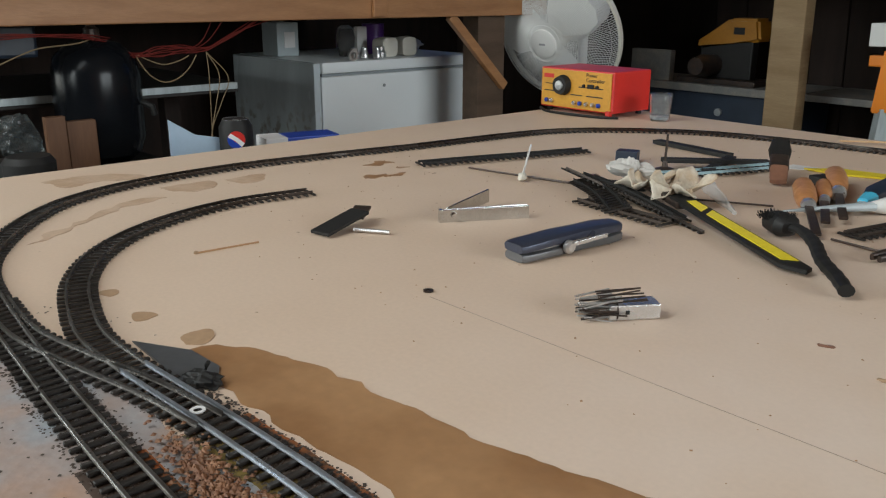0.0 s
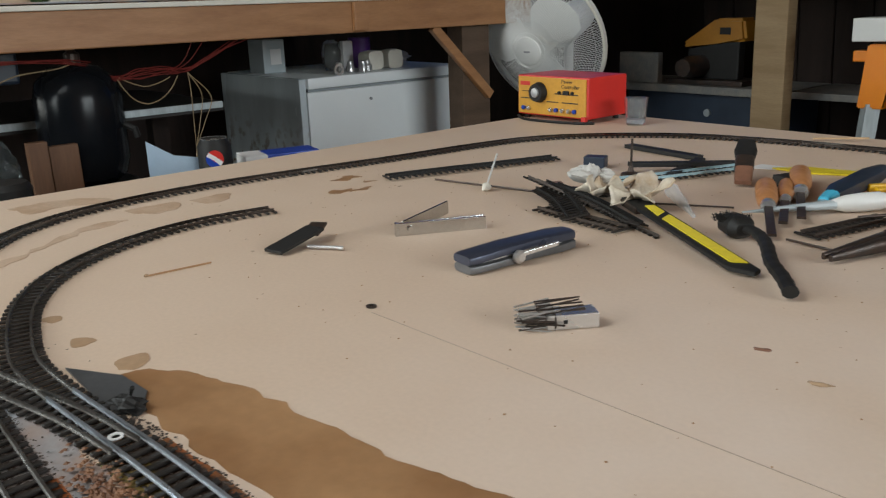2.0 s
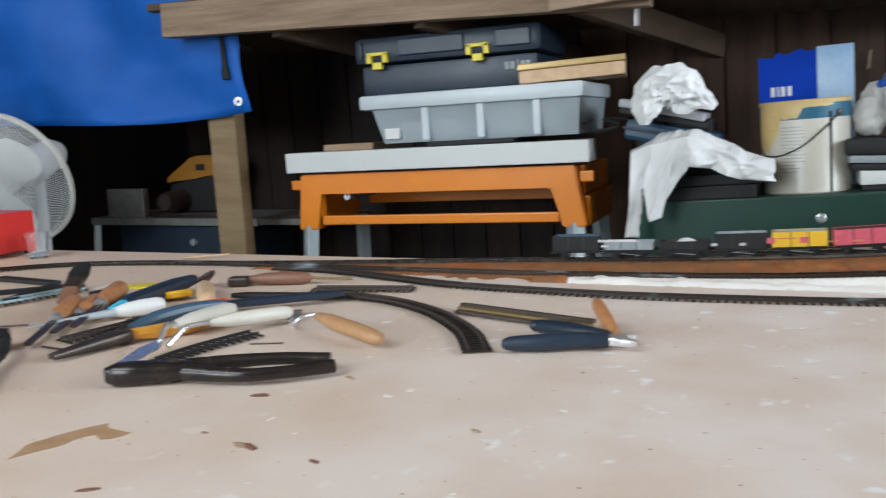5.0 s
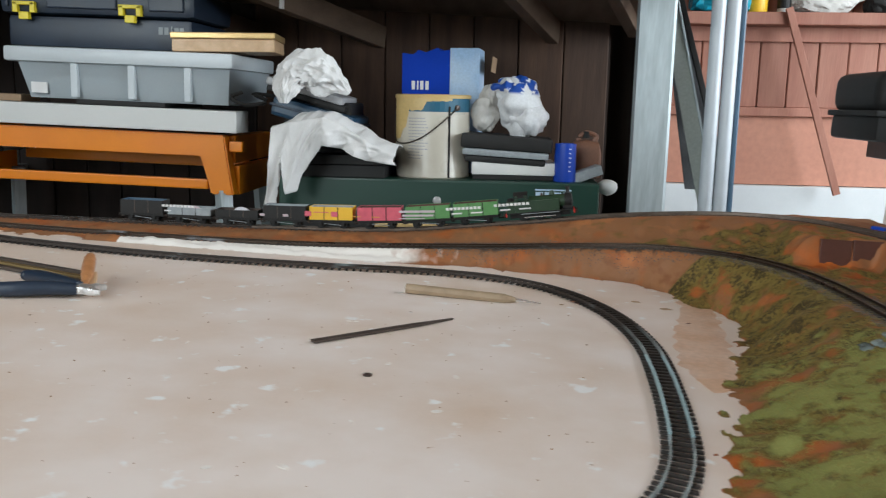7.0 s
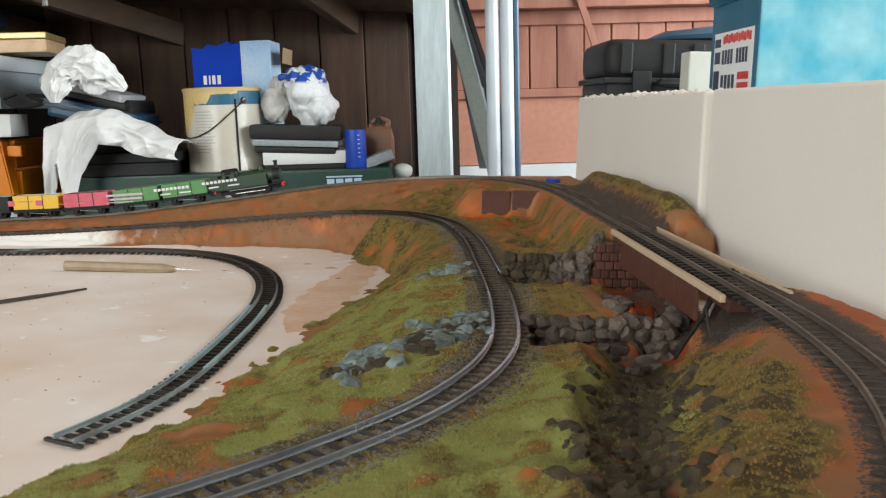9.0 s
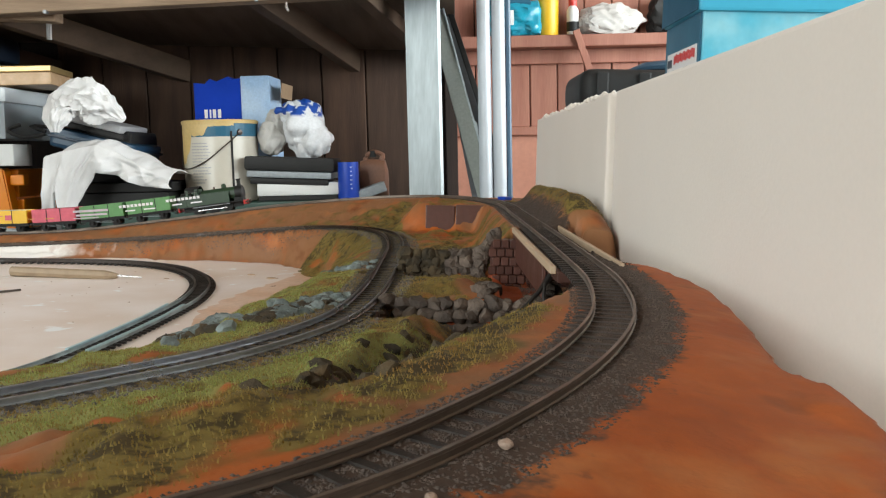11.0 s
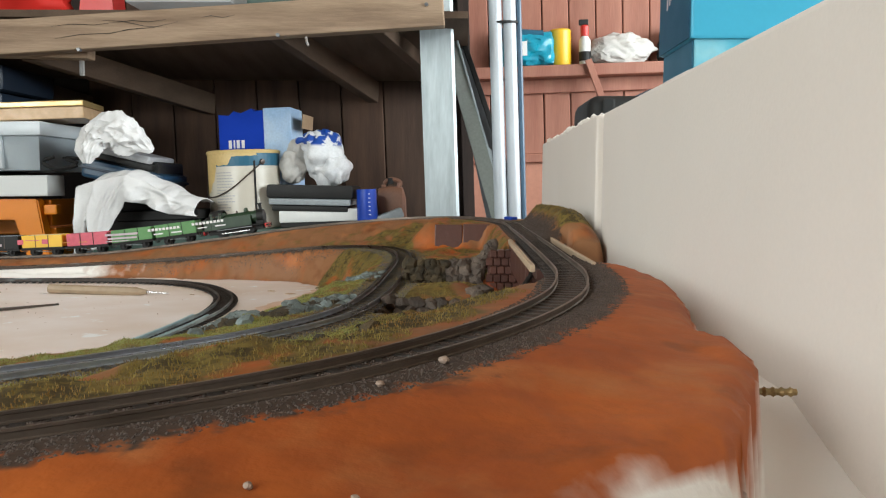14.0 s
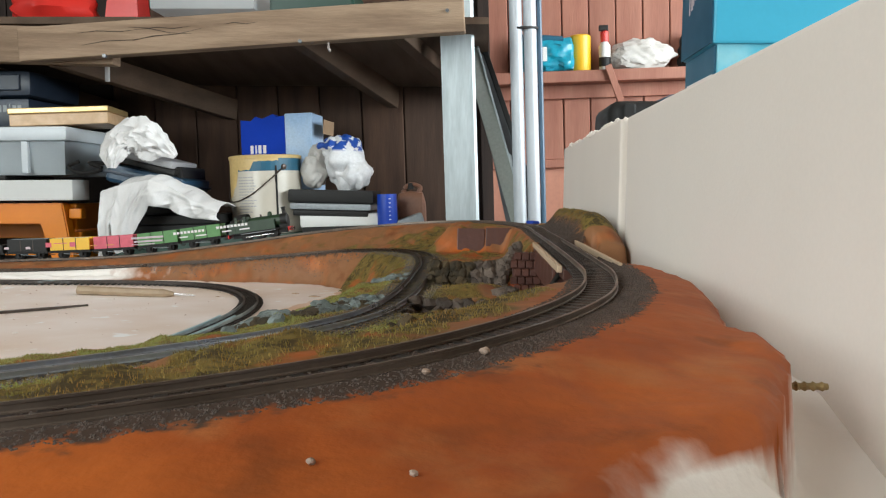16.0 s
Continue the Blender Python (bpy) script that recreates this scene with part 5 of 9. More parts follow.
# ---- things behind the board, right: steel column, pipes, boarded wall ----


def back_boards(name, x0, x1, y, z0, z1, w, mat, m, label):
    t = thing(name, label, "wall", m, kind="structure")
    me = mesh_of("plank", box(0, -0.009, z0, w - 0.0035, 0.009, z1, 0.003, seg=1), mat)
    n = int((x1 - x0) / w)
    for k in range(n):
        p = new("plank", me)
        p.parent, p.matrix_basis = t, Matrix.Translation((x0 + k * w, y + 0.001 * (k % 3), 0))
    part("backing", box(x0, y + 0.012, z0, x1, y + 0.03, z1), DARK_WOOD, t)
    return t


back_boards("boarded_partition", 1.06, 2.95, 3.60, 0.235, 1.5, 0.098, PINK_WOOD, SHED, "red stained tongue and groove wooden boards")
lower = thing("wall_panel", "pink wooden lower wall panel with rails", "wall", SHED, kind="structure")
part("panel", box(1.06, 3.60, -0.032, 2.95, 3.625, 0.205), PINK_PLY, lower)
part("rail", box(1.06, 3.578, 0.205, 2.95, 3.61, 0.235, 0.003), PINK_WOOD, lower)
part("ledge", box(1.06, 3.50, 0.505, 2.95, 3.61, 0.546, 0.004), PINK_WOOD, lower)
part("ledge_rail", box(1.06, 3.572, 0.455, 2.95, 3.592, 0.5045, 0.003), PINK_WOOD, lower)
part("skirting", box(1.06, 3.56, FLOOR_Z + 0.05, 2.95, 3.60, -0.034, 0.003), WHITE_STRIP, lower, "white painted lower board")
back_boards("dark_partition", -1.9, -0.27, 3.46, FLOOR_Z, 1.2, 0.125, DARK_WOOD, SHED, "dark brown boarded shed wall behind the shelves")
# lighter copy of the dark wall boards: light on this stretch put into the colour
LIT_BOARDS = material("lit_wall_boards", (0.066, 0.032, 0.017), 0.8, second=(0.034, 0.016, 0.009), amount=0.9, scale=4, grain=40, stretch=(5, 5, 0.6), rand=0.25, bump=0.4)
back_boards("brown_partition", -0.275, 0.93, 3.46, FLOOR_Z, 1.2, 0.15, LIT_BOARDS, SHED, "brown stained boarded wall behind the cabinet")
solid("pipe_post", box(1.045, 3.44, FLOOR_Z, 1.085, 3.50, 1.5, 0.003), DARK_WOOD, "dark wooden corner post", "post", "structure", SHED)

column = thing("steel_column", "galvanised steel channel column of the shed", "column", SHED)
chan = [(-0.048, 0.0), (0.040, 0.0), (0.048, 0.008), (0.048, 0.055), (0.034, 0.055), (0.034, 0.05), (0.043, 0.05), (0.043, 0.012), (0.038, 0.006), (-0.038, 0.006), (-0.043, 0.012), (-0.043, 0.055), (-0.048, 0.055)]
part("channel", slab([(0.985 + a, 2.875 + b) for a, b in chan], FLOOR_Z, 1.4), GALV, column)
BRACE_STEEL = material("dull_olive_steel", (0.30, 0.32, 0.29), 0.6, metal=0.2, second=(0.36, 0.38, 0.35), scale=12, bump=0.05)
ladder = thing("folded_trestle", "folded steel trestle leaning behind the column", "trestle")
bq = span((0.935, 2.995, 0.775), (1.172, 2.995, -0.020))
part("pale_rail", box(0, -0.004, -0.022, bq[1], 0.004, 0.022, 0.002, m=bq[0]), BRACE_STEEL, ladder, "dull pale steel rail")
part("rail_lip", box(0, -0.012, 0.0222, bq[1], -0.002, 0.027, 0.001, m=bq[0]), GALV, ladder)
bq = span((0.970, 3.045, 0.772), (1.236, 3.045, 0.026))
part("dark_rail", box(0, -0.006, -0.008, bq[1], 0.006, 0.008, 0.002, m=bq[0]), BLACK, ladder, "black edged rail")
web = bmesh.new()
slab([(0.955, 0.770), (0.972, 0.770), (1.238, 0.022), (1.120, 0.022)], -0.004, 0.0, bm=web, m=Matrix.Translation((0, 3.062, 0)) @ Matrix.Rotation(radians(90), 4, "X"))
part("web", web, GUN_GREY, ladder, "dark glossy side web")
for k in range(4):
    x, z = 1.020 + 0.040 * k, 0.515 - 0.118 * k
    part("bracket", slab([(x, z), (x + 0.026, z - 0.020), (x + 0.030, z - 0.050), (x + 0.012, z - 0.034)], 0.0, 0.006, m=Matrix.Translation((0, 3.040, 0)) @ Matrix.Rotation(radians(90), 4, "X"), bevel=0.001), GALV, ladder, "bright bracket")
lath = solid("leaning_lath", box(0, -0.006, -0.012, 0.645, 0.006, 0.012, 0.002, m=span((1.478, 3.49, 0.60), (1.712, 3.49, 0.0))[0]), PINK_WOOD, "thin brown lath leaning against the boarded wall", "lath")
pipes = thing("pipe_bundle", "two pale aluminium conduit pipes tied together", "pipes", SHED)
part("pipe", lathe([(0.019, FLOOR_Z), (0.019, 1.5)], 20, m=pose(1.155, 2.95, 0)), ALU, pipes, smooth=True)
part("pipe", lathe([(0.019, FLOOR_Z), (0.019, 1.5)], 20, m=pose(1.196, 2.955, 0)), ALU, pipes, smooth=True)
part("cable", lathe([(0.008, FLOOR_Z), (0.008, 1.5)], 10, m=pose(1.224, 2.96, 0)), STEEL_BLUE, pipes, "dark blue cable")
part("tie", lathe([(0.043, -0.003), (0.043, 0.003)], 18, m=pose(1.178, 2.952, 0.595) @ Matrix.Diagonal((1, 0.55, 1, 1))), BLACK, pipes, "black cable tie")

SHELF = Matrix.Translation((0, 0, -0.034)) @ SHED
# shelf ledge things on the boarded wall
BAG_TURQUOISE = material("turquoise_film", (0.010, 0.30, 0.42), 0.3, second=(0.008, 0.21, 0.31), amount=0.9, scale=30, bump=0.1)
bag = thing("detergent_bag", "turquoise plastic bag standing on the wooden ledge", "bag", SHELF)
bg = loft([(1.195, 0.03, 0.03, 3.54, 0.615), (1.215, 0.045, 0.056, 3.54, 0.640), (1.26, 0.047, 0.060, 3.54, 0.642), (1.30, 0.045, 0.064, 3.54, 0.646), (1.34, 0.045, 0.060, 3.54, 0.642), (1.375, 0.04, 0.058, 3.54, 0.640), (1.385, 0.03, 0.05, 3.54, 0.632)], seg=32, power=3.0)
bmesh.ops.subdivide_edges(bg, edges=bg.edges[:], cuts=2, use_grid_fill=True)
for v in bg.verts:
    v.co += Vector((0.006, 0.010, 0.010)) * (noise.noise(v.co * 34) + 0.7 * abs(noise.noise(v.co * 70)))
    v.co.z = max(v.co.z, 0.5812)
part("bag", bg, BAG_TURQUOISE, bag, smooth=True)
part("neck", loft([(1.205, 0.012, 0.02, 3.53, 0.70), (1.24, 0.03, 0.022, 3.53, 0.695), (1.35, 0.03, 0.014, 3.53, 0.692)], seg=12), TEAL, bag, "dark folded top")
bars(bag, "label_print", PAPER, [(0, 0.02, 0, 0.05)], (1.27, 3.493, 0.615), (1, 0, 0), (0, 0, 1))
tub = solid("yellow_tub", lathe([(0.036, 0.0), (0.038, 0.005), (0.040, 0.125), (0.036, 0.13)], 24), YELLOW, "yellow tub behind the bag on the ledge", "tub", m=SHELF @ pose(1.415, 3.56, 0.581), smooth=True)
bottle = thing("spray_bottle", "white bottle with red cap on the ledge", "bottle", SHELF @ pose(1.50, 3.535, 0.581))
part("body", lathe([(0.0, 0), (0.020, 0.0), (0.021, 0.004), (0.021, 0.085), (0.012, 0.10), (0.011, 0.105)], 20), WHITE_PLASTIC, bottle, smooth=True)
part("label", lathe([(0.0216, 0.012), (0.0216, 0.045)], 20, close=False), BLACK, bottle)
part("cap", lathe([(0.0145, 0.100), (0.0145, 0.135), (0.009, 0.14)], 16), RED, bottle, "red screw cap")
part("nozzle", box(-0.02, -0.008, 0.14, 0.014, 0.008, 0.160, 0.004), BLACK, bottle)
def knobbly(r, seed, stretch):
    """A lump with rows of small knots, like coarse knitting."""
    bm = blob(r, seed, stretch, 0.25, 1.6, 5)
    for v in bm.verts:
        v.co *= 1 + 0.035 * math.sin(v.co.x * 520) * math.sin(v.co.z * 520 + v.co.y * 200) + 0.10 * noise.noise(v.co * 26)
    return bm


solid("knitted_cloth", knobbly(0.088, 5, (1.30, 0.55, 0.62)), RAG_GREY, "folded white knitted cloth on the ledge", "cloth", m=SHELF @ pose(1.625, 3.545, 0.628), smooth=True)
solid("dark_cloth", blob(0.085, 8, (0.75, 0.5, 0.85), 0.35, 1.6, 4), BLACK, "dark cloth bundle on the ledge", "cloth", m=SHELF @ pose(1.83, 3.545, 0.635), smooth=True)

# bench behind the foam board with case and blue boxes
side_bench = thing("side_bench", "low workbench behind the foam board", "bench")
part("top", box(1.235, 1.25, 0.165, 2.3, 1.86, 0.205, 0.003), DARK_STEEL, side_bench)
part("top", box(1.425, 1.863, 0.165, 2.3, 2.60, 0.205, 0.003), DARK_STEEL, side_bench)
for x in (1.78, 2.2):
    for y in (1.3, 2.50):
        part("leg", box(x, y, FLOOR_Z, x + 0.06, y + 0.06, 0.1645), DARK_STEEL, side_bench)
case = thing("tool_case", "black plastic power tool case lying flat", "tool case", pose(1.310, 2.285, 0.206) @ Matrix.Scale(0.87, 4))
part("base", box(0, 0, 0, 0.40, 0.28, 0.062, 0.014), BLACK, case, smooth=True)
part("lid", box(-0.004, -0.004, 0.065, 0.404, 0.284, 0.160, 0.036, seg=4), BLACK, case, smooth=True)
part("seam_lip", box(-0.008, -0.008, 0.056, 0.408, 0.288, 0.070, 0.004), BLACK, case)
for x in (0.03, 0.13, 0.20, 0.34):
    part("rib", box(x, -0.010, 0.078, x + 0.030, 0.0, 0.150, 0.005), BLACK, case)
part("carry_handle", tube([(0.13, -0.006, 0.06), (0.135, -0.030, 0.055), (0.25, -0.030, 0.055), (0.255, -0.006, 0.06)], 0.009, 8, smooth_step=0.01), BLACK, case, smooth=True)
for x in (0.06, 0.27):
    part("latch", box(x, -0.012, 0.035, x + 0.045, -0.003, 0.085, 0.003), BLACK, case)
solid("blue_cloth", loft([(0, 0.03, 0.004, 0, 0.004), (0.03, 0.06, 0.012, 0, 0.010), (0.12, 0.08, 0.018, 0, 0.016), (0.22, 0.06, 0.020, 0, 0.02), (0.25, 0.02, 0.004, 0, 0.008)], seg=14), STEEL_BLUE, "folded blue cloth on the black case", "cloth", m=pose(1.424, 2.397, 0.3455), smooth=True)
CYAN_MOTTLED = material("mottled_cyan_card", (0.10, 0.50, 0.66), 0.5, second=(0.40, 0.74, 0.80), amount=0.9, scale=11, grain=60, bump=0.02, vary=0.12)
crate = thing("cyan_crate", "large bright cyan box with petrol blue printed end", "crate", pose(1.352, 1.640, 0.2055) @ Matrix.Scale(0.8176, 4))
part("body", box(0.0015, 0, 0, 0.62, 0.20, 0.18, 0.004), CYAN_MOTTLED, crate)
part("lid", box(-0.007, -0.006, 0.176, 0.628, 0.206, 0.42, 0.005), CYAN, crate, "bright cyan deep lid")
CRATE_END = material("printed_petrol_card", (0.010, 0.085, 0.150), 0.5, second=(0.008, 0.065, 0.12), bump=0.01, spec=0.3, vary=0.04)
part("lid_end", box(-0.0095, -0.005, 0.1775, -0.0075, 0.205, 0.418, 0.0005), CRATE_END, crate, "petrol blue lid end")
part("printed_end", box(-0.0015, 0.001, 0.001, 0.001, 0.199, 0.175), TEAL, crate, "petrol blue printed end")
part("label", box(-0.003, 0.012, 0.022, -0.0016, 0.180, 0.128), PAPER, crate, "white printed label")
bars(crate, "lid_print", LOAD_ROSE, [(0.050 + 0.014 * k, 0.007 + 0.004 * (k % 2), 0.075 + 0.006 * k, 0.034 - 0.004 * (k % 3)) for k in range(7)], (-0.0096, 0.20, 0.1775), (0, -1, 0), (0, 0, 1))
bars(crate, "red_print", RED, [(0.044 + 0.011 * k, 0.0085, 0.084 + 0.002 * (k % 2), 0.014) for k in range(11)] + [(0.115, 0.045, 0.004, 0.014), (0.115, 0.045, 0.023, 0.012)], (-0.0031, 0.182, 0.024), (0, -1, 0), (0, 0, 1))
bars(crate, "blue_print", NAVY, [(0.006, 0.026, 0.080, 0.014), (0.008, 0.024, 0.052, 0.020), (0.006, 0.026, 0.006, 0.034)] + [(0.042 + 0.0125 * k, 0.0085, 0.050, 0.024) for k in range(9) if k != 4] + [(0.042 + 0.016 * k, 0.011, 0.008, 0.024) for k in range(4)], (-0.0031, 0.182, 0.024), (0, -1, 0), (0, 0, 1))
solid("small_carton", box(0, 0, 0, 0.045, 0.05, 0.102, 0.003), CREAM, "small pale cardboard box beside the black case", "box", m=pose(1.418, 2.10, 0.206))


def drawn_near(k):
    """The shed's lean, drawn towards the front of the layout by a share."""
    c = Matrix.Translation((0.95, 0.53, 0.17))
    return c @ Matrix.Scale(k, 4) @ c.inverted() @ SHED


CLUTTER, RAGS = Matrix.Translation((-0.01, -0.11, 0.0)) @ SHED, drawn_near(0.905)
# ---- green cabinet with paint tin, trays, rags ----
cab = thing("green_cabinet", "dark green steel tool cabinet full of clutter on top", "cabinet", CLUTTER)
part("body", box(-0.03, 2.99, FLOOR_Z, 0.865, 3.42, 0.020, 0.006), GREEN_BOX, cab)
part("front_panel", box(0.02, 2.984, FLOOR_Z + 0.1, 0.815, 3.0, -0.10, 0.002), BLACK, cab, "black drawer front")
part("lock", lathe([(0.0, 0), (0.012, 0), (0.012, 0.006), (0.008, 0.008), (0.0, 0.008)], 20, m=pose(0.42, 2.989, -0.038, 90)), STEEL, cab, "chrome lock")
bars(cab, "maker_badge", PALE_BLUE, [(0, 0.10, 0.034, 0.004), (0, 0.10, 0.0, 0.003), (0.002, 0.02, 0.008, 0.022), (0.027, 0.02, 0.008, 0.022), (0.052, 0.02, 0.008, 0.022), (0.077, 0.02, 0.008, 0.022)], (0.69, 2.988, -0.036), (1, 0, 0), (0, 0, 1))
part("brass_rail", box(0.22, 2.975, -0.115, 0.75, 2.984, -0.103, 0.002), GOLD, cab)
tin = thing("paint_tin", "large paint tin with dripped ochre paint and grey label", "paint tin", CLUTTER @ pose(0.393, 3.12, 0.0205))
part("body", lathe([(0.0, 0.0), (0.106, 0.0), (0.108, 0.003), (0.106, 0.008), (0.106, 0.20)], 48), TIN_PAINT, tin, smooth=True)
part("upper_band", lathe([(0.1063, 0.185), (0.1063, 0.222)], 48, close=False), TEAL, tin, "dark blue label band")
drip = bmesh.new()
seg = 40
ringz = []
for k in range(seg + 1):
    a = radians(175 + 130 * k / seg)
    low = 0.222 - float(np.interp(k, (0, 12, 17, 19, 26, 28, 40), (0.145, 0.125, 0.085, 0.040, 0.034, 0.010, 0.008))) * (0.9 + 0.3 * noise.noise(Vector((k * 0.5, 1, 0))))
    ringz.append([drip.verts.new((0.1068 * math.cos(a), 0.1068 * math.sin(a), z)) for z in (low, 0.224)])
for a, b in zip(ringz, ringz[1:]):
    drip.faces.new((a[0], b[0], b[1], a[1]))
part("paint_run", drip, TAN_LABEL, tin, "ochre paint run down the tin")
part("rim", lathe([(0.098, 0.222), (0.109, 0.222), (0.110, 0.230), (0.106, 0.233), (0.098, 0.228)], 48, close=False), TAN_LABEL, tin, smooth=True)
part("lid", lathe([(0.0, 0.222), (0.099, 0.222), (0.099, 0.2245), (0.0, 0.2245)], 40), TAN_LABEL, tin)
part("handle", tube([(0.109 * math.cos(radians(a)), 0.110 * math.sin(radians(a)), z) for a, z in ((186, 0.185), (190, 0.130), (200, 0.104), (218, 0.096), (240, 0.100), (264, 0.120), (288, 0.155), (304, 0.180), (314, 0.196))], 0.0019, 6, smooth_step=0.006), DARK_STEEL, tin)
part("handle_boss", lathe([(0.0, 0), (0.009, 0), (0.007, 0.005), (0.0, 0.006)], 14, m=pose(0.107 * math.cos(radians(314)), 0.107 * math.sin(radians(314)), 0.196, 90, 0, 44)), DARK_STEEL, tin)
part("drip_line", box(0.052, -0.0945, 0.002, 0.0575, -0.0905, 0.20, 0.001), BLACK, tin, "dark paint streak")
rb = random.Random(5)
lab = bmesh.new()
for z in [0.165 - 0.0085 * k for k in range(14)]:
    for a0, a1 in ((236, 236 + rb.uniform(18, 34)),):
        for k in range(6):
            a = radians(a0 + (a1 - a0) * k / 6)
            b = radians(a0 + (a1 - a0) * (k + 0.8) / 6)
            q = [(0.1066, a, z), (0.1066, b, z), (0.1066, b, z + 0.003), (0.1066, a, z + 0.003)]
            lab.faces.new([lab.verts.new((r * math.cos(t), r * math.sin(t), h)) for r, t, h in q])
part("label_lines", lab, GREY_INK, tin, "grey lines of small print")
CARTON_SIDE = material("faded_blue_card", (0.36, 0.52, 0.74), 0.7, second=(0.52, 0.64, 0.78), amount=0.9, scale=9, spec=0.2, bump=0.03)
BLUE_MATT = material("matt_blue_print", (0.006, 0.045, 0.42), 0.75, second=(0.006, 0.04, 0.34), spec=0.15, bump=0.02, vary=0.06)
ajax = thing("blue_carton", "blue and white cardboard carton, top torn", "carton", CLUTTER @ pose(0.284, 3.25, 0.0205, 0, 0, -4))
ft = bmesh.new()
slab([(0, 0), (0.145, 0), (0.145, 0.366), (0.118, 0.362), (0.108, 0.372), (0.072, 0.358), (0.05, 0.366), (0.034, 0.352), (0.0, 0.356)], -0.14, 0.0, bm=ft, m=Matrix.Rotation(radians(90), 4, "X"))
part("front", ft, BLUE_MATT, ajax)
part("side", box(0.1455, 0.0, 0, 0.235, 0.14, 0.372, 0.003), CARTON_SIDE, ajax, "pale blue side")
bars(ajax, "letter_shapes", PAPER, [(0.0, 0.010, 0, 0.026), (0.016, 0.005, 0, 0.026), (0.026, 0.010, 0, 0.026), (0.042, 0.010, 0, 0.026)], (0.03, -0.0006, 0.248), (1, 0, 0), (0, 0, 1))
part("torn_flap", box(0.236, 0.0, 0.33, 0.238, 0.13, 0.375, m=pose(0, 0, 0, 0, 6, 0)), CARD, ajax)
white_box = thing("white_device", "flat white plastic box with grey edge", "box", CLUTTER @ pose(0.512, 3.03, 0.0205))
part("body", box(0, 0, 0.014, 0.232, 0.16, 0.050, 0.004), WHITE_PLASTIC, white_box, smooth=True)
part("foot", box(0.004, 0.004, 0, 0.228, 0.15, 0.014, 0.002), BLACK, white_box)
tray = thing("black_tray", "stack of black and silver trays", "tray", CLUTTER @ pose(0.482, 3.02, 0.0715, 0, 3, 0))
part("lower_tray", box(0.01, 0.006, 0.0, 0.235, 0.17, 0.018, 0.006), BLACK, tray, smooth=True)
part("silver_band", box(0.002, 0.0, 0.019, 0.242, 0.17, 0.038, 0.005), WAGON_GREY, tray, smooth=True)
part("upper_tray", box(-0.004, -0.004, 0.039, 0.25, 0.18, 0.078, 0.008), BLACK, tray, smooth=True)


def crumple(name, label, mat, m, radius, seed, stretch, rough=0.45, sub=4, category="rag"):
    bm = bmesh.new()
    bmesh.ops.create_icosphere(bm, subdivisions=sub, radius=1)
    off = Vector((seed * 3.7, seed * 1.9, seed * 5.1))
    for v in bm.verts:
        n1 = noise.noise(v.co * 1.3 + off)
        n2 = abs(noise.noise(v.co * 3.1 + off))
        n3 = abs(noise.noise(v.co * 6.5 + off)) + 0.6 * abs(noise.noise(v.co * 13 + off))
        k = 1 + rough * n1 - 0.45 * rough * n2 - 0.22 * rough * n3
        v.co = Vector((v.co.x * stretch[0], v.co.y * stretch[1], v.co.z * stretch[2])) * (radius * k)
    return solid(name, bm, mat, label, category, m=m, smooth=True)


mug = thing("blue_cup", "royal blue plastic measuring cup", "cup", CLUTTER @ pose(0.772, 3.04, 0.0205))
part("cup", lathe([(0.0, 0.0), (0.030, 0.0), (0.031, 0.003), (0.029, 0.105), (0.0265, 0.105), (0.028, 0.006), (0.0, 0.005)], 28, close=False), BLUE, mug, smooth=True)
bars(mug, "scale_marks", PAPER, [(0, 0.006, 0.02 + 0.012 * k, 0.002) for k in range(6)], (0.008, -0.0305, 0.01), (1, 0, 0), (0, 0, 1))
jug = thing("brown_jug", "brown plastic oil jug with loop handle", "jug", CLUTTER @ pose(0.835, 3.14, 0.0205) @ Matrix.Diagonal((0.80, 0.80, 0.62, 1.0)))
part("body", loft([(-0.055, 0.03, 0.055, 0, 0.06), (-0.045, 0.04, 0.085, 0, 0.088), (0.0, 0.045, 0.092, 0, 0.092), (0.045, 0.04, 0.085, 0, 0.088), (0.055, 0.03, 0.06, 0, 0.065)], seg=16, power=3.5), TERRACOTTA, jug, smooth=True)
part("handle", tube([(0.03, 0, 0.17), (0.035, 0, 0.20), (0.0, 0, 0.215), (-0.025, 0, 0.19), (-0.025, 0, 0.165)], 0.010, 8, smooth_step=0.01), TERRACOTTA, jug, smooth=True)
part("cap", lathe([(0.013, 0.18), (0.013, 0.21), (0.0, 0.212)], 14, m=pose(0.0, 0, 0.01)), BLACK, jug)
solid("grey_profile", box(-0.05, -0.02, 0, 0.05, 0.02, 0.028, 0.003), WAGON_GREY, "short piece of grey channel profile", "metal profile", m=CLUTTER @ pose(0.83, 3.06, 0.026, 0, -18, 15))
solid("round_cap", blob(0.03, 4, (1, 1, 0.8), 0.1, 1.2, 2), WHITE_PLASTIC, "white round plastic cap beside the cabinet", "cap", m=CLUTTER @ pose(0.90, 3.12, 0.0), smooth=True)

SILVER_GREY = material("silver_grey_plastic", (0.40, 0.40, 0.41), 0.4, second=(0.32, 0.32, 0.33), bump=0.03)
pile = thing("equipment_stack", "stack of black video decks and trays", "equipment", CLUTTER @ pose(0.012, 2.985, 0.0205))
part("lower_deck", box(0.0, 0.0, 0.0, 0.262, 0.26, 0.034, 0.003), BLACK, pile)
part("upper_deck", box(0.01, 0.0, 0.0355, 0.275, 0.26, 0.062, 0.003), BLACK, pile)
part("packing", box(-0.03, 0.02, 0.063, 0.16, 0.24, 0.205, 0.01), BLACK, pile)
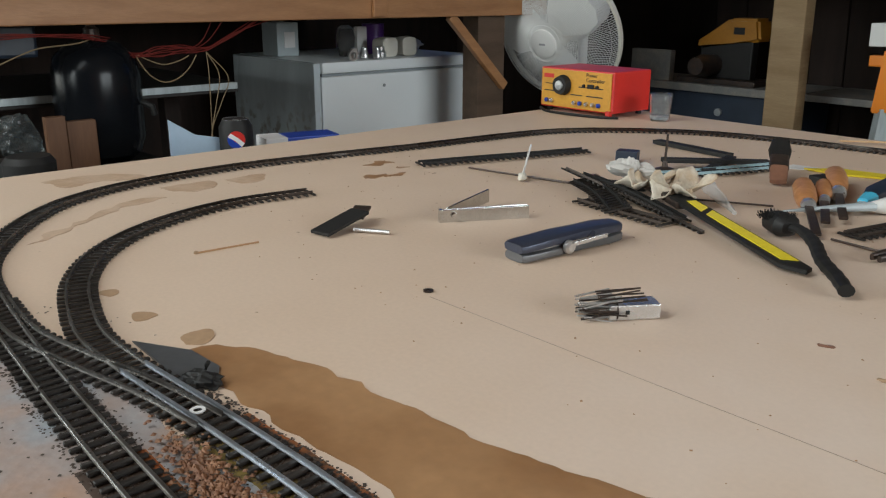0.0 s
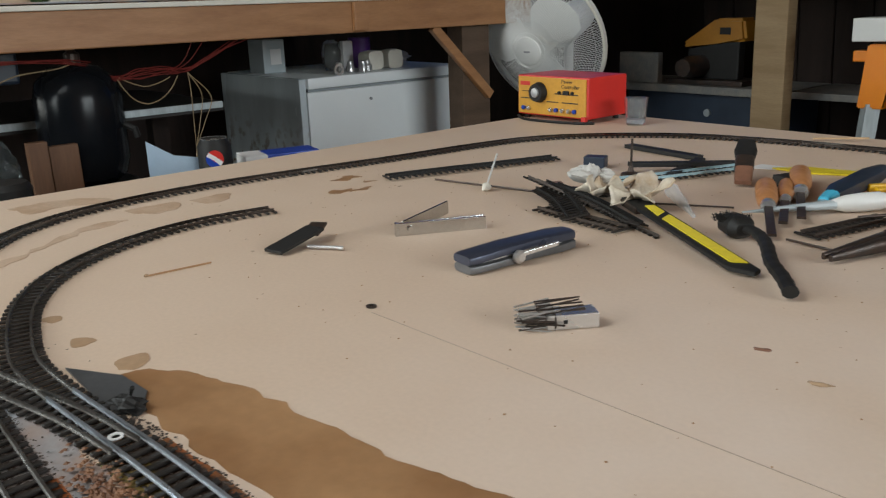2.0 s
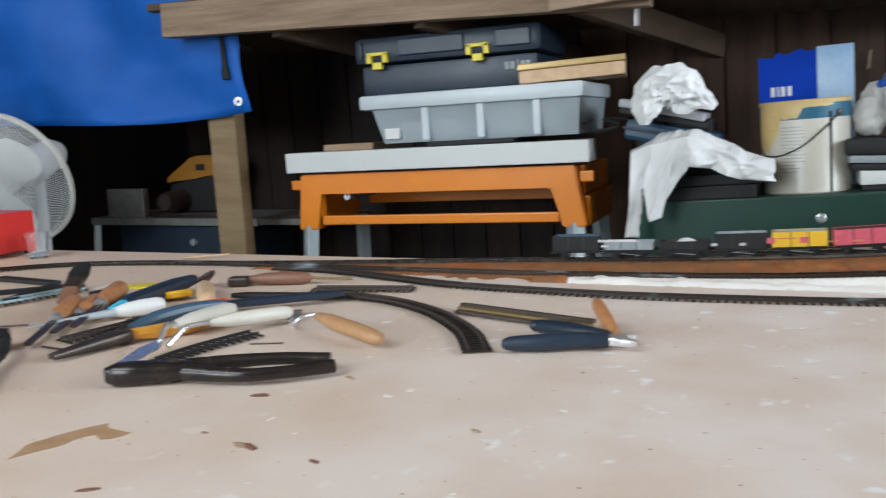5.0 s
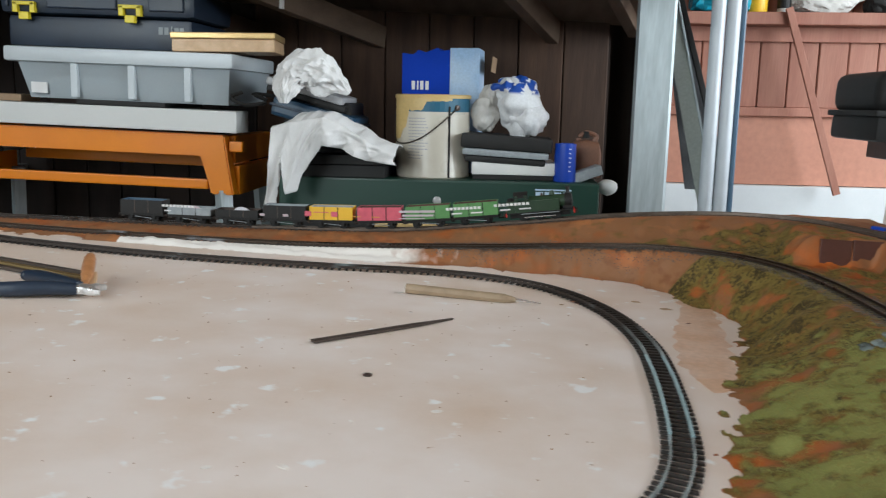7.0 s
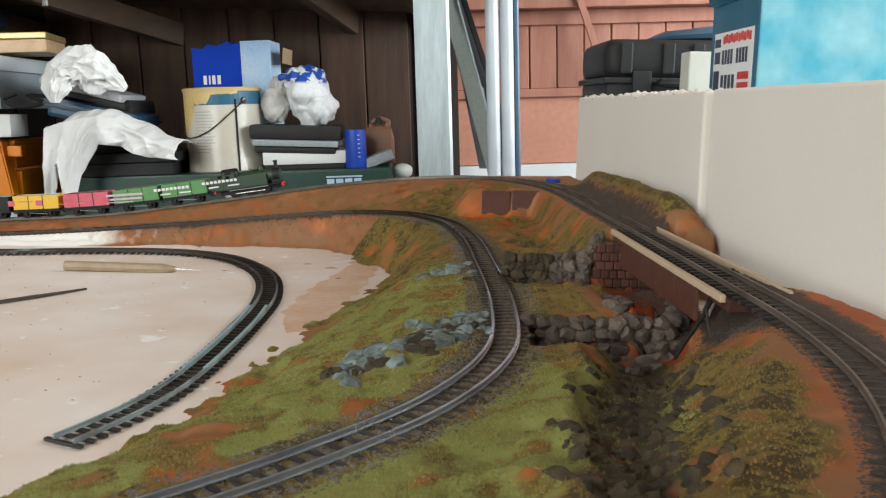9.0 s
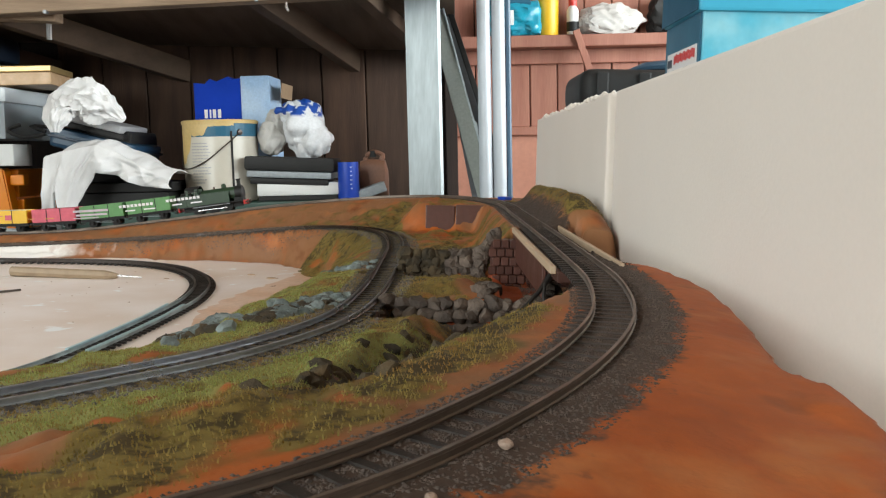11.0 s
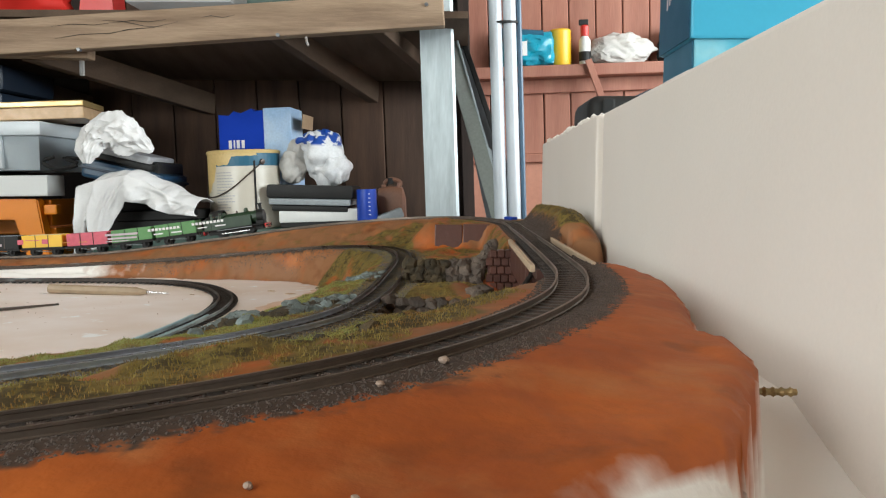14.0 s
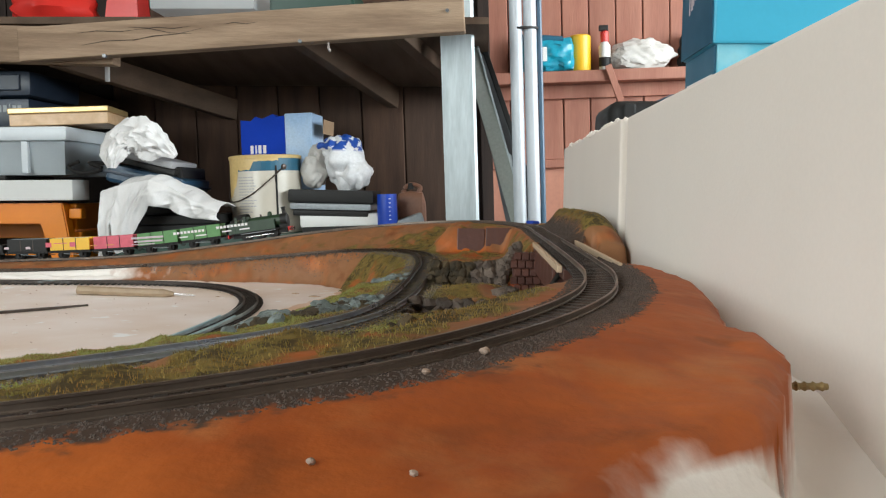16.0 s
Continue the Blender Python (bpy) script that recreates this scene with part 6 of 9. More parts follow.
part("blue_case", box(-0.035, -0.005, 0.092, 0.205, 0.21, 0.146, 0.012, m=pose(-0.05, 0, 0.072, 0, 14, 0)), material("deep_blue_plastic", (0.016, 0.050, 0.092), 0.35, second=(0.012, 0.036, 0.07), bump=0.03), pile, "deep blue plastic case")
part("case_rim", box(-0.040, -0.010, 0.118, 0.210, 0.215, 0.126, 0.003, m=pose(-0.05, 0, 0.072, 0, 14, 0)), NAVY, pile)
part("silver_tray", box(-0.06, -0.012, 0.166, 0.160, 0.20, 0.188, 0.006, m=pose(-0.055, 0, 0.078, 0, 15, 0)), SILVER_GREY, pile, "silver grey tray")
# black block that stands for the shadow beneath the silver tray
part("tray_shadow_gap", box(-0.055, -0.006, 0.150, 0.170, 0.195, 0.1655, 0.003, m=pose(-0.055, 0, 0.078, 0, 15, 0)), BLACK, pile, "black lower tray")


def hung_cloth(name, label, mat, m, x0, x1, top, hang, depth, seed):
    """A rag laid over a stack: flat on its top, falling over the front edge by hang(t)."""
    bm = bmesh.new()
    rows_, n, r = [], 110, 54
    for i in range(n + 1):
        t = i / n
        row = []
        for j in range(r + 1):
            s_ = j / r
            zt = top(t)
            fall = max(0.0, (s_ - 0.3) / 0.7)
            fold = (0.25 + 0.75 * fall) * 0.014 * math.sin(t * 24 + seed + 1.6 * s_) + 0.018 * noise.noise(Vector((t * 5, s_ * 2.2, seed))) - (0.4 + 0.6 * fall) * 0.022 * abs(noise.noise(Vector((t * 8 + s_ * 1.5, s_ * 2.6 - t * 2, seed + 4)))) - 0.008 * abs(noise.noise(Vector((t * 15 + s_ * 5, s_ * 4, seed + 7)))) + 0.006
            if s_ < 0.4:
                k = s_ / 0.4
                p = Vector((x0 + (x1 - x0) * t, depth * (1 - k), zt + 0.9 * fold * (1 - 0.2 * k) + 0.012 * math.sin(3.14 * k)))
            else:
                k = (s_ - 0.4) / 0.6
                p = Vector((x0 + (x1 - x0) * t + 0.010 * math.sin(k * 4 + t * 9) * k - 0.02 * k * (1 - t), -0.012 - 0.010 * math.sin(3.14 * k) - fold * min(1, k * 3), zt - hang(t) * k))
            row.append(bm.verts.new(p))
        rows_.append(row)
    for a, b in zip(rows_, rows_[1:]):
        for j in range(r):
            bm.faces.new((a[j], a[j + 1], b[j + 1], b[j]))
    ob = solid(name, bm, mat, label, "rag", m=m, smooth=True)
    so = ob.modifiers.new("thickness", "SOLIDIFY")
    so.thickness = 0.003
    return ob


hung_cloth("draped_rag", "grey-white cotton rag hanging over the stack", RAG, RAGS @ pose(-0.010, 3.02, 0.020), -0.120, 0.250,
           lambda t: float(np.interp(t, (0, 0.08, 0.3, 0.42, 0.6, 0.8, 1), (0.140, 0.152, 0.166, 0.172, 0.146, 0.098, 0.072))),
           lambda t: float(np.interp(t, (0, 0.10, 0.12, 0.155, 0.175, 0.245, 0.27, 0.35, 0.42, 0.6, 1), (0.240, 0.255, 0.125, 0.118, 0.215, 0.210, 0.165, 0.115, 0.082, 0.068, 0.034))), 0.17, 2.0)


def bunch(name, label, mat, m, lumps, seed, category="rag"):
    """Cloth gathered into a heap: soft lumps run together, with long rounded folds."""
    bm = bmesh.new()
    for k, (cx, cy, cz, rx, ry, rz) in enumerate(lumps):
        own = bmesh.new()
        bmesh.ops.create_icosphere(own, subdivisions=5, radius=1)
        off = Vector((seed * 2.3 + k * 1.7, seed * 1.1, k * 3.3))
        for v in own.verts:
            q = v.co
            warp = 1.6 * noise.noise(q * 1.4 + off)
            fold = math.sin(3.4 * (q.x * 0.8 + q.z * 0.5 * (-1) ** k) + 2.2 * warp + seed)
            kf = 1 + 0.26 * noise.noise(q * 1.5 + off) + 0.085 * fold + 0.035 * math.sin(7 * q.y + 5 * q.x + 4 * warp) + 0.05 * noise.noise(q * 3.5 + off)
            v.co = Vector((cx + q.x * rx * kf, cy + q.y * ry * kf, cz + q.z * rz * kf))
        merge(own, bm)
    return solid(name, bm, mat, label, category, m=m, smooth=True)


def rolled_cloth(name, label, mat, m, spine, seed, category="rag"):
    """A cloth thrown down in a long loose roll: (x, y, z, radius) along it, creased lengthwise and across."""
    bm = bmesh.new()
    pts = smooth_line([q[:3] for q in spine], 0.0035)
    n, seg_ = len(pts), 72
    rings = []
    for i, q in enumerate(pts):
        t = i / (n - 1)
        r = float(np.interp(t, np.linspace(0, 1, len(spine)), [q_[3] for q_ in spine]))
        d = (pts[min(i + 1, n - 1)] - pts[max(i - 1, 0)]).normalized()
        side = d.cross(Vector((0, 1, 0))).normalized()
        ring = []
        for j in range(seg_):
            a = 2 * math.pi * j / seg_
            c = Vector((math.cos(a), math.sin(a), t * 4.2))
            crease = abs(noise.noise(c * 1.5 + Vector((seed, 0, 0)))) * 0.60 + abs(noise.noise(Vector((c.x * 2.6, c.y * 2.6, t * 8 + 3 + seed)))) * 0.42 + abs(noise.noise(Vector((c.x * 4.5, c.y * 4.5, t * 13 + seed)))) * 0.16
            lump = noise.noise(Vector((c.x * 0.9, c.y * 0.9, t * 3.1 + 9 + seed)))
            rr = r * (1.12 + 0.42 * lump - crease)
            ring.append(bm.verts.new(q + side * (math.cos(a) * rr) + Vector((0, 1, 0)) * (math.sin(a) * rr * 0.9)))
        rings.append(ring)
    for a, b in zip(rings, rings[1:]):
        for j in range(seg_):
            bm.faces.new((a[j], a[(j + 1) % seg_], b[(j + 1) % seg_], b[j]))
    bm.faces.new(rings[0][::-1])
    bm.faces.new(rings[-1])
    return solid(name, bm, mat, label, category, m=m, smooth=True)


rolled_cloth("white_rag", "bunched white cotton rag on the trays", RAG, RAGS @ pose(0.034, 3.06, 0.018),
             [(-0.124, -0.055, 0.212, 0.014), (-0.122, -0.055, 0.240, 0.034), (-0.112, -0.04, 0.278, 0.036), (-0.088, 0.0, 0.312, 0.058), (-0.040, 0.0, 0.308, 0.072), (-0.005, 0.0, 0.292, 0.068), (0.026, 0.0, 0.274, 0.054), (0.050, 0.0, 0.254, 0.032), (0.062, 0.0, 0.244, 0.010)], 3.0)
bunch("white_rag_bag", "white plastic bag with blue print, knotted and full", BAG_PRINTED, CLUTTER @ pose(0.640, 3.12, 0.0),
      [(0.0, 0.0, 0.225, 0.070, 0.06, 0.085), (0.03, -0.015, 0.185, 0.055, 0.05, 0.045), (-0.03, 0.0, 0.270, 0.045, 0.045, 0.035)], 8, "plastic bag")
bunch("white_rag_bag", "limp white plastic bag end", RAG_GREY, CLUTTER @ pose(0.545, 3.12, 0.0), [(0.0, 0.0, 0.205, 0.040, 0.04, 0.055), (0.01, 0.0, 0.250, 0.022, 0.03, 0.035)], 5, "plastic bag")
solid("black_cable", tube([(-0.13, 3.0, 0.25), (-0.16, 2.99, 0.235), (-0.12, 2.99, 0.215), (-0.06, 3.0, 0.225), (-0.10, 3.0, 0.245), (-0.04, 3.02, 0.24)], 0.006, 6, smooth_step=0.01), BLACK, "looped black cable hanging between the stacks", "cable", m=CLUTTER)

# ---- mezzanine beams ----
mez = thing("mezzanine", "timber storage deck with heavy front beams", "shelf", kind="structure")
bl = span((-1.42, 2.80, 0.565), (0.02, 2.80, 0.535))
part("front_beam", box(0, -0.05, -0.05, bl[1], 0.0, 0.05, 0.004, m=bl[0]), OLD_BEAM, mez)
br = span((-0.22, 2.748, 0.530), (0.985, 2.748, 0.612))
part("front_beam", box(0, -0.05, -0.045, br[1], 0.0, 0.045, 0.004, m=br[0]), OLD_BEAM, mez)
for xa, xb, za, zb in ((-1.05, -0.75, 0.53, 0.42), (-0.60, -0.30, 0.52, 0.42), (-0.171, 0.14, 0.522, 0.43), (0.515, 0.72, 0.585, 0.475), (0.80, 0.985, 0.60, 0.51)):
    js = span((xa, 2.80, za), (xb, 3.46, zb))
    part("joist", box(0, -0.02, -0.036, js[1], 0.02, 0.036, 0.003, m=js[0]), SHADED_WOOD, mez)
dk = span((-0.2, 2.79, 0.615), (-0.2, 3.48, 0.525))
part("deck", box(0, -1.25, -0.012, dk[1], 1.3, 0.008, m=dk[0]), SHADED_WOOD, mez)
rk = random.Random(14)
for k in range(6):
    x0 = rk.uniform(-0.15, 0.75)
    cr = span((x0, 2.6975, 0.533 + 0.068 * (x0 + 0.22) + rk.uniform(-0.032, 0.036)), (x0 + rk.uniform(0.06, 0.24), 2.6975, 0.533 + 0.068 * (x0 + 0.4) + rk.uniform(-0.012, 0.016)))
    part("crack", tube([(0, 0, 0), (cr[1] * 0.3, 0, 0.003), (cr[1] * 0.65, 0, -0.003), (cr[1], 0, 0.001)], [0.0004, 0.0010, 0.0008, 0.0003], 5, m=cr[0]), SLEEPER, mez)
for x, z in ((0.94, 0.62), (0.55, 0.54), (0.02, 0.50)):
    part("bolt", tube([(x, 2.692, z), (x, 2.705, z)], 0.005, 8), GUN_GREY, mez)
part("hook", tube([(0.625, 2.695, 0.535), (0.627, 2.69, 0.52), (0.632, 2.69, 0.512)], 0.0035, 6), STEEL, mez)
part("hanging_bolt", tube([(-0.02, 2.80, 0.50), (-0.02, 2.80, 0.445)], 0.007, 8), STEEL, mez)
storage = thing("clear_tub", "shallow clear plastic tub on the deck", "tub", pose(0.10, 2.80, 0.625))
part("tub", box(0, 0, 0.02, 0.30, 0.25, 0.16, 0.012), FROSTED, storage, smooth=True)
solid("red_machine", blob(0.11, 7, (1.2, 0.6, 0.6), 0.35, 1.6, 3), RED, "red painted tool housing on the deck", "tool", m=pose(-0.22, 2.90, 0.66), smooth=True)
solid("red_bin", lathe([(0.0, 0), (0.07, 0.0), (0.055, 0.13), (0.0, 0.13)], 4), RED, "red plastic bin on the deck", "bin", m=pose(0.0, 2.90, 0.615, 0, 0, 45))
solid("green_case", box(0, 0, 0, 0.24, 0.2, 0.08, 0.01), GREEN_BOX, "green plastic case on the deck", "case", m=pose(0.44, 2.80, 0.626))
BEECH = material("beech_handle", (0.46, 0.26, 0.125), 0.45, second=(0.38, 0.20, 0.09), amount=0.8, scale=40, bump=0.05)

# ---- power controller and cup at the back of the board ----
ctl = thing("power_controller", "red model train power controller with yellow front panel", "power controller", pose(-1.27, 1.787, 0.0))
part("case", box(0, 0.003, 0.008, 0.182, 0.118, 0.086, 0.003), RED, ctl)
part("front_panel", box(0.004, 0.0, 0.011, 0.178, 0.0028, 0.083, 0.001), YELLOW_PANEL, ctl, "yellow printed front panel")
part("knob", lathe([(0, 0), (0.019, 0), (0.020, 0.002), (0.017, 0.014), (0, 0.014)], 28, m=pose(0.062, 0.0, 0.054, 90)), BLACK, ctl, "round black knob", smooth=True)
part("knob_cap", lathe([(0, 0.0141), (0.0095, 0.0141), (0.0088, 0.0165), (0, 0.017)], 24, m=pose(0.062, 0.0, 0.054, 90)), STEEL, ctl, "bright knob cap")
for k, x in enumerate((0.020, 0.033, 0.092, 0.106, 0.122, 0.138, 0.152)):
    part("terminal", lathe([(0, 0), (0.0042, 0), (0.0042, 0.005), (0.002, 0.007), (0, 0.007)], 12, m=pose(x, 0.0, 0.022, 90)), STEEL if k % 3 else BLUE, ctl)
for x in (0.113, 0.146):
    part("indicator", lathe([(0, 0), (0.0035, 0), (0.003, 0.003), (0, 0.003)], 12, m=pose(x, 0.0, 0.056, 90)), BLACK, ctl)
part("switch", box(0.124, -0.004, 0.052, 0.138, 0.0, 0.060, 0.001), BLACK, ctl)
for bar in [(0.080, 0.030, 0.028, 0.002), (0.12, 0.04, 0.028, 0.002), (0.012, 0.03, 0.032, 0.002), (0.10, 0.06, 0.044, 0.002), (0.014, 0.02, 0.046, 0.0015)]:
    bars(ctl, "panel_print", BLACK_INK, [bar], (0, -0.0001, 0.008), (1, 0, 0), (0, 0, 1), 0.0003)
bars(ctl, "maker_mark", RED, [(0.010, 0.026, 0.058, 0.008)], (0, -0.0001, 0.008), (1, 0, 0), (0, 0, 1), 0.0003)
for row, word in enumerate(("Power", "Controller")):
    cu = bpy.data.curves.new("panel_word", "FONT")
    cu.body, cu.size, cu.extrude = word, 0.0105, 0.0002
    tmp = bpy.data.objects.new("tmp_word", cu)
    scene.collection.objects.link(tmp)
    bpy.context.view_layer.update()
    me = bpy.data.meshes.new_from_object(tmp.evaluated_get(bpy.context.evaluated_depsgraph_get()))
    bpy.data.objects.remove(tmp)
    me.materials.clear()
    me.materials.append(BLACK_INK)
    wd = new("panel_word", me)
    wd.parent = ctl
    wd.matrix_basis = pose(0.118, -0.0004, 0.0735 - 0.0095 * row, 90)
for x in (0.015, 0.167):
    for y in (0.015, 0.105):
        part("foot", lathe([(0.006, 0), (0.006, 0.008)], 12, m=pose(x, y, 0)), BLACK, ctl)
part("front_foot", box(0.172, -0.006, 0.0, 0.182, 0.003, 0.014, 0.001), RED, ctl)
solid("black_lead", tube([(-1.27, 1.79, 0.004), (-1.23, 1.765, 0.003), (-1.17, 1.762, 0.003), (-1.10, 1.775, 0.003), (-1.07, 1.80, 0.003)], 0.0028, 6, smooth_step=0.01), BLACK, "black lead lying before the controller", "cable")
cup = thing("plastic_cup", "small clear plastic cup", "cup", pose(-1.02, 1.845, 0.0))
part("cup", lathe([(0.0, 0.0), (0.0165, 0.0), (0.0175, 0.002), (0.0215, 0.048), (0.0228, 0.049), (0.0208, 0.049), (0.0165, 0.003), (0.0, 0.002)], 28, close=False), CLEAR, cup, smooth=True)
part("residue", lathe([(0.0, 0.0022), (0.0163, 0.0030), (0.0168, 0.010), (0.0, 0.010)], 24), WAGON_GREY, cup)

# ---- loose things on the board ----
track("spare_track", [(-0.975, 1.231, 0.0075), (-0.95, 1.315, 0.0075), (-0.92, 1.405, 0.0075), (-0.894, 1.489, 0.0075)], "spare length of black track base on the board", rail_mat=BLACK, category="model track")
track("spare_curve", [(0.025, 1.398, 0.0065), (-0.014, 1.471, 0.0065), (-0.077, 1.543, 0.0065), (-0.151, 1.592, 0.0065), (-0.227, 1.616, 0.0065), (-0.29, 1.632, 0.0065)], "dark curved spare track lying loose", rail_mat=RAIL_DULL)
track("spare_straight", [(-0.30, 1.648, 0.0065), (-0.23, 1.660, 0.0065), (-0.155, 1.672, 0.0065)], "short dark spare track", rail_mat=RAIL_DULL)
track("spare_piece", [(-0.268, 1.290, 0.0065), (-0.262, 1.335, 0.0065), (-0.25, 1.375, 0.0065), (-0.236, 1.414, 0.0065)], "short curved piece of black track", rail_mat=BLACK)
track("spare_piece", [(-0.436, 1.333, 0.0065), (-0.422, 1.39, 0.0065), (-0.410, 1.443, 0.0065)], "rusty scrap of track base", rail_mat=RAIL_DULL)
track("pile_track", [(0.0, 0, 0), (0.08, 0.012, 0), (0.16, 0.018, 0), (0.235, 0.015, 0)], "dark track length leaning on the scrap pile", rail_mat=RAIL_DULL, m=Matrix.Translation((-0.765, 1.298, 0.022)) @ Matrix.Rotation(radians(-16), 4, "Z") @ Matrix.Rotation(radians(4), 4, "Y") @ Matrix.Rotation(radians(-24), 4, "X"))
track("pile_track", [(0, 0, 0), (0.07, 0.0, 0), (0.13, 0.004, 0)], "loose track scrap under the pile", rail_mat=RAIL_DULL, m=pose(-0.70, 1.245, 0.0068, 0, 0, -8))
track("pile_track", [(0, 0, 0), (0.10, 0.0, 0), (0.19, 0.002, 0)], "short black track by the scrap pile", rail_mat=RAIL_BLUE, m=pose(-0.72, 1.405, 0.0085, 4, 0, 68))

for k, (x, y, z, a, tilt_, n_) in enumerate(((-0.752, 1.318, 0.016, -22, -16, 0.20), (-0.752, 1.300, 0.014, -33, 12, 0.14))):
    track("pile_track", [(0, 0, 0), (n_ / 2, 0.004, 0), (n_, 0.0, -0.004)], "black track scrap in the heap", rail_mat=BLACK, m=pose(x, y, z, tilt_, 0, a), pitch=0.0075)


def tool(name, p, q, label, category, lift=0.0):
    m, n = span(p, q)
    m = Matrix.Translation((0, 0, lift)) @ m
    return thing(name, label, category, m), n


def handle_shape(x0, x1, r, z=0.0, ends=0.55, waist=1.0, seg=14, flat=1.0):
    n = x1 - x0
    return loft([(x0, r * ends * 0.7, r * ends * 0.7 * flat, 0, z), (x0 + 0.04 * n, r * ends, r * ends * flat, 0, z), (x0 + 0.25 * n, r * 0.92 * waist, r * 0.92 * waist * flat, 0, z), (x0 + 0.55 * n, r, r * flat, 0, z),
                 (x0 + 0.85 * n, r * 0.95, r * 0.95 * flat, 0, z), (x0 + 0.96 * n, r * 0.75, r * 0.75 * flat, 0, z), (x1, r * 0.35, r * 0.35 * flat, 0, z)], seg=seg, power=2.0)


# folding knife
t, n = tool("folding_knife", (-0.599, 1.030, 0.0), (-0.588, 1.152, 0.0), "navy and steel folding knife, closed", "knife")
sc = [(0.0, 0.012, 0.004), (0.006, 0.0145, 0.0045), (0.05, 0.0145, 0.0045), (0.075, 0.013, 0.0045), (0.11, 0.0145, 0.005), (0.128, 0.011, 0.005), (n, 0.006, 0.003)]
part("lower_scale", loft([(x, w, h, 0, 0.0045) for x, w, h in sc], seg=14, power=4), GUN_GREY, t, smooth=True)
part("upper_scale", loft([(x, w, h, 0.001, 0.0125 + 0.0026 * math.sin(x * 22)) for x, w, h in sc], seg=14, power=4), KNIFE_BLUE, t, "dark blue upper scale", smooth=True)
part("blade", box(0.015, -0.010, 0.0088, n - 0.012, 0.010, 0.0112, 0.0004), STEEL, t)
part("lock_knob", lathe([(0, 0), (0.0062, 0), (0.0062, 0.004), (0.004, 0.006), (0, 0.006)], 16, m=pose(0.052, -0.0145, 0.0085, 90)), STEEL, t)
part("lever", box(0.050, -0.0175, 0.006, 0.098, -0.0145, 0.010, 0.0008, m=pose(0, 0, 0, 0, -3, -2)), STEEL, t)
# nail clippers standing on edge
CLIP_STEEL = material("plated_steel", (0.62, 0.62, 0.61), 0.20, metal=1.0, second=(0.42, 0.42, 0.41), grain=300, bump=0.03)
t, n = tool("nail_clippers", (-0.737, 1.066, 0.0), (-0.694, 1.149, 0.0), "large steel nail clippers, lever swung open", "nail clippers")
for s in (0.0, 0.0035):
    part("arm", box(0.0, s, 0.0, n, s + 0.002, 0.0135, 0.0005, m=pose(0, 0, 0, 0, 0, (s - 0.0017) * 600)), CLIP_STEEL, t)
part("jaw", box(-0.0035, -0.0005, 0.0, 0.0, 0.006, 0.014, 0.0005), CLIP_STEEL, t)
part("lever", box(0.0, -0.0013, -0.003, 0.082, 0.0013, 0.0115, 0.0005, m=pose(0.006, 0.006, 0.003, 0, -3, 42)), CLIP_STEEL, t)
part("pivot", lathe([(0.0032, 0), (0.0032, 0.016), (0.002, 0.017)], 12, m=pose(0.012, -0.004, 0.007, -90)), CLIP_STEEL, t)
# bundle of pins
t, n = tool("pin_bundle", (-0.475, 0.967, 0.0), (-0.440, 1.019, 0.0), "bundle of steel pins in a bright sleeve", "pins")
part("sleeve", box(0.024, -0.009, 0.0005, n, 0.009, 0.012, 0.001), STEEL, t)
part("slot", box(0.036, -0.0094, 0.005, 0.039, -0.009, 0.008), BLACK, t)
rp = random.Random(4)
for k in range(46):
    y, z = rp.uniform(-0.011, 0.011), rp.uniform(0.001, 0.014)
    a, b = rp.uniform(-12, 12), rp.uniform(-10, 10)
    pn = part("pin", tube([(0, 0, 0), (rp.uniform(0.020, 0.028), 0, 0)], 0.0008, 5), STEEL if k % 4 else DARK_STEEL, t)
    pn.matrix_basis = pose(rp.uniform(0.002, 0.010), y, z, 0, b, a)
for k in range(7):
    pn = part("pin", tube([(0, 0, 0), (0.034, 0, 0)], 0.0007, 5), DARK_STEEL, t)
    pn.matrix_basis = pose(0.018, -0.009 + 0.003 * k, 0.0135 + 0.0006 * k, 0, -4, rp.uniform(-12, 12))
part("wire_wrap", tube([(0.030, 0.0105 * math.cos(a), 0.0065 + 0.0085 * math.sin(a)) for a in [k * 0.6 for k in range(24)]], 0.0007, 5), DARK_STEEL, t)
# rubber scraps and screw
t = thing("rubber_scrap", "bent dark rubber scraps leaning together", "scrap", pose(-0.775, 0.94, 0.0, 0, 0, 104))
part("strip", box(0, -0.012, 0.0, 0.062, 0.012, 0.0035, 0.0008, m=pose(0.0, 0, 0.002, 0, -9, 0)), BLACK, t)
part("strip", box(0, -0.009, 0.0, 0.030, 0.009, 0.003, 0.0008, m=pose(0.048, -0.004, 0.008, 0, -9, 24)), DARK_STEEL, t)
t, n = tool("wood_screw", (-0.768, 0.975, 0.003), (-0.735, 0.997, 0.003), "bright zinc wood screw", "screw")
part("shank", tube([(0.001 * k, 0, 0) for k in range(int(n * 1000))], [0.0016 + 0.0007 * (k % 2) for k in range(int(n * 1000))], 8), STEEL, t)
t, n = tool("matchstick", (-0.801, 0.824, 0.0014), (-0.796, 0.885, 0.0014), "thin wooden stick lying on the board", "stick")
part("stick", box(0, -0.0006, -0.0011, n, 0.0006, 0.0003), BEECH, t)
part("tip", blob(0.0018, 2, (1.4, 1, 1), 0.2, 1, 1), CARD, t)
for k, (x, y, r) in enumerate(((-0.588, 0.922, 0.0042), (0.497, 1.265, 0.004))):
    solid("washer", lathe([(r * 0.45, 0), (r, 0), (r, 0.0012), (r * 0.45, 0.0012), (r * 0.45, 0)], 18, close=False), DARK_STEEL, "small dark steel washer on the board", "washer", m=pose(x, y, 0.0004), group="washers")
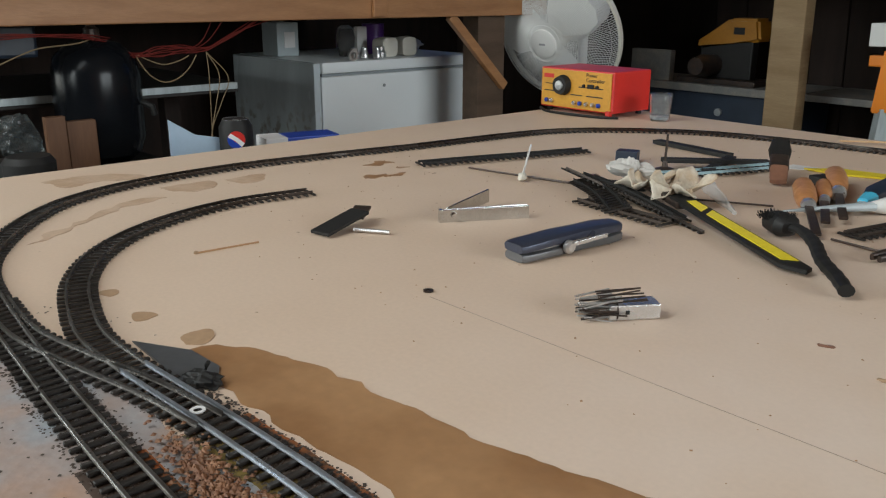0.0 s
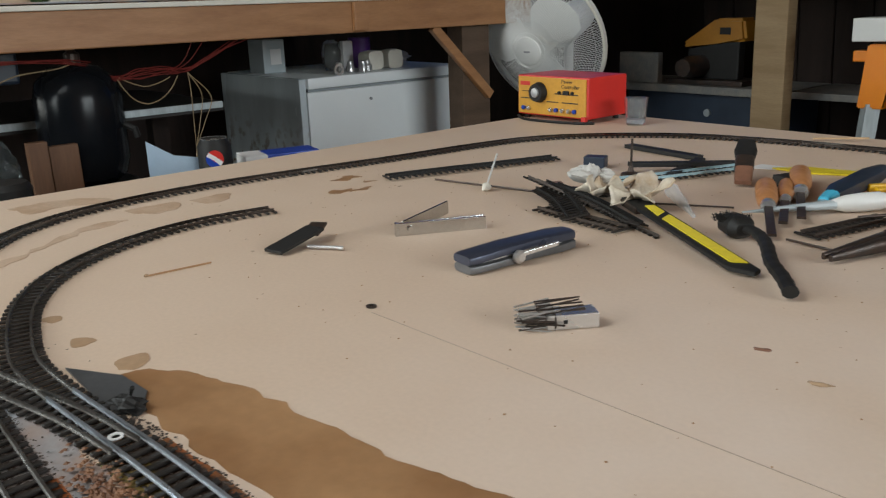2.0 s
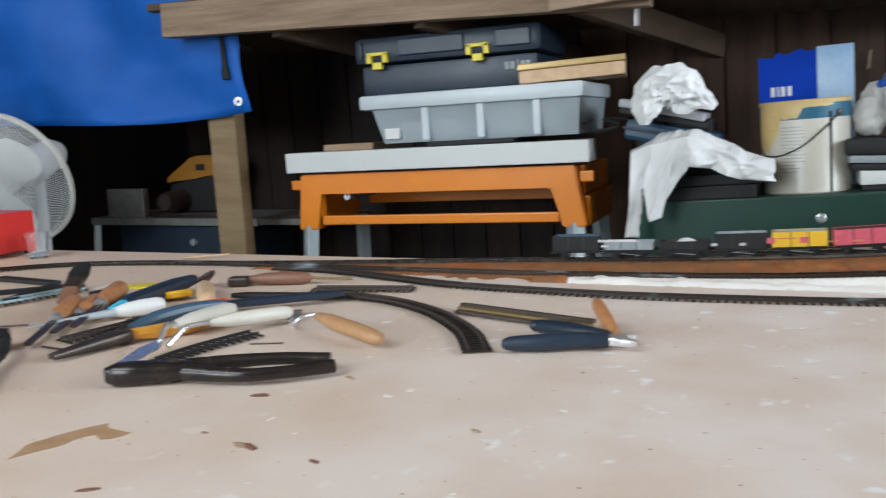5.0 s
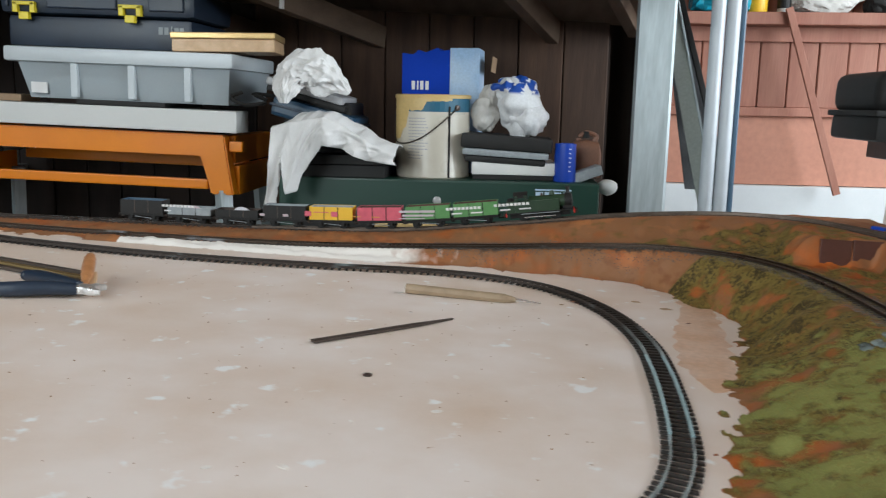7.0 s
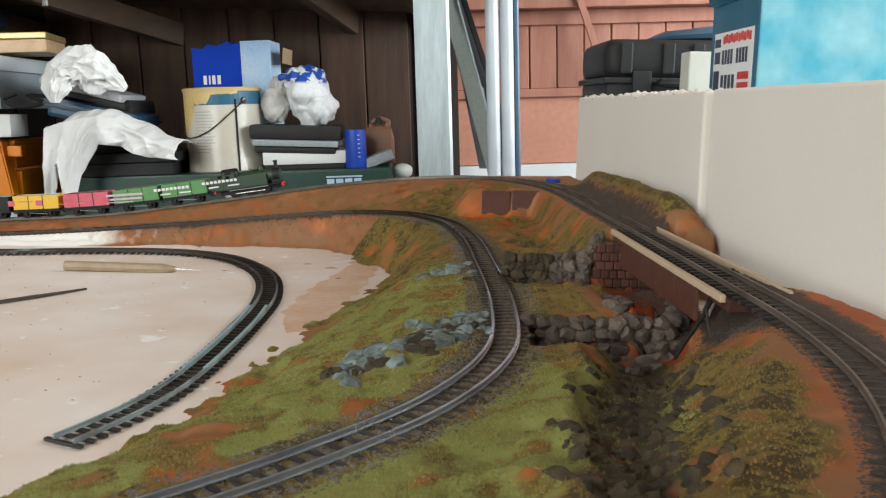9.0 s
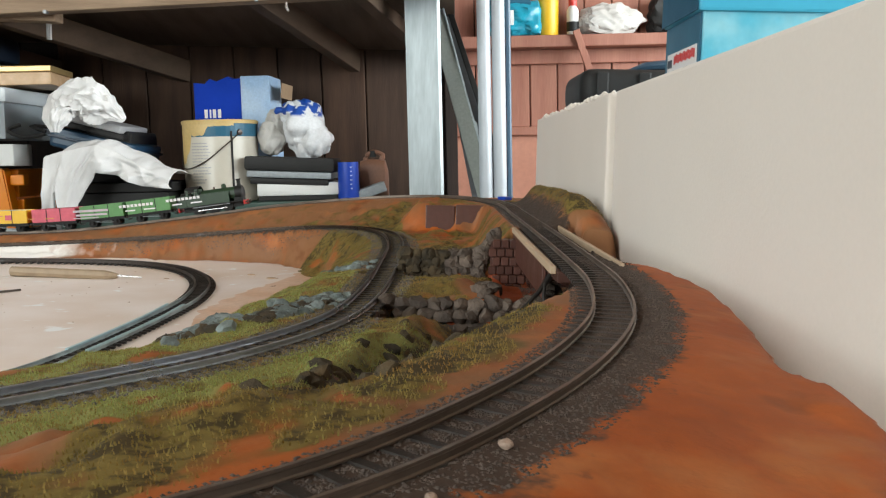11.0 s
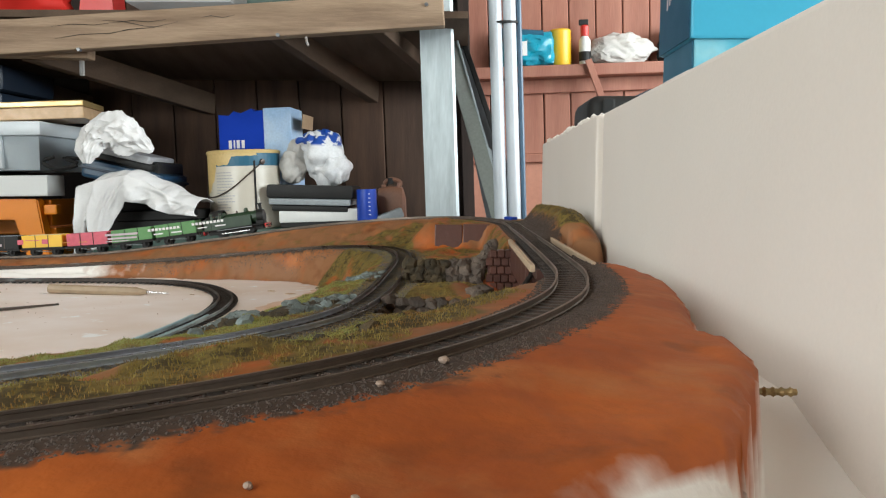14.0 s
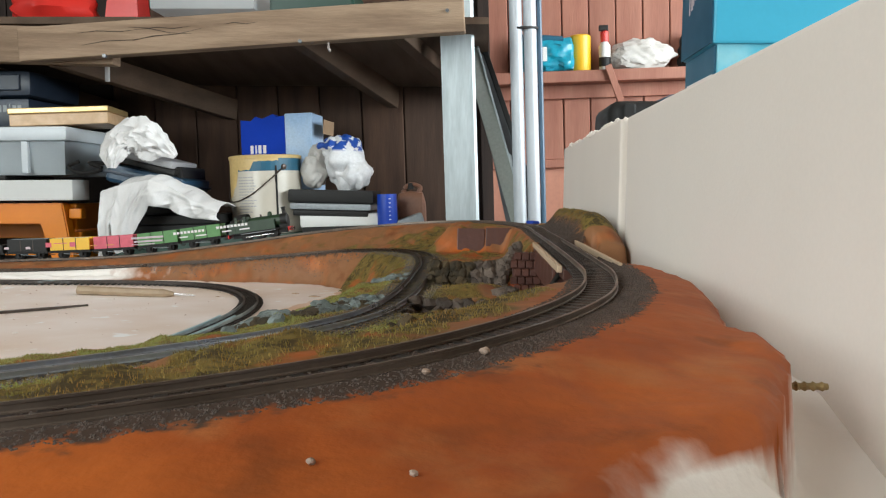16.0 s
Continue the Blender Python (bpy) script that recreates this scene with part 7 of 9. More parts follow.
# glue spreader and rod
t, n = tool("cotton_bud", (-0.822, 1.272, 0.006), (-0.880, 1.348, 0.030), "white spreader stick with a glue blob", "spreader")
part("stick", tube([(0, 0, 0), (n, 0, 0)], 0.0014, 6), WHITE_PLASTIC, t)
part("blob", blob(0.0065, 6, (1.3, 0.9, 0.8), 0.25, 1.3, 2), CREAM, t, smooth=True)
for p, q, r, mt, lb in (((-0.921, 1.271, 0.002), (-0.765, 1.306, 0.002), 0.0013, DARK_STEEL, "thin dark rod on the board"), ((-0.222, 1.375, 0.001), (-0.188, 1.386, 0.001), 0.0009, DARK_STEEL, "short thin dark rod on the board"), ((-0.62, 1.345, 0.003), (-0.545, 1.385, 0.003), 0.0012, DARK_STEEL, "thin dark rod beside the rag pile"),
                        ((-0.69, 1.86, 0.004), (-0.62, 1.90, 0.006), 0.0016, PALE_WOOD, "pale stick at the back of the board"), ((-0.445, 1.31, 0.002), (-0.39, 1.30, 0.003), 0.0012, DARK_STEEL, "thin dark metal spike")):
    t, n = tool("thin_rod", p, q, lb, "rod")
    part("rod", tube([(0, 0, 0), (n, 0, 0)], r, 6), mt, t)
# scrap pile: hazard strip, blocks, tissues
t, n = tool("marking_strip", (-0.635, 1.312, 0.016), (-0.408, 1.183, 0.005), "yellow and black striped plastic strip", "strip")
part("strip", slab([(0.0, -0.012), (n - 0.02, -0.012), (n, 0.002), (n - 0.006, 0.011), (0.0, 0.012)], -0.002, 0.002, bevel=0.0006), BLACK, t)
part("yellow_face", slab([(0.10, -0.005), (n - 0.028, -0.005), (n - 0.022, 0.0085), (0.088, 0.0085)], 0.0021, 0.0027), LEMON, t, "yellow printed face")
part("yellow_face", slab([(0.052, -0.002), (0.090, -0.005), (0.078, 0.0085), (0.052, 0.0085)], 0.0021, 0.0027), LEMON, t, "yellow printed face")
part("dark_sleeve", box(-0.06, -0.014, -0.006, 0.055, 0.014, 0.001, 0.002), DARK_STEEL, t)
for x, y, a, sx, sy, sz, mt in ((-0.815, 1.478, 25, 0.03, 0.022, 0.016, NAVY), (-0.70, 1.36, -10, 0.05, 0.012, 0.010, BLACK), (-0.755, 1.325, 60, 0.02, 0.012, 0.012, TERRACOTTA), (-0.715, 1.335, 30, 0.06, 0.02, 0.008, BLACK), (-0.55, 1.515, 70, 0.03, 0.024, 0.018, BLACK)):
    solid("plastic_offcut", box(-sx / 2, -sy / 2, 0, sx / 2, sy / 2, sz, 0.0015), mt, "small dark plastic offcut in the scrap pile", "offcut", m=pose(x, y, 0.0005, 0, 0, a), group="offcuts")
t = thing("pin_vice", "upright thin rod on a dark round base", "pin vice", pose(-0.735, 1.452, 0))
part("base", lathe([(0, 0), (0.014, 0), (0.013, 0.006), (0.004, 0.009), (0.003, 0.016), (0, 0.016)], 18), DARK_STEEL, t)
part("rod", tube([(0, 0, 0.015), (0.001, 0, 0.052)], 0.0016, 8), DARK_STEEL, t)
for p, q, w, lb in (((-0.875, 1.632, 0.004), (-0.735, 1.612, 0.004), 0.009, "black plastic strip"), ((-0.725, 1.60, 0.004), (-0.69, 1.48, 0.006), 0.007, "black plastic strip in the pile"), ((-0.755, 1.475, 0.012), (-0.668, 1.600, 0.006), 0.007, "black strip across the pile")):
    t, n = tool("plastic_strip", p, q, lb + " on the board", "strip")
    part("strip", box(0, -w, -0.003, n, w, 0.003, 0.0008), BLACK, t)
crumple("paper_tissue", "crumpled white paper tissue on the scrap pile", RAG_GREY, pose(-0.688, 1.322, 0.026), 0.026, 31, (1.0, 0.8, 0.75), 0.8, 4, "tissue")


def ruffle(name, label, mat, m, r, seed, category):
    """A thin crumpled sheet with a wavy standing edge."""
    bm = bmesh.new()
    rings_ = []
    for i in range(9):
        k = i / 8
        ring_ = []
        for j in range(48):
            a = 2 * math.pi * j / 48
            w = 0.30 * math.sin(5 * a + seed) + 0.18 * math.sin(9 * a + 2 * seed)
            ring_.append(bm.verts.new((r * k * (1 + w * k) * math.cos(a), r * k * (1 + 0.7 * w * k) * math.sin(a), 0.35 * r * k * k * (1 + math.sin(4 * a + seed)) + 0.2 * r * k * noise.noise(Vector((4 * math.cos(a), 4 * math.sin(a), seed + 3 * k))))))
        rings_.append(ring_)
    for a, b in zip(rings_[1:], rings_[2:]):
        for j in range(48):
            bm.faces.new((a[j], a[(j + 1) % 48], b[(j + 1) % 48], b[j]))
    ob = solid(name, bm, mat, label, category, m=m, smooth=True)
    so = ob.modifiers.new("thickness", "SOLIDIFY")
    so.thickness = 0.0012
    return ob


ruffle("stained_cloth", "small ruffled cloth stained with glue and paint", CLOTH_STAINED, pose(-0.618, 1.312, 0.016, 8, -6, 20), 0.030, 1.0, "cloth")
ruffle("stained_cloth", "crumpled brown stained tissue", CLOTH_STAINED, pose(-0.655, 1.300, 0.018, -10, 6, 70), 0.026, 2.5, "cloth")
t, n = tool("glue_nozzle", (-0.632, 1.394, 0.008), (-0.556, 1.324, 0.003), "translucent plastic glue nozzle", "nozzle")
part("nozzle", lathe([(0.0088, 0), (0.0085, 0.004), (0.0072, 0.012), (0.0066, 0.05), (0.0030, 0.080), (0.0022, n)], 14, m=pose(0, 0, 0, 0, 90)), FROSTED, t, smooth=True)
solid("paper_scrap", slab([(0, 0), (0.055, 0.012), (0.06, 0.03), (0.01, 0.035)], 0.0004, 0.0012), PAPER, "white paper scrap on the board", "paper", m=pose(-0.655, 1.60, 0, 0, 0, 10))
solid("yellow_tag", slab([(0, 0), (0.045, -0.008), (0.11, 0.012), (0.10, 0.035), (0.04, 0.03)], 0.0006, 0.003), LEMON, "yellow plastic tag under the tools", "tag", m=pose(-0.625, 1.615, 0, 0, 0, 6))

# brushes
t, n = tool("paint_brush", (-0.597, 1.492, 0.006), (-0.645, 1.580, 0.040), "old flat paint brush with rusty bristles", "paint brush")
part("bristles", loft([(0.0, 0.010, 0.003, 0, 0), (0.02, 0.011, 0.005, 0, 0), (0.034, 0.011, 0.006, 0, 0)], seg=14, power=4), TERRACOTTA, t)
part("ferrule", loft([(0.033, 0.0118, 0.0066, 0, 0), (0.060, 0.0118, 0.0066, 0, 0)], seg=14, power=4), DARK_STEEL, t)
part("handle", loft([(0.059, 0.012, 0.0065, 0, 0), (0.08, 0.0145, 0.006, 0, 0), (n, 0.011, 0.005, 0, 0)], seg=14, power=3), BLACK, t)
t = thing("scrubbing_brush", "black plastic brush with curled handle", "brush", Matrix.Identity(4))
hp = smooth_line([(-0.482, 1.285, 0.010), (-0.462, 1.278, 0.014), (-0.435, 1.252, 0.012), (-0.408, 1.212, 0.010), (-0.380, 1.180, 0.009), (-0.360, 1.154, 0.008)], 0.006)
part("handle", tube(hp, [0.005 + 0.0012 * min(1, k / 10) + 0.0006 * (k % 3 == 0) for k in range(len(hp))], 10, flat=0.8), BLACK, t, smooth=True)
part("head", loft([(-0.018, 0.008, 0.004, 0, 0), (-0.012, 0.014, 0.010, 0, 0), (0.010, 0.014, 0.011, 0, 0), (0.018, 0.008, 0.006, 0, 0)], seg=14, m=pose(-0.487, 1.290, 0.0125, 0, 0, -35)), BLACK, t, smooth=True)
br_ = bmesh.new()
for k in range(420):
    x, y = rp.uniform(-0.014, 0.014), rp.uniform(-0.011, 0.011)
    tube([(-0.49 + x, 1.290 + y, 0.016), (-0.492 + x * 1.1, 1.289 + y * 1.1, 0.016 + rp.uniform(0.003, 0.008))], 0.0003, 3, bm=br_)
part("bristles", br_, BLACK, t)["kind"] = "stuff"

# wooden handled chisels
for p, q, hl, r, lb in (((-0.455, 1.300, 0.006), (-0.560, 1.478, 0.012), 0.105, 0.0125, "wood carving chisel with turned handle"), ((-0.470, 1.350, 0.006), (-0.545, 1.500, 0.012), 0.085, 0.0095, "slim wood chisel with turned handle"), ((-0.462, 1.372, 0.008), (-0.560, 1.560, 0.014), 0.110, 0.0135, "chisel with thick wooden handle and steel collar")):
    t, n = tool("wood_chisel", p, q, lb, "chisel")
    part("blade", box(0, -0.0045, -0.0015, n - hl + 0.01, 0.0045, 0.0015, 0.0006), DARK_STEEL, t)
    part("ferrule", lathe([(r * 0.62, 0), (r * 0.66, 0.010)], 16, m=pose(n - hl, 0, 0, 0, 90)), STEEL, t)
    part("handle", handle_shape(n - hl + 0.008, n, r), HANDLE, t, smooth=True)
# screwdriver
t, n = tool("screwdriver", (-0.522, 1.362, 0.006), (-0.425, 1.488, 0.012), "grey bladed tool with white plastic handle", "screwdriver")
part("blade", loft([(0.0, 0.001, 0.0008, 0, 0), (0.04, 0.005, 0.003, 0, 0), (0.10, 0.0065, 0.005, 0, 0)], seg=10), GREY_ENAMEL, t, smooth=True)
part("handle", handle_shape(0.096, n, 0.0105, waist=0.95), WHITE_PLASTIC, t, "white plastic handle", smooth=True)
# blue cutter, hooked handle, yellow clip
t, n = tool("utility_cutter", (-0.478, 1.452, 0.010), (-0.486, 1.622, 0.016), "dark blue plastic utility cutter", "cutter")
part("body", loft([(0.02, 0.008, 0.006, 0, 0), (0.04, 0.013, 0.010, 0, 0), (0.13, 0.013, 0.010, 0, 0), (n, 0.009, 0.007, 0, 0)], seg=12, power=3.5), NAVY, t, smooth=True)
part("nose", loft([(0.0, 0.006, 0.004, 0, 0), (0.022, 0.009, 0.007, 0, 0)], seg=12), CYAN, t, "light blue nose")
part("blade", box(-0.018, -0.003, -0.001, 0.004, 0.003, 0.001), STEEL, t)
t = thing("hooked_tool", "hooked steel tool with small wooden handle", "hand tool", Matrix.Identity(4))
part("hook", tube(smooth_line([(-0.492, 1.640, 0.010), (-0.475, 1.648, 0.020), (-0.458, 1.632, 0.024), (-0.452, 1.605, 0.016)], 0.006), 0.0035, 8), DARK_STEEL, t)
hm, hn2 = span((-0.455, 1.608, 0.013), (-0.376, 1.508, 0.011))
part("handle", merge(handle_shape(0, hn2, 0.0125), None, hm), PALE_WOOD, t, smooth=True)
t = thing("yellow_clip", "small yellow plastic clip", "clip", pose(-0.458, 1.556, 0.004, 0, 0, 50))
part("body", box(-0.018, -0.004, 0, 0.018, 0.004, 0.010, 0.002), YELLOW, t)
part("wing", box(-0.012, -0.011, 0.002, 0.004, 0.011, 0.007, 0.002), YELLOW, t)
t, n = tool("orange_driver", (-0.425, 1.418, 0.006), (-0.350, 1.520, 0.010), "small driver with orange handle", "driver")
part("shaft", tube([(0, 0, 0), (0.07, 0, 0)], 0.002, 8), DARK_STEEL, t)
part("handle", handle_shape(0.055, n, 0.0075), material("orange_plastic", (0.72, 0.10, 0.025), 0.4, bump=0.03), t, smooth=True)
# pliers with amber and blue handles
t = thing("pliers", "long nose pliers with amber and blue handles", "pliers", Matrix.Identity(4))
pm, pn_ = span((-0.388, 1.268, 0.006), (-0.362, 1.350, 0.010))
part("jaw", merge(loft([(0, 0.002, 0.003, 0.002, 0), (0.05, 0.006, 0.006, 0.003, 0), (pn_, 0.009, 0.007, 0.004, 0)], seg=12, power=3), None, pm), DARK_STEEL, t, smooth=True)
part("jaw", merge(loft([(0, 0.002, 0.003, -0.006, 0), (0.05, 0.005, 0.006, -0.005, 0), (pn_, 0.008, 0.007, -0.004, 0)], seg=12, power=3), None, pm), DARK_STEEL, t, smooth=True)
part("pivot", lathe([(0.007, 0), (0.007, 0.017), (0.004, 0.018)], 14, m=pose(-0.364, 1.346, 0.001)), DARK_STEEL, t)
for pts, mt, lb in (([(-0.362, 1.348, 0.010), (-0.335, 1.375, 0.010), (-0.315, 1.41, 0.010), (-0.305, 1.455, 0.010)], AMBER, "amber plastic handle"), ([(-0.364, 1.350, 0.012), (-0.365, 1.40, 0.016), (-0.350, 1.45, 0.017), (-0.330, 1.495, 0.014)], STEEL_BLUE, "slate blue plastic handle")):
    hp = smooth_line(pts, 0.008)
    part("handle", tube(hp, [0.006 + 0.0025 * math.sin(3.14 * k / len(hp)) for k in range(len(hp))], 10), mt, t, lb, smooth=True)
# modelling spatulas
t = thing("palette_knife", "cranked palette knife with pale wooden handle", "palette knife", Matrix.Identity(4))
bm_, bn_ = span((-0.272, 1.225, 0.010), (-0.300, 1.330, 0.012))
part("blade", merge(slab([(0, -0.006), (0.08, -0.011), (bn_, -0.004), (bn_, 0.004), (0.08, 0.011), (0, 0.006)], -0.0006, 0.0006), None, bm_), STEEL, t)
part("crank", tube(smooth_line([(-0.300, 1.328, 0.012), (-0.304, 1.345, 0.024), (-0.306, 1.362, 0.022)], 0.004), 0.0030, 8), STEEL, t)
hm, hn2 = span((-0.306, 1.360, 0.021), (-0.310, 1.474, 0.014))
part("handle", merge(handle_shape(0, hn2, 0.0095), None, hm), CREAM, t, smooth=True)
t = thing("palette_knife", "palette knife with long cream wooden handle", "palette knife", Matrix.Identity(4))
part("crank", tube(smooth_line([(-0.288, 1.325, 0.008), (-0.286, 1.350, 0.020), (-0.284, 1.372, 0.020), (-0.282, 1.392, 0.017)], 0.004), 0.0028, 8), STEEL, t)
hm, hn2 = span((-0.282, 1.390, 0.017), (-0.231, 1.476, 0.013))
part("handle", merge(handle_shape(0, hn2, 0.0088), None, hm), CREAM, t, smooth=True)
t = thing("palette_knife", "cranked trowel with turned beech handle", "trowel", Matrix.Identity(4))
part("blade", slab([(-0.255, 1.515), (-0.243, 1.520), (-0.220, 1.470), (-0.232, 1.464)], 0.004, 0.0052), STEEL, t)
part("crank", tube(smooth_line([(-0.228, 1.470, 0.006), (-0.208, 1.440, 0.006), (-0.196, 1.436, 0.016), (-0.183, 1.452, 0.018)], 0.004), 0.0026, 8), STEEL, t)
hm, hn2 = span((-0.183, 1.450, 0.016), (-0.072, 1.386, 0.011))
part("handle", merge(handle_shape(0, hn2, 0.0088), None, hm), BEECH, t, smooth=True)
# carpenter's pincers
t = thing("pincers", "long dark steel pincers with tapered handles", "pincers", Matrix.Identity(4))
pm, pn_ = span((-0.268, 1.216, 0.011), (-0.200, 1.253, 0.011))
part("head", merge(loft([(0, 0.003, 0.007, 0, 0), (0.010, 0.011, 0.0105, 0, 0), (0.030, 0.012, 0.0105, 0, 0), (0.055, 0.0125, 0.009, 0, 0), (pn_, 0.011, 0.008, 0, 0)], seg=16, power=3.0), None, pm), PINCER_STEEL, t, smooth=True)
part("rivet", lathe([(0.0045, 0), (0.0045, 0.0205), (0.003, 0.0215)], 14, m=pose(-0.214, 1.246, 0)), DARK_STEEL, t)
for pts in ([(-0.208, 1.256, 0.011), (-0.181, 1.276, 0.012), (-0.155, 1.288, 0.013), (-0.124, 1.300, 0.013), (-0.086, 1.312, 0.011)], [(-0.206, 1.246, 0.010), (-0.162, 1.248, 0.010), (-0.136, 1.254, 0.010), (-0.106, 1.272, 0.010), (-0.078, 1.300, 0.009)]):
    hp = smooth_line(pts, 0.006)
    part("handle", tube(hp, [0.0085 - 0.0020 * k / len(hp) - 0.0015 * math.sin(3.14 * k / len(hp)) for k in range(len(hp))], 14), PINCER_STEEL, t, smooth=True)
for p, q, r, mt, lb in (((-0.385, 1.574, 0.006), (-0.225, 1.598, 0.006), 0.006, BLACK, "black plastic strip"), ((-0.360, 1.492, 0.010), (-0.222, 1.590, 0.012), 0.0065, NAVY, "dark blue pen-like handle")):
    t, n = tool("dark_strip", p, q, lb + " lying among the tools", "strip")
    part("bar", loft([(0, r * 0.6, r * 0.5, 0, 0), (0.02, r, r * 0.8, 0, 0), (n - 0.03, r, r * 0.8, 0, 0), (n, r * 0.7, r * 0.5, 0, 0)], seg=12, power=3), mt, t, smooth=True)
t, n = tool("soldering_iron", (-0.448, 1.658, 0.010), (-0.330, 1.692, 0.010), "tool with worn brown wooden handle", "hand tool")
part("handle", handle_shape(0.03, n, 0.0095), TERRACOTTA, t, smooth=True)
part("head", box(0.0, -0.012, -0.009, 0.030, 0.010, 0.004, 0.003), DARK_STEEL, t)
part("shaft", tube([(n - 0.004, 0, 0), (n + 0.06, 0.004, -0.004)], 0.002, 8), BRASS, t)
# right-hand group
t = thing("side_cutters", "side cutters with black rubber handles", "pliers", Matrix.Identity(4))
for pts in ([(0.146, 1.436, 0.010), (0.115, 1.428, 0.011), (0.085, 1.416, 0.010), (0.053, 1.408, 0.009)], [(0.146, 1.440, 0.012), (0.115, 1.452, 0.013), (0.085, 1.468, 0.012), (0.062, 1.480, 0.010)]):
    hp = smooth_line(pts, 0.008)
    part("handle", tube(hp, [0.0065 + 0.002 * math.sin(3.14 * k / len(hp)) for k in range(len(hp))], 14), NAVY, t, smooth=True)
    part("grip_end", blob(0.0068, 3, (1, 1, 0.95), 0.05, 1.0, 2, m=Matrix.Translation(pts[-1])), NAVY, t, smooth=True)
part("head", loft([(0, 0.006, 0.005, 0, 0), (0.010, 0.009, 0.006, 0, 0), (0.022, 0.004, 0.004, 0, 0)], seg=12, power=3, m=pose(0.142, 1.437, 0.010, 0, 0, 14)), STEEL, t, smooth=True)
for a_ in (34, -12):
    part("jaw", loft([(0.012, 0.003, 0.004, 0, 0), (0.022, 0.0045, 0.005, 0, 0), (0.033, 0.0012, 0.003, 0, 0)], seg=10, power=3, m=pose(0.142, 1.437, 0.010, 0, 0, a_)), STEEL, t, smooth=True)
for k in range(3):
    t, n = tool("rail_bundle", (-0.055, 1.556 + 0.010 * k, 0.003 + 0.002 * k), (0.118, 1.498 + 0.008 * k, 0.003 + 0.003 * k), "weathered brown rail strips lying together", "rail strip")
    part("strip", box(0, -0.004, -0.002, n, 0.004, 0.002, 0.0005), BRASS if k == 1 else RAIL_DULL, t)
t, n = tool("file_handle", (0.150, 1.446, 0.016), (0.118, 1.520, 0.030), "stubby wooden file handle", "handle")
part("handle", handle_shape(0, n, 0.0072), HANDLE, t, smooth=True)
part("wedge", box(0.0, -0.010, -0.012, 0.040, 0.006, -0.003, 0.002), PALE_WOOD, t, "flat block of pale wood")
t, n = tool("scriber", (0.490, 1.579, 0.0065), (0.655, 1.569, 0.004), "wooden handled needle scriber", "scriber")
part("handle", tube([(0, 0, 0), (n - 0.045, 0, 0), (n - 0.03, 0, 0)], [0.0062, 0.0062, 0.003], 8), material("worn_stick", (0.34, 0.25, 0.16), 0.6, second=(0.24, 0.17, 0.11), scale=60, bump=0.2), t)
part("needle", tube([(n - 0.032, 0, 0), (n, 0, -0.001)], [0.002, 0.0006], 6), STEEL, t)
t, n = tool("hacksaw_blade", (0.430, 1.344, 0.002), (0.557, 1.469, 0.002), "thin dark metal blade lying flat", "blade")
part("blade", slab([(0, -0.004), (n * 0.7, -0.004), (n, 0.0005), (n * 0.7, 0.004), (0, 0.004)], -0.0012, 0.0012), RAIL_DULL, t)
rc = random.Random(9)
for k, (x, y) in enumerate(((0.777, 1.628), (0.824, 1.537), (0.681, 1.583), (0.70, 1.60), (0.81, 1.60), (-0.106, 1.144), (-0.063, 1.13), (-0.055, 1.128), (0.091, 1.2), (-0.117, 1.037), (-0.279, 1.035), (-0.33, 1.059), (-0.19, 1.386), (-0.114, 1.231), (-0.062, 1.295), (0.003, 1.118))):
    sx = rc.uniform(0.004, 0.014)
    solid("wood_chip", blob(sx * 0.75, k + 1, (1, 0.4, 0.18), 0.6, 1.6, 2), TERRACOTTA if k % 2 else CARD, "small dark chip on the board", "chip", m=pose(x, y, 0.0003, 0, 0, rc.uniform(-40, 40)), group="chips")

# ---- orange workbench with boxes ----
bench = thing("folding_workbench", "orange steel folding workbench with grey legs", "workbench", SHED_LEFT)
part("top_board", box(-1.082, 2.855, 0.110, -0.152, 2.96, 0.170, 0.003), WHITE_ENAMEL, bench, "thick pale laminate board")
fr = bmesh.new()
slab([(-1.050, 0.102), (-0.197, 0.102), (-0.170, -0.066), (-0.236, -0.066), (-0.262, 0.046), (-0.985, 0.046), (-0.996, -0.066), (-1.066, -0.066)], 0.0, 0.045, bm=fr, m=Matrix.Translation((0, 2.925, 0)) @ Matrix.Rotation(radians(90), 4, "X"), bevel=0.004)
part("front_frame", fr, ORANGE, bench, smooth=True)
part("cross_bar", box(-0.985, 2.885, -0.053, -0.246, 2.905, -0.025, 0.004), ORANGE, bench)
for s, xa in ((-1, -1.045), (1, -0.20)):
    part("side_rail", box(xa - 0.02, 2.93, 0.02, xa + 0.02, 3.28, 0.10, 0.005), ORANGE, bench)
    part("side_plate", box(xa - 0.012 + 0.02 * s, 2.93, -0.07, xa + 0.012 + 0.02 * s, 3.28, 0.015, 0.004), ORANGE, bench)
    part("hinge", box(xa + 0.03 * s - 0.02, 2.90, 0.055, xa + 0.03 * s + 0.02, 2.93, 0.085, 0.004), ORANGE, bench)
part("rear_frame", box(-1.0, 3.24, -0.02, -0.25, 3.28, 0.04, 0.004), ORANGE, bench)
for xa, xb in ((-1.035, -1.085), (-0.205, -0.155)):
    for y, yb in ((2.90, 2.86), (3.25, 3.32)):
        part("leg", tube([(xa, y, -0.055), (xb, yb, FLOOR_Z)], 0.026, 4), GALV, bench)
part("clamp_screw", tube([(-0.92, 2.93, 0.03), (-0.92, 3.20, 0.03)], 0.012, 10), STEEL, bench)
solid("chipboard_scrap", box(-1.0, 2.95, 0.1705, -0.83, 3.05, 0.19, 0.002), CARD, "brown wood scrap on the bench", "wood scrap", m=SHED_LEFT)
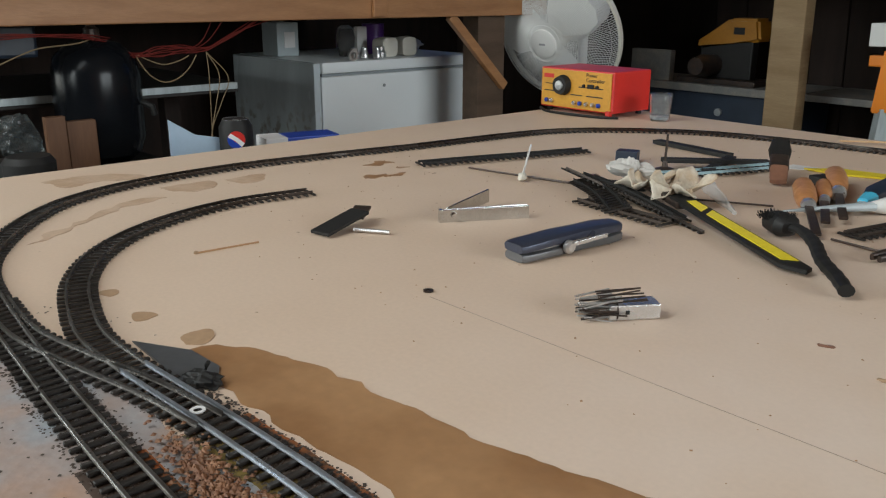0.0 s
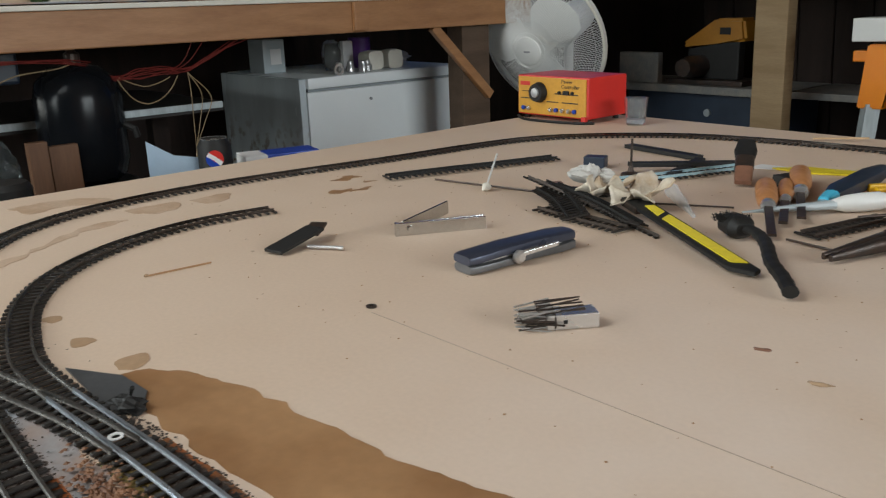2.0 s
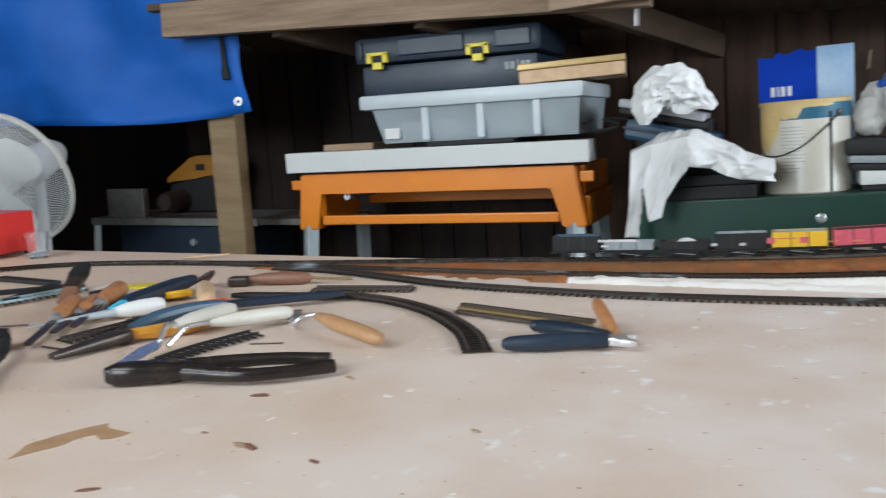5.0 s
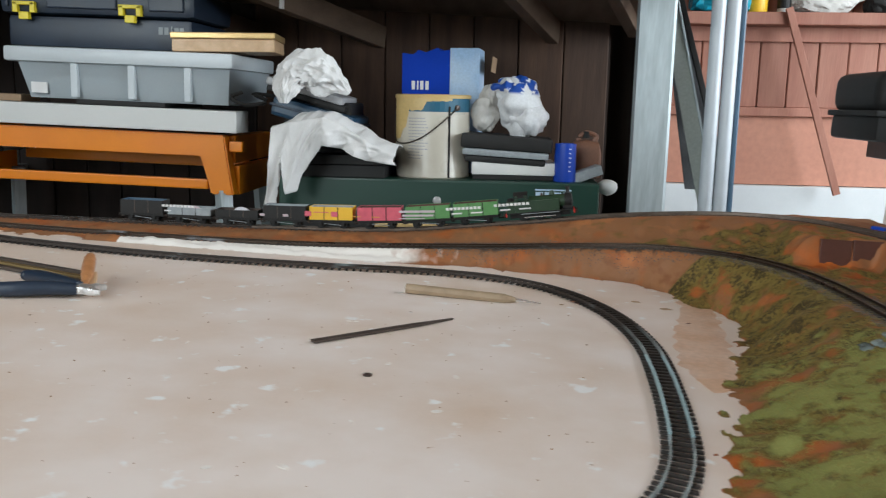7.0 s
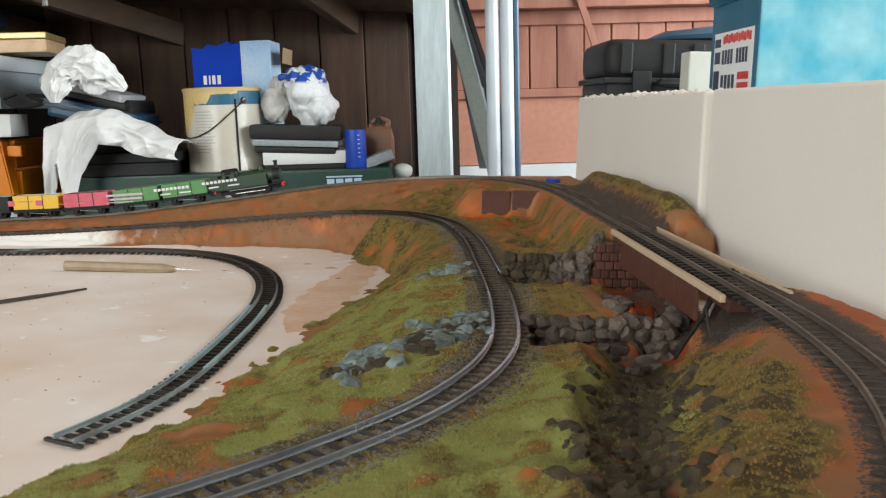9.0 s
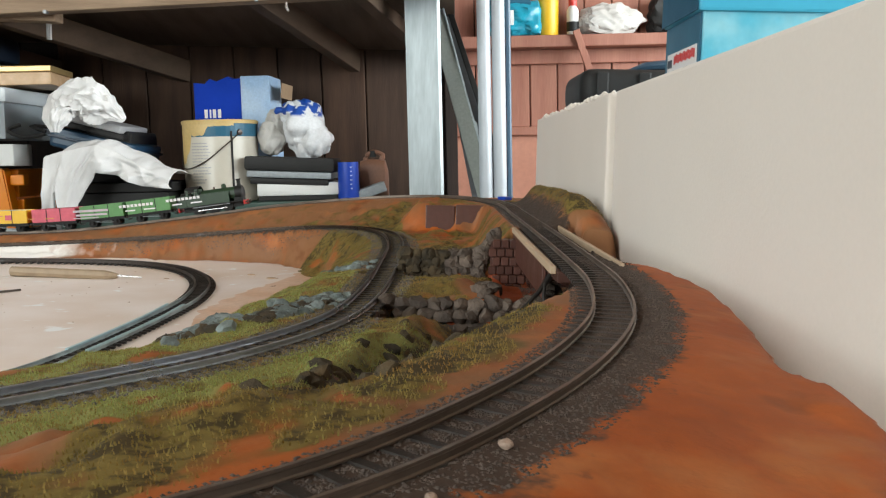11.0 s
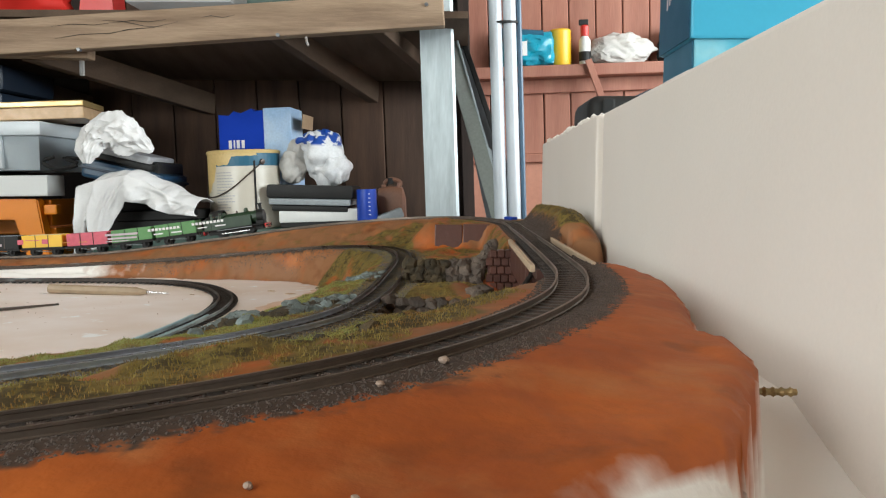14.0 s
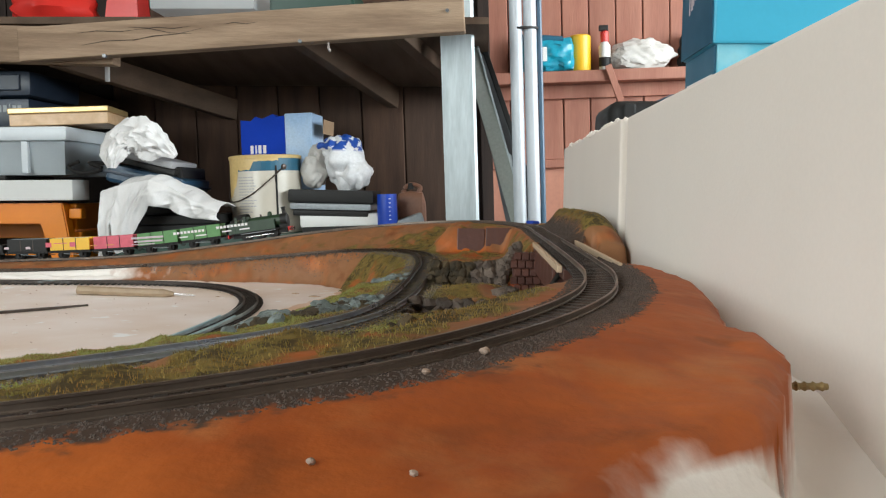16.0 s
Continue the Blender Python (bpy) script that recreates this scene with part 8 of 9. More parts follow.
plastic_box = thing("storage_box", "translucent plastic storage box with clip lid", "storage box", SHED_LEFT)
shell = bmesh.new()
for z0, z1, g0, g1 in ((0.185, 0.285, 0.045, 0.0),):
    lo = [(-0.80 + g0, 2.86 + g0 * 0.4), (-0.165 - 0.4 * g0, 2.86 + g0 * 0.4), (-0.165 - 0.4 * g0, 3.22), (-0.80 + g0, 3.22)]
    hi = [(-0.80 + 0.02, 2.86), (-0.165 - 0.008, 2.86), (-0.165 - 0.008, 3.24), (-0.80 + 0.02, 3.24)]
    a = [shell.verts.new((x, y, z0)) for x, y in lo]
    b = [shell.verts.new((x, y, z1)) for x, y in hi]
    shell.faces.new(a[::-1])
    for k in range(4):
        shell.faces.new((a[k], a[(k + 1) % 4], b[(k + 1) % 4], b[k]))
part("tub", shell, BOX_PLASTIC, plastic_box)
part("lid", box(-0.815, 2.845, 0.283, -0.160, 3.25, 0.325, 0.010), LID_PLASTIC, plastic_box, "grey-white clip lid", smooth=True)
for x in (-0.625, -0.46, -0.30):
    part("rib", box(x, 2.852, 0.19, x + 0.020, 2.868, 0.283, 0.003), LID_PLASTIC, plastic_box)
part("sticker", box(-0.745, 2.862, 0.198, -0.70, 2.8685, 0.228), PAPER, plastic_box, "small white label")
part("contents", box(-0.73, 2.92, 0.188, -0.23, 3.18, 0.25, 0.02), GREY_ENAMEL, plastic_box)
part("contents", blob(0.09, 14, (1.5, 0.6, 0.5), 0.4, 1.8, 3, m=pose(-0.42, 3.0, 0.235)), WHITE_PLASTIC, plastic_box)
solid("black_strap", box(-0.62, 2.87, 0.1702, -0.36, 3.15, 0.1845, 0.004), BLACK, "black strap under the plastic box", "strap", m=SHED_LEFT)
toolbox = thing("toolbox", "dark navy plastic toolbox with yellow clasps", "toolbox", BOX_TOP)
part("base", box(-0.815, 2.88, 0.341, -0.285, 3.16, 0.425, 0.012), NAVY, toolbox, smooth=True)
part("lid", box(-0.83, 2.865, 0.428, -0.27, 3.17, 0.505, 0.020), NAVY, toolbox, smooth=True)
for x0, x1 in ((-0.69, -0.49), (-0.40, -0.30), (-0.81, -0.80)):
    part("lid_rib", box(x0, 2.858, 0.445, x1, 2.868, 0.492, 0.004), NAVY, toolbox)
for x in (-0.785, -0.482):
    clasp = bmesh.new()
    for a, b, c, d in ((0, 0.018, 0.014, 0.046), (0.050, 0.018, 0.064, 0.046), (0, 0.038, 0.064, 0.048), (0.018, 0.0, 0.046, 0.02)):
        box(x + a, 2.852, 0.412 + b, x + c, 2.868, 0.412 + d, 0.002, bm=clasp)
    part("clasp", clasp, LEMON, toolbox, "yellow clasp")
part("handle", box(-0.60, 2.95, 0.505, -0.45, 3.05, 0.53, 0.01), BLACK, toolbox)
for mark in [(0, 0.012, 0, 0.02), (0.016, 0.012, 0, 0.02), (0.036, 0.003, 0, 0.024), (0.045, 0.012, 0, 0.02), (0.06, 0.012, 0, 0.02)]:
    bars(toolbox, "printed_mark", WAGON_GREY, [mark], (-0.38, 2.8795, 0.385), (1, 0, 0), (0, 0, 1))
gold = thing("gold_box", "flat gold lacquered wooden box", "box", BOX_TOP @ pose(-0.335, 2.86, 0.341, 0, -2, 8))
part("base", box(0, 0, 0, 0.28, 0.20, 0.034, 0.003), PALE_WOOD, gold)
part("lid", box(-0.003, -0.003, 0.035, 0.283, 0.203, 0.052, 0.003), GOLD, gold)

# ---- post, tarp, saw bench ----
solid("timber_post", box(-1.385, 2.90, FLOOR_Z, -1.285, 2.955, TOP, 0.004), TIMBER, "rough sawn pine post", "post", "structure", SHED_LEFT)
tarp_bm = bmesh.new()
tr = []
for i in range(60):
    t = i / 59
    x = -3.3 + 2.10 * t
    row = []
    for j in range(26):
        s = j / 25
        low = 0.262 + 0.03 * t ** 6 - 0.012 * math.sin(t * 9)
        z = low + s * 0.62
        fold = 0.024 * math.sin(t * 15 + s * 4.5 + 2 * noise.noise(Vector((t * 3, s * 2, 8)))) + 0.026 * noise.noise(Vector((t * 5, s * 4, 1))) + 0.010 * noise.noise(Vector((t * 16, s * 11, 5)))
        row.append(tarp_bm.verts.new((x - 0.03 * s * t, 2.85 + fold, z)))
    tr.append(row)
for a, b in zip(tr, tr[1:]):
    for j in range(25):
        tarp_bm.faces.new((a[j], b[j], b[j + 1], a[j + 1]))
tarp = thing("tarpaulin", "bright blue tarpaulin hung as a curtain", "tarpaulin")
sheet = part("sheet", tarp_bm, BLUE_TARP, tarp, smooth=True)
sm = sheet.modifiers.new("thickness", "SOLIDIFY")
sm.thickness = 0.002
part("grommet", lathe([(0.006, 0), (0.014, 0), (0.014, 0.004), (0.006, 0.004), (0.006, 0)], 18, m=pose(-1.232, 2.848, 0.318, 90), close=False), STEEL, tarp, "metal eyelet")
part("cord", tube([(-1.268, 2.835, 1.0), (-1.272, 2.832, 0.62), (-1.262, 2.832, 0.42)], 0.008, 6), BLACK, tarp, "black cord")
part("cord_end", tube([(-1.262, 2.832, 0.42), (-1.258, 2.83, 0.385)], 0.012, 6), BLACK, tarp)
CAST_TABLE = material("dusty_cast_table", (0.16, 0.16, 0.155), 0.7, second=(0.24, 0.22, 0.19), amount=0.9, scale=20, bump=0.2)
saw = thing("saw_bench", "blue saw bench with grey steel table", "table saw")
part("table", box(-2.13, 3.12, -0.105, -1.38, 3.42, -0.078, 0.003), CAST_TABLE, saw)
part("cabinet", box(-2.02, 3.15, FLOOR_Z, -1.42, 3.42, -0.106, 0.006), NAVY, saw)
part("fence", box(-2.05, 3.13, -0.0775, -1.88, 3.16, 0.03, 0.003), CAST_TABLE, saw)
part("extension", box(-1.37, 3.12, -0.10, -1.1, 3.42, -0.078, 0.003), CAST_TABLE, saw)
part("knob", lathe([(0, 0), (0.013, 0), (0.013, 0.01), (0, 0.012)], 14, m=pose(-1.68, 3.15, -0.17, 90)), WAGON_GREY, saw)
part("leg", tube([(-2.10, 3.12, -0.105), (-2.16, 3.10, FLOOR_Z)], 0.016, 4), GALV, saw)
csaw = thing("circular_saw", "yellow portable circular saw on the saw bench", "power saw")
part("guard", slab([(-0.13, 0.0), (0.0, 0.085), (0.105, 0.085), (0.118, 0.01), (0.0, 0.0), (-0.11, -0.02)], 0.0, 0.09, m=Matrix.Translation((-1.69, 3.27, 0.06)) @ Matrix.Rotation(radians(90), 4, "X"), bevel=0.010), SAW_YELLOW, csaw, smooth=True)
part("motor", lathe([(0.0, 0), (0.036, 0.0), (0.038, 0.08), (0.030, 0.12), (0.0, 0.12)], 20, m=pose(-1.745, 3.20, -0.015, 90)), DARK_STEEL, csaw, smooth=True)
part("base_plate", box(-1.86, 3.15, -0.0775, -1.56, 3.30, -0.060, 0.003), DARK_STEEL, csaw)
part("arm", box(-1.80, 3.19, -0.06, -1.60, 3.23, 0.075, 0.006), BLACK, csaw)
part("label", box(-1.67, 3.1785, 0.092, -1.63, 3.180, 0.115), BLACK, csaw)

# ---- freezer ----
freezer = thing("chest_freezer", "old white chest freezer with rusty stained grey side", "freezer")
part("front", box(-2.30, 1.915, FLOOR_Z, -2.282, 2.520, -0.022, 0.003), FREEZER_WHITE, freezer)
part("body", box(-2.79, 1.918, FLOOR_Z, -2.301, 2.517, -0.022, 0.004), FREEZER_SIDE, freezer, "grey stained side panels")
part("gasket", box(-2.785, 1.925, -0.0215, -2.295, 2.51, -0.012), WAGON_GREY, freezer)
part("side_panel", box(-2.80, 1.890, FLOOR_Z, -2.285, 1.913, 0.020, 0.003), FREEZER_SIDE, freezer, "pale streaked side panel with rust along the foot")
part("lid", box(-2.80, 1.9135, -0.0115, -2.272, 2.535, 0.022, 0.006), FREEZER_WHITE, freezer, "pale worn lid", smooth=True)
part("badge", lathe([(0, 0), (0.005, 0), (0.005, 0.003), (0, 0.003)], 12, m=pose(-2.282, 2.15, -0.06, 0, 90, 0)), WAGON_GREY, freezer)
solid("grey_carton", box(-2.66, 1.93, 0.0225, -2.56, 2.01, 0.13, 0.004), GREY_ENAMEL, "grey-green carton with a pale label on the freezer", "carton")
solid("white_label", box(-2.5595, 1.955, 0.05, -2.558, 1.995, 0.10), PAPER, "pale printed label on the carton", "label")
for k, y in enumerate((2.215, 2.295)):
    cap = thing("pipe_elbow", "white plastic pipe fitting on the freezer", "pipe fitting", pose(-2.36, y, 0.0225), group="white pipe fittings")
    part("fitting", loft([(-0.03, 0.030, 0.028, 0, 0.030), (0.0, 0.033, 0.031, 0, 0.032), (0.03, 0.030, 0.030, 0, 0.031)], seg=18, power=4), CREAM, cap, smooth=True)
for k, (x, y, r) in enumerate(((-2.32, 2.06, 0.016), (-2.33, 2.11, 0.013), (-2.31, 2.145, 0.014), (-2.33, 2.175, 0.018))):
    solid("tap_fitting", lathe([(r * 0.55, 0), (r, 0.002), (r, 0.018), (r * 0.7, 0.024), (r * 0.7, 0.034), (r * 0.4, 0.036)], 16), STEEL, "small chromed plumbing fitting on the freezer", "plumbing fitting", m=pose(x, y, 0.0225, 0, 0, 0), smooth=True, group="plumbing fittings")
solid("ring_spanner", lathe([(0.010, 0), (0.017, 0), (0.017, 0.008), (0.010, 0.008), (0.010, 0)], 20, close=False), STEEL, "bright steel ring standing on the freezer lid", "spanner", m=pose(-2.29, 2.035, 0.039, 0, 90, 0), smooth=True)
solid("glass_bulb", lathe([(0.0, 0), (0.02, 0), (0.03, 0.03), (0.034, 0.06), (0.026, 0.09), (0.012, 0.10)], 20), CLEAR, "dark glass jar on the freezer", "jar", m=pose(-2.45, 2.12, 0.0225), smooth=True)
solid("purple_tub", lathe([(0.0, 0), (0.035, 0), (0.038, 0.10), (0.0, 0.10)], 20), PURPLE, "purple plastic tub on the freezer", "tub", m=pose(-2.50, 2.27, 0.0225), smooth=True)
solid("white_packet", box(-2.48, 2.175, 0.0225, -2.46, 2.215, 0.115, 0.003), PAPER, "white packet standing on the freezer", "packet")
solid("brown_sacking", blob(0.10, 6, (1.2, 1.3, 0.25), 0.3, 1.5, 3), RAG_GREY, "flat grey sacking on the freezer", "sacking", m=pose(-2.58, 2.40, 0.042), smooth=True)

# ---- second layout on its table ----
table2 = thing("layout_table", "varnished timber table carrying a second model layout", "table")
part("front_beam", box(-2.045, -0.4, 0.158, -2.0, 2.60, 0.240, 0.003), BEAM_WOOD, table2)
part("top", box(-3.3, -0.4, 0.2405, -1.995, 2.615, 0.252, 0.002), CREAM, table2, "pale edged board")
# this leg's shade is in its darker colour; the far leg has plain beam wood
part("leg", box(-2.10, 2.325, FLOOR_Z, -2.03, 2.44, 0.1575, 0.003), SHADED_WOOD, table2, "shaded brown timber leg")
part("leg", box(-2.10, -0.3, FLOOR_Z, -2.03, -0.2, 0.1575, 0.003), BEAM_WOOD, table2)
bs = span((-2.02, 2.20, 0.160), (-2.02, 2.43, -0.06))
part("brace", box(0, -0.010, -0.014, bs[1], 0.010, 0.014, 0.002, m=bs[0]), BEAM_WOOD, table2)
part("joint_block", box(-1.999, 1.90, 0.163, -1.985, 1.945, 0.238, 0.002), BEAM_WOOD, table2)
hills = bmesh.new()
hn = 70
grid = []
for i in range(hn):
    y = -0.4 + 3.01 * i / (hn - 1)
    row = []
    for j in range(24):
        x = -2.0 - 1.28 * j / 23
        z = 0.253 + 0.072 * max(0, min(1, (y - 1.72) / 0.6)) + 0.004 * noise.noise(Vector((x * 9, y * 9, 0))) + 0.006 * noise.noise(Vector((x * 30, y * 30, 3))) * (0.3 + max(0, min(1, (y - 1.7) / 0.3)))
        if j == 0:
            z = 0.2525
        row.append(hills.verts.new((x, y, max(0.2525, z))))
    grid.append(row)
for a, b in zip(grid, grid[1:]):
    for j in range(23):
        hills.faces.new((a[j], b[j], b[j + 1], a[j + 1]))
CORK = material("cork_hill", (0.32, 0.115, 0.045), 0.8, second=(0.46, 0.22, 0.11), amount=0.9, scale=60, grain=160, bump=0.8, dist=0.006)
solid("model_hills", hills, CORK, "crumbly orange-brown model hillside on the second layout", "landscape", smooth=True)
solid("model_water", slab([(-2.10, 0.2), (-2.08, 1.35), (-2.12, 1.56), (-2.2, 1.58), (-2.26, 1.40), (-2.5, 1.30), (-2.6, 0.2)], 0.256, 0.2595), GREY_WASH, "grey painted model water", "water")


def model_house(x, y, z, w, d, h, wall, roof, label, turn=0):
    t = thing("model_house", label, "model house", pose(x, y, z, 0, 0, turn), group="model houses")
    part("house_wall", box(-w / 2, -d / 2, 0, w / 2, d / 2, h, 0.001), wall, t)
    r = bmesh.new()
    v = [r.verts.new(p) for p in ((-w / 2 - 0.004, -d / 2 - 0.005, h), (w / 2 + 0.004, -d / 2 - 0.005, h), (w / 2 + 0.004, d / 2 + 0.005, h), (-w / 2 - 0.004, d / 2 + 0.005, h), (-w / 2 - 0.004, 0, h + d * 0.42), (w / 2 + 0.004, 0, h + d * 0.42))]
    for f in ((0, 1, 5, 4), (2, 3, 4, 5), (0, 4, 3), (1, 2, 5), (3, 2, 1, 0)):
        r.faces.new([v[k] for k in f])
    part("roof", r, roof, t)
    for k in range(3):
        part("window", box(-w / 2 + w * (0.15 + 0.28 * k), -d / 2 - 0.0012, h * 0.3, -w / 2 + w * (0.27 + 0.28 * k), -d / 2, h * 0.75), BLACK, t)
    return t


DULL_ROOF = material("ochre_roof", (0.44, 0.27, 0.05), 0.7, second=(0.34, 0.20, 0.04), scale=40, bump=0.1)
model_house(-2.30, 1.640, 0.272, 0.19, 0.10, 0.034, CARD, DULL_ROOF, "model cottage with ochre yellow roof", 86)
model_house(-2.36, 1.86, 0.285, 0.10, 0.075, 0.036, WHITE_PLASTIC, WAGON_GREY, "white model hall with grey roof", 80)
model_house(-2.58, 1.62, 0.275, 0.22, 0.10, 0.075, WHITE_PLASTIC, PAPER, "tall white model mill with pale roof", 88)
model_house(-2.60, 1.93, 0.285, 0.20, 0.10, 0.080, WHITE_PLASTIC, WAGON_GREY, "white model factory with grey roof", 90)
model_house(-2.40, 1.43, 0.262, 0.13, 0.07, 0.040, CARD, CREAM, "tan model cottage with cream roof", 95)
model_house(-2.55, 1.35, 0.262, 0.16, 0.09, 0.055, CREAM, BRICK, "cream model house with red roof", 90)
model_house(-2.40, 1.15, 0.262, 0.12, 0.07, 0.035, BALSA, WAGON_GREY, "tan model house with grey roof", 92)


def model_tree(x, y, z, h, r, seed, conifer):
    t = thing("model_tree", "dark green model conifer" if conifer else "bushy green model tree", "model tree", pose(x, y, z), group="model trees")
    part("trunk", lathe([(r * 0.12, 0), (r * 0.07, h * 0.6), (0.0005, h * 0.9)], 6), CARD, t)
    rr = random.Random(seed)
    bm = bmesh.new()
    for _ in range(420):
        if conifer:
            k = rr.random() ** 0.7
            a, q = rr.uniform(0, 6.28), r * (1 - k) * rr.uniform(0.5, 1.05)
            c = Vector((q * math.cos(a), q * math.sin(a), h * (0.12 + 0.88 * k)))
        else:
            d = Vector((rr.gauss(0, 1), rr.gauss(0, 1), rr.gauss(0, 1))).normalized() * rr.uniform(0.55, 1.0)
            d *= 1 + 0.3 * noise.noise(d * 2 + Vector((seed, 0, 0)))
            c = Vector((d.x * r, d.y * r, h * 0.62 + d.z * h * 0.36))
        s = r * 0.27
        vs = [bm.verts.new(c + Vector((rr.uniform(-s, s), rr.uniform(-s, s), rr.uniform(-s, s)))) for _ in range(3)]
        bm.faces.new(vs)
    part("crown", bm, FOLIAGE, t)


for k, (x, y, h, r, con) in enumerate(((-2.16, 2.405, 0.082, 0.046, False), (-2.13, 2.475, 0.052, 0.040, False), (-2.10, 2.520, 0.072, 0.034, False), (-2.10, 2.545, 0.108, 0.050, True))):
    model_tree(x, y, 0.322, h, r, 140 + k, con)
rt = random.Random(5)
for k in range(22):
    yy = 0.75 + 1.25 * rt.random()
    model_tree(-2.16 - 0.3 * rt.random(), yy, 0.253 + 0.072 * max(0, min(1, (yy - 1.72) / 0.6)), rt.uniform(0.025, 0.05), rt.uniform(0.02, 0.035), 80 + k, False)
for k in range(26):
    model_tree(-2.55 - 0.6 * rt.random(), 0.55 + 1.15 * rt.random(), 0.256, rt.uniform(0.05, 0.1), rt.uniform(0.02, 0.045), 40 + k, k % 3 == 0)
for k in range(5):
    model_house(-2.75 - 0.1 * (k % 2), 0.65 + 0.2 * k, 0.256, 0.14, 0.08, 0.05, (CREAM, WHITE_PLASTIC, BALSA)[k % 3], (WAGON_GREY, BRICK, PAPER)[k % 3], "pale model house in the village", 85 + 5 * k)
for k, (x, y, h, r, con) in enumerate(((-2.22, 1.345, 0.075, 0.030, 1), (-2.12, 1.625, 0.075, 0.015, 1), (-2.16, 1.735, 0.065, 0.015, 1), (-2.2, 1.72, 0.05, 0.03, 0), (-2.34, 2.03, 0.06, 0.03, 0), (-2.3, 1.95, 0.06, 0.022, 0), (-2.25, 2.10, 0.06, 0.025, 0), (-2.18, 2.26, 0.075, 0.035, 0),
                                       (-2.28, 1.83, 0.05, 0.018, 1), (-2.3, 1.5, 0.05, 0.03, 0), (-2.4, 1.2, 0.05, 0.035, 0), (-2.4, 0.95, 0.055, 0.035, 0), (-2.2, 2.18, 0.05, 0.03, 0), (-2.45, 1.42, 0.06, 0.04, 0))):
    zz = 0.253 + 0.072 * max(0, min(1, (y - 1.72) / 0.6))
    model_tree(x, y, zz, h, r, k, con)
SKY_CARD = material("painted_sky", (0.20, 0.46, 0.66), 0.6, second=(0.62, 0.70, 0.76), amount=0.9, scale=8, bump=0.02)
solid("sky_board", box(-2.52, 1.98, 0.30, -2.50, 2.24, 0.43, 0.002), SKY_CARD, "small board painted with sky and clouds", "backdrop board")
solid("painted_backscene", box(-3.26, -0.39, 0.253, -3.235, 1.55, 0.50, 0.003), material("painted_hills", (0.20, 0.19, 0.11), 0.7, second=(0.33, 0.30, 0.22), amount=0.9, scale=14, grain=60, bump=0.02), "muted painted scenery board behind the model village", "backdrop board")
solid("blue_backcloth", box(-3.25, 1.56, 0.253, -3.23, 2.46, 0.62, 0.003), BLUE_TARP, "blue sheet behind the second layout", "backcloth")

# ---- under the second layout: compressor, wires, planks, jars ----
# brown timber and clear film, the corner's gloom put into both colours
STAND_WOOD = material("dim_brown_timber", (0.15, 0.068, 0.030), 0.6, second=(0.10, 0.044, 0.020), amount=0.8, scale=9, grain=60, stretch=(4, 4, 0.6), bump=0.2)
DIM_FILM = clear_material("dim_film", (0.16, 0.18, 0.18), 0.25, 0.8, 1.3)
comp = thing("air_compressor", "glossy black compressor tank on a timber stand", "compressor")
part("tank", lathe([(0.0, -0.17), (0.05, -0.165), (0.085, -0.14), (0.098, -0.10), (0.098, 0.045), (0.088, 0.085), (0.055, 0.115), (0.0, 0.125)], 32, m=pose(-2.12, 1.195, 0.0)), TANK_BLACK, comp, smooth=True)
part("neck", lathe([(0.018, 0.12), (0.018, 0.145), (0.010, 0.15), (0.010, 0.19)], 14, m=pose(-2.12, 1.195, 0)), DARK_STEEL, comp)
part("stand", box(-2.028, 1.040, FLOOR_Z, -2.006, 1.082, -0.032, 0.002), STAND_WOOD, comp, "brown timber upright")
part("stand", box(-2.028, 1.083, FLOOR_Z, -2.008, 1.146, -0.045, 0.002), STAND_WOOD, comp, "brown timber upright")
part("crosspiece", box(-2.22, 1.05, FLOOR_Z, -2.029, 1.16, -0.172, 0.002), BEAM_WOOD, comp)
part("base", box(-2.22, 1.165, FLOOR_Z, -2.02, 1.32, -0.165, 0.004), BLACK, comp)
part("valve", tube([(-2.05, 1.27, -0.02), (-2.03, 1.285, -0.03), (-2.03, 1.29, -0.05)], 0.008, 8), BLACK, comp)
solid("dark_housing", box(-2.35, 0.98, 0.08, -2.20, 1.10, 0.156, 0.008), NAVY, "dark grey box under the table", "box")
solid("shelf_edge", box(-2.2995, 0.85, -0.036, -2.290, 1.64, -0.018, 0.001), GALV, "dull grey metal shelf edge", "shelf")
solid("lower_shelf", box(-2.9, 0.6, -0.045, -2.3, 1.645, -0.019), SLEEPER, "dark lower shelf", "shelf", "structure")
for k in range(2):
    solid("shelf_post", box(-2.65, 0.7 + 0.85 * k, FLOOR_Z, -2.60, 0.75 + 0.85 * k, -0.0455), DARK_WOOD, "dark shelf post", "post", "structure")
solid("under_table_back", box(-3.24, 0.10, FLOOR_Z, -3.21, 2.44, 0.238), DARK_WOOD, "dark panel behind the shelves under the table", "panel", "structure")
rw = random.Random(21)


def wire(points, mat, label, spread=0.0, r=0.0011):
    pts = [Vector(q) + Vector([rw.uniform(-spread, spread) for _ in range(3)]) for q in points]
    return solid("hanging_wire", tube([tuple(q) for q in pts], r, 5, smooth_step=0.012), mat, label, "wire", group="hanging wires")


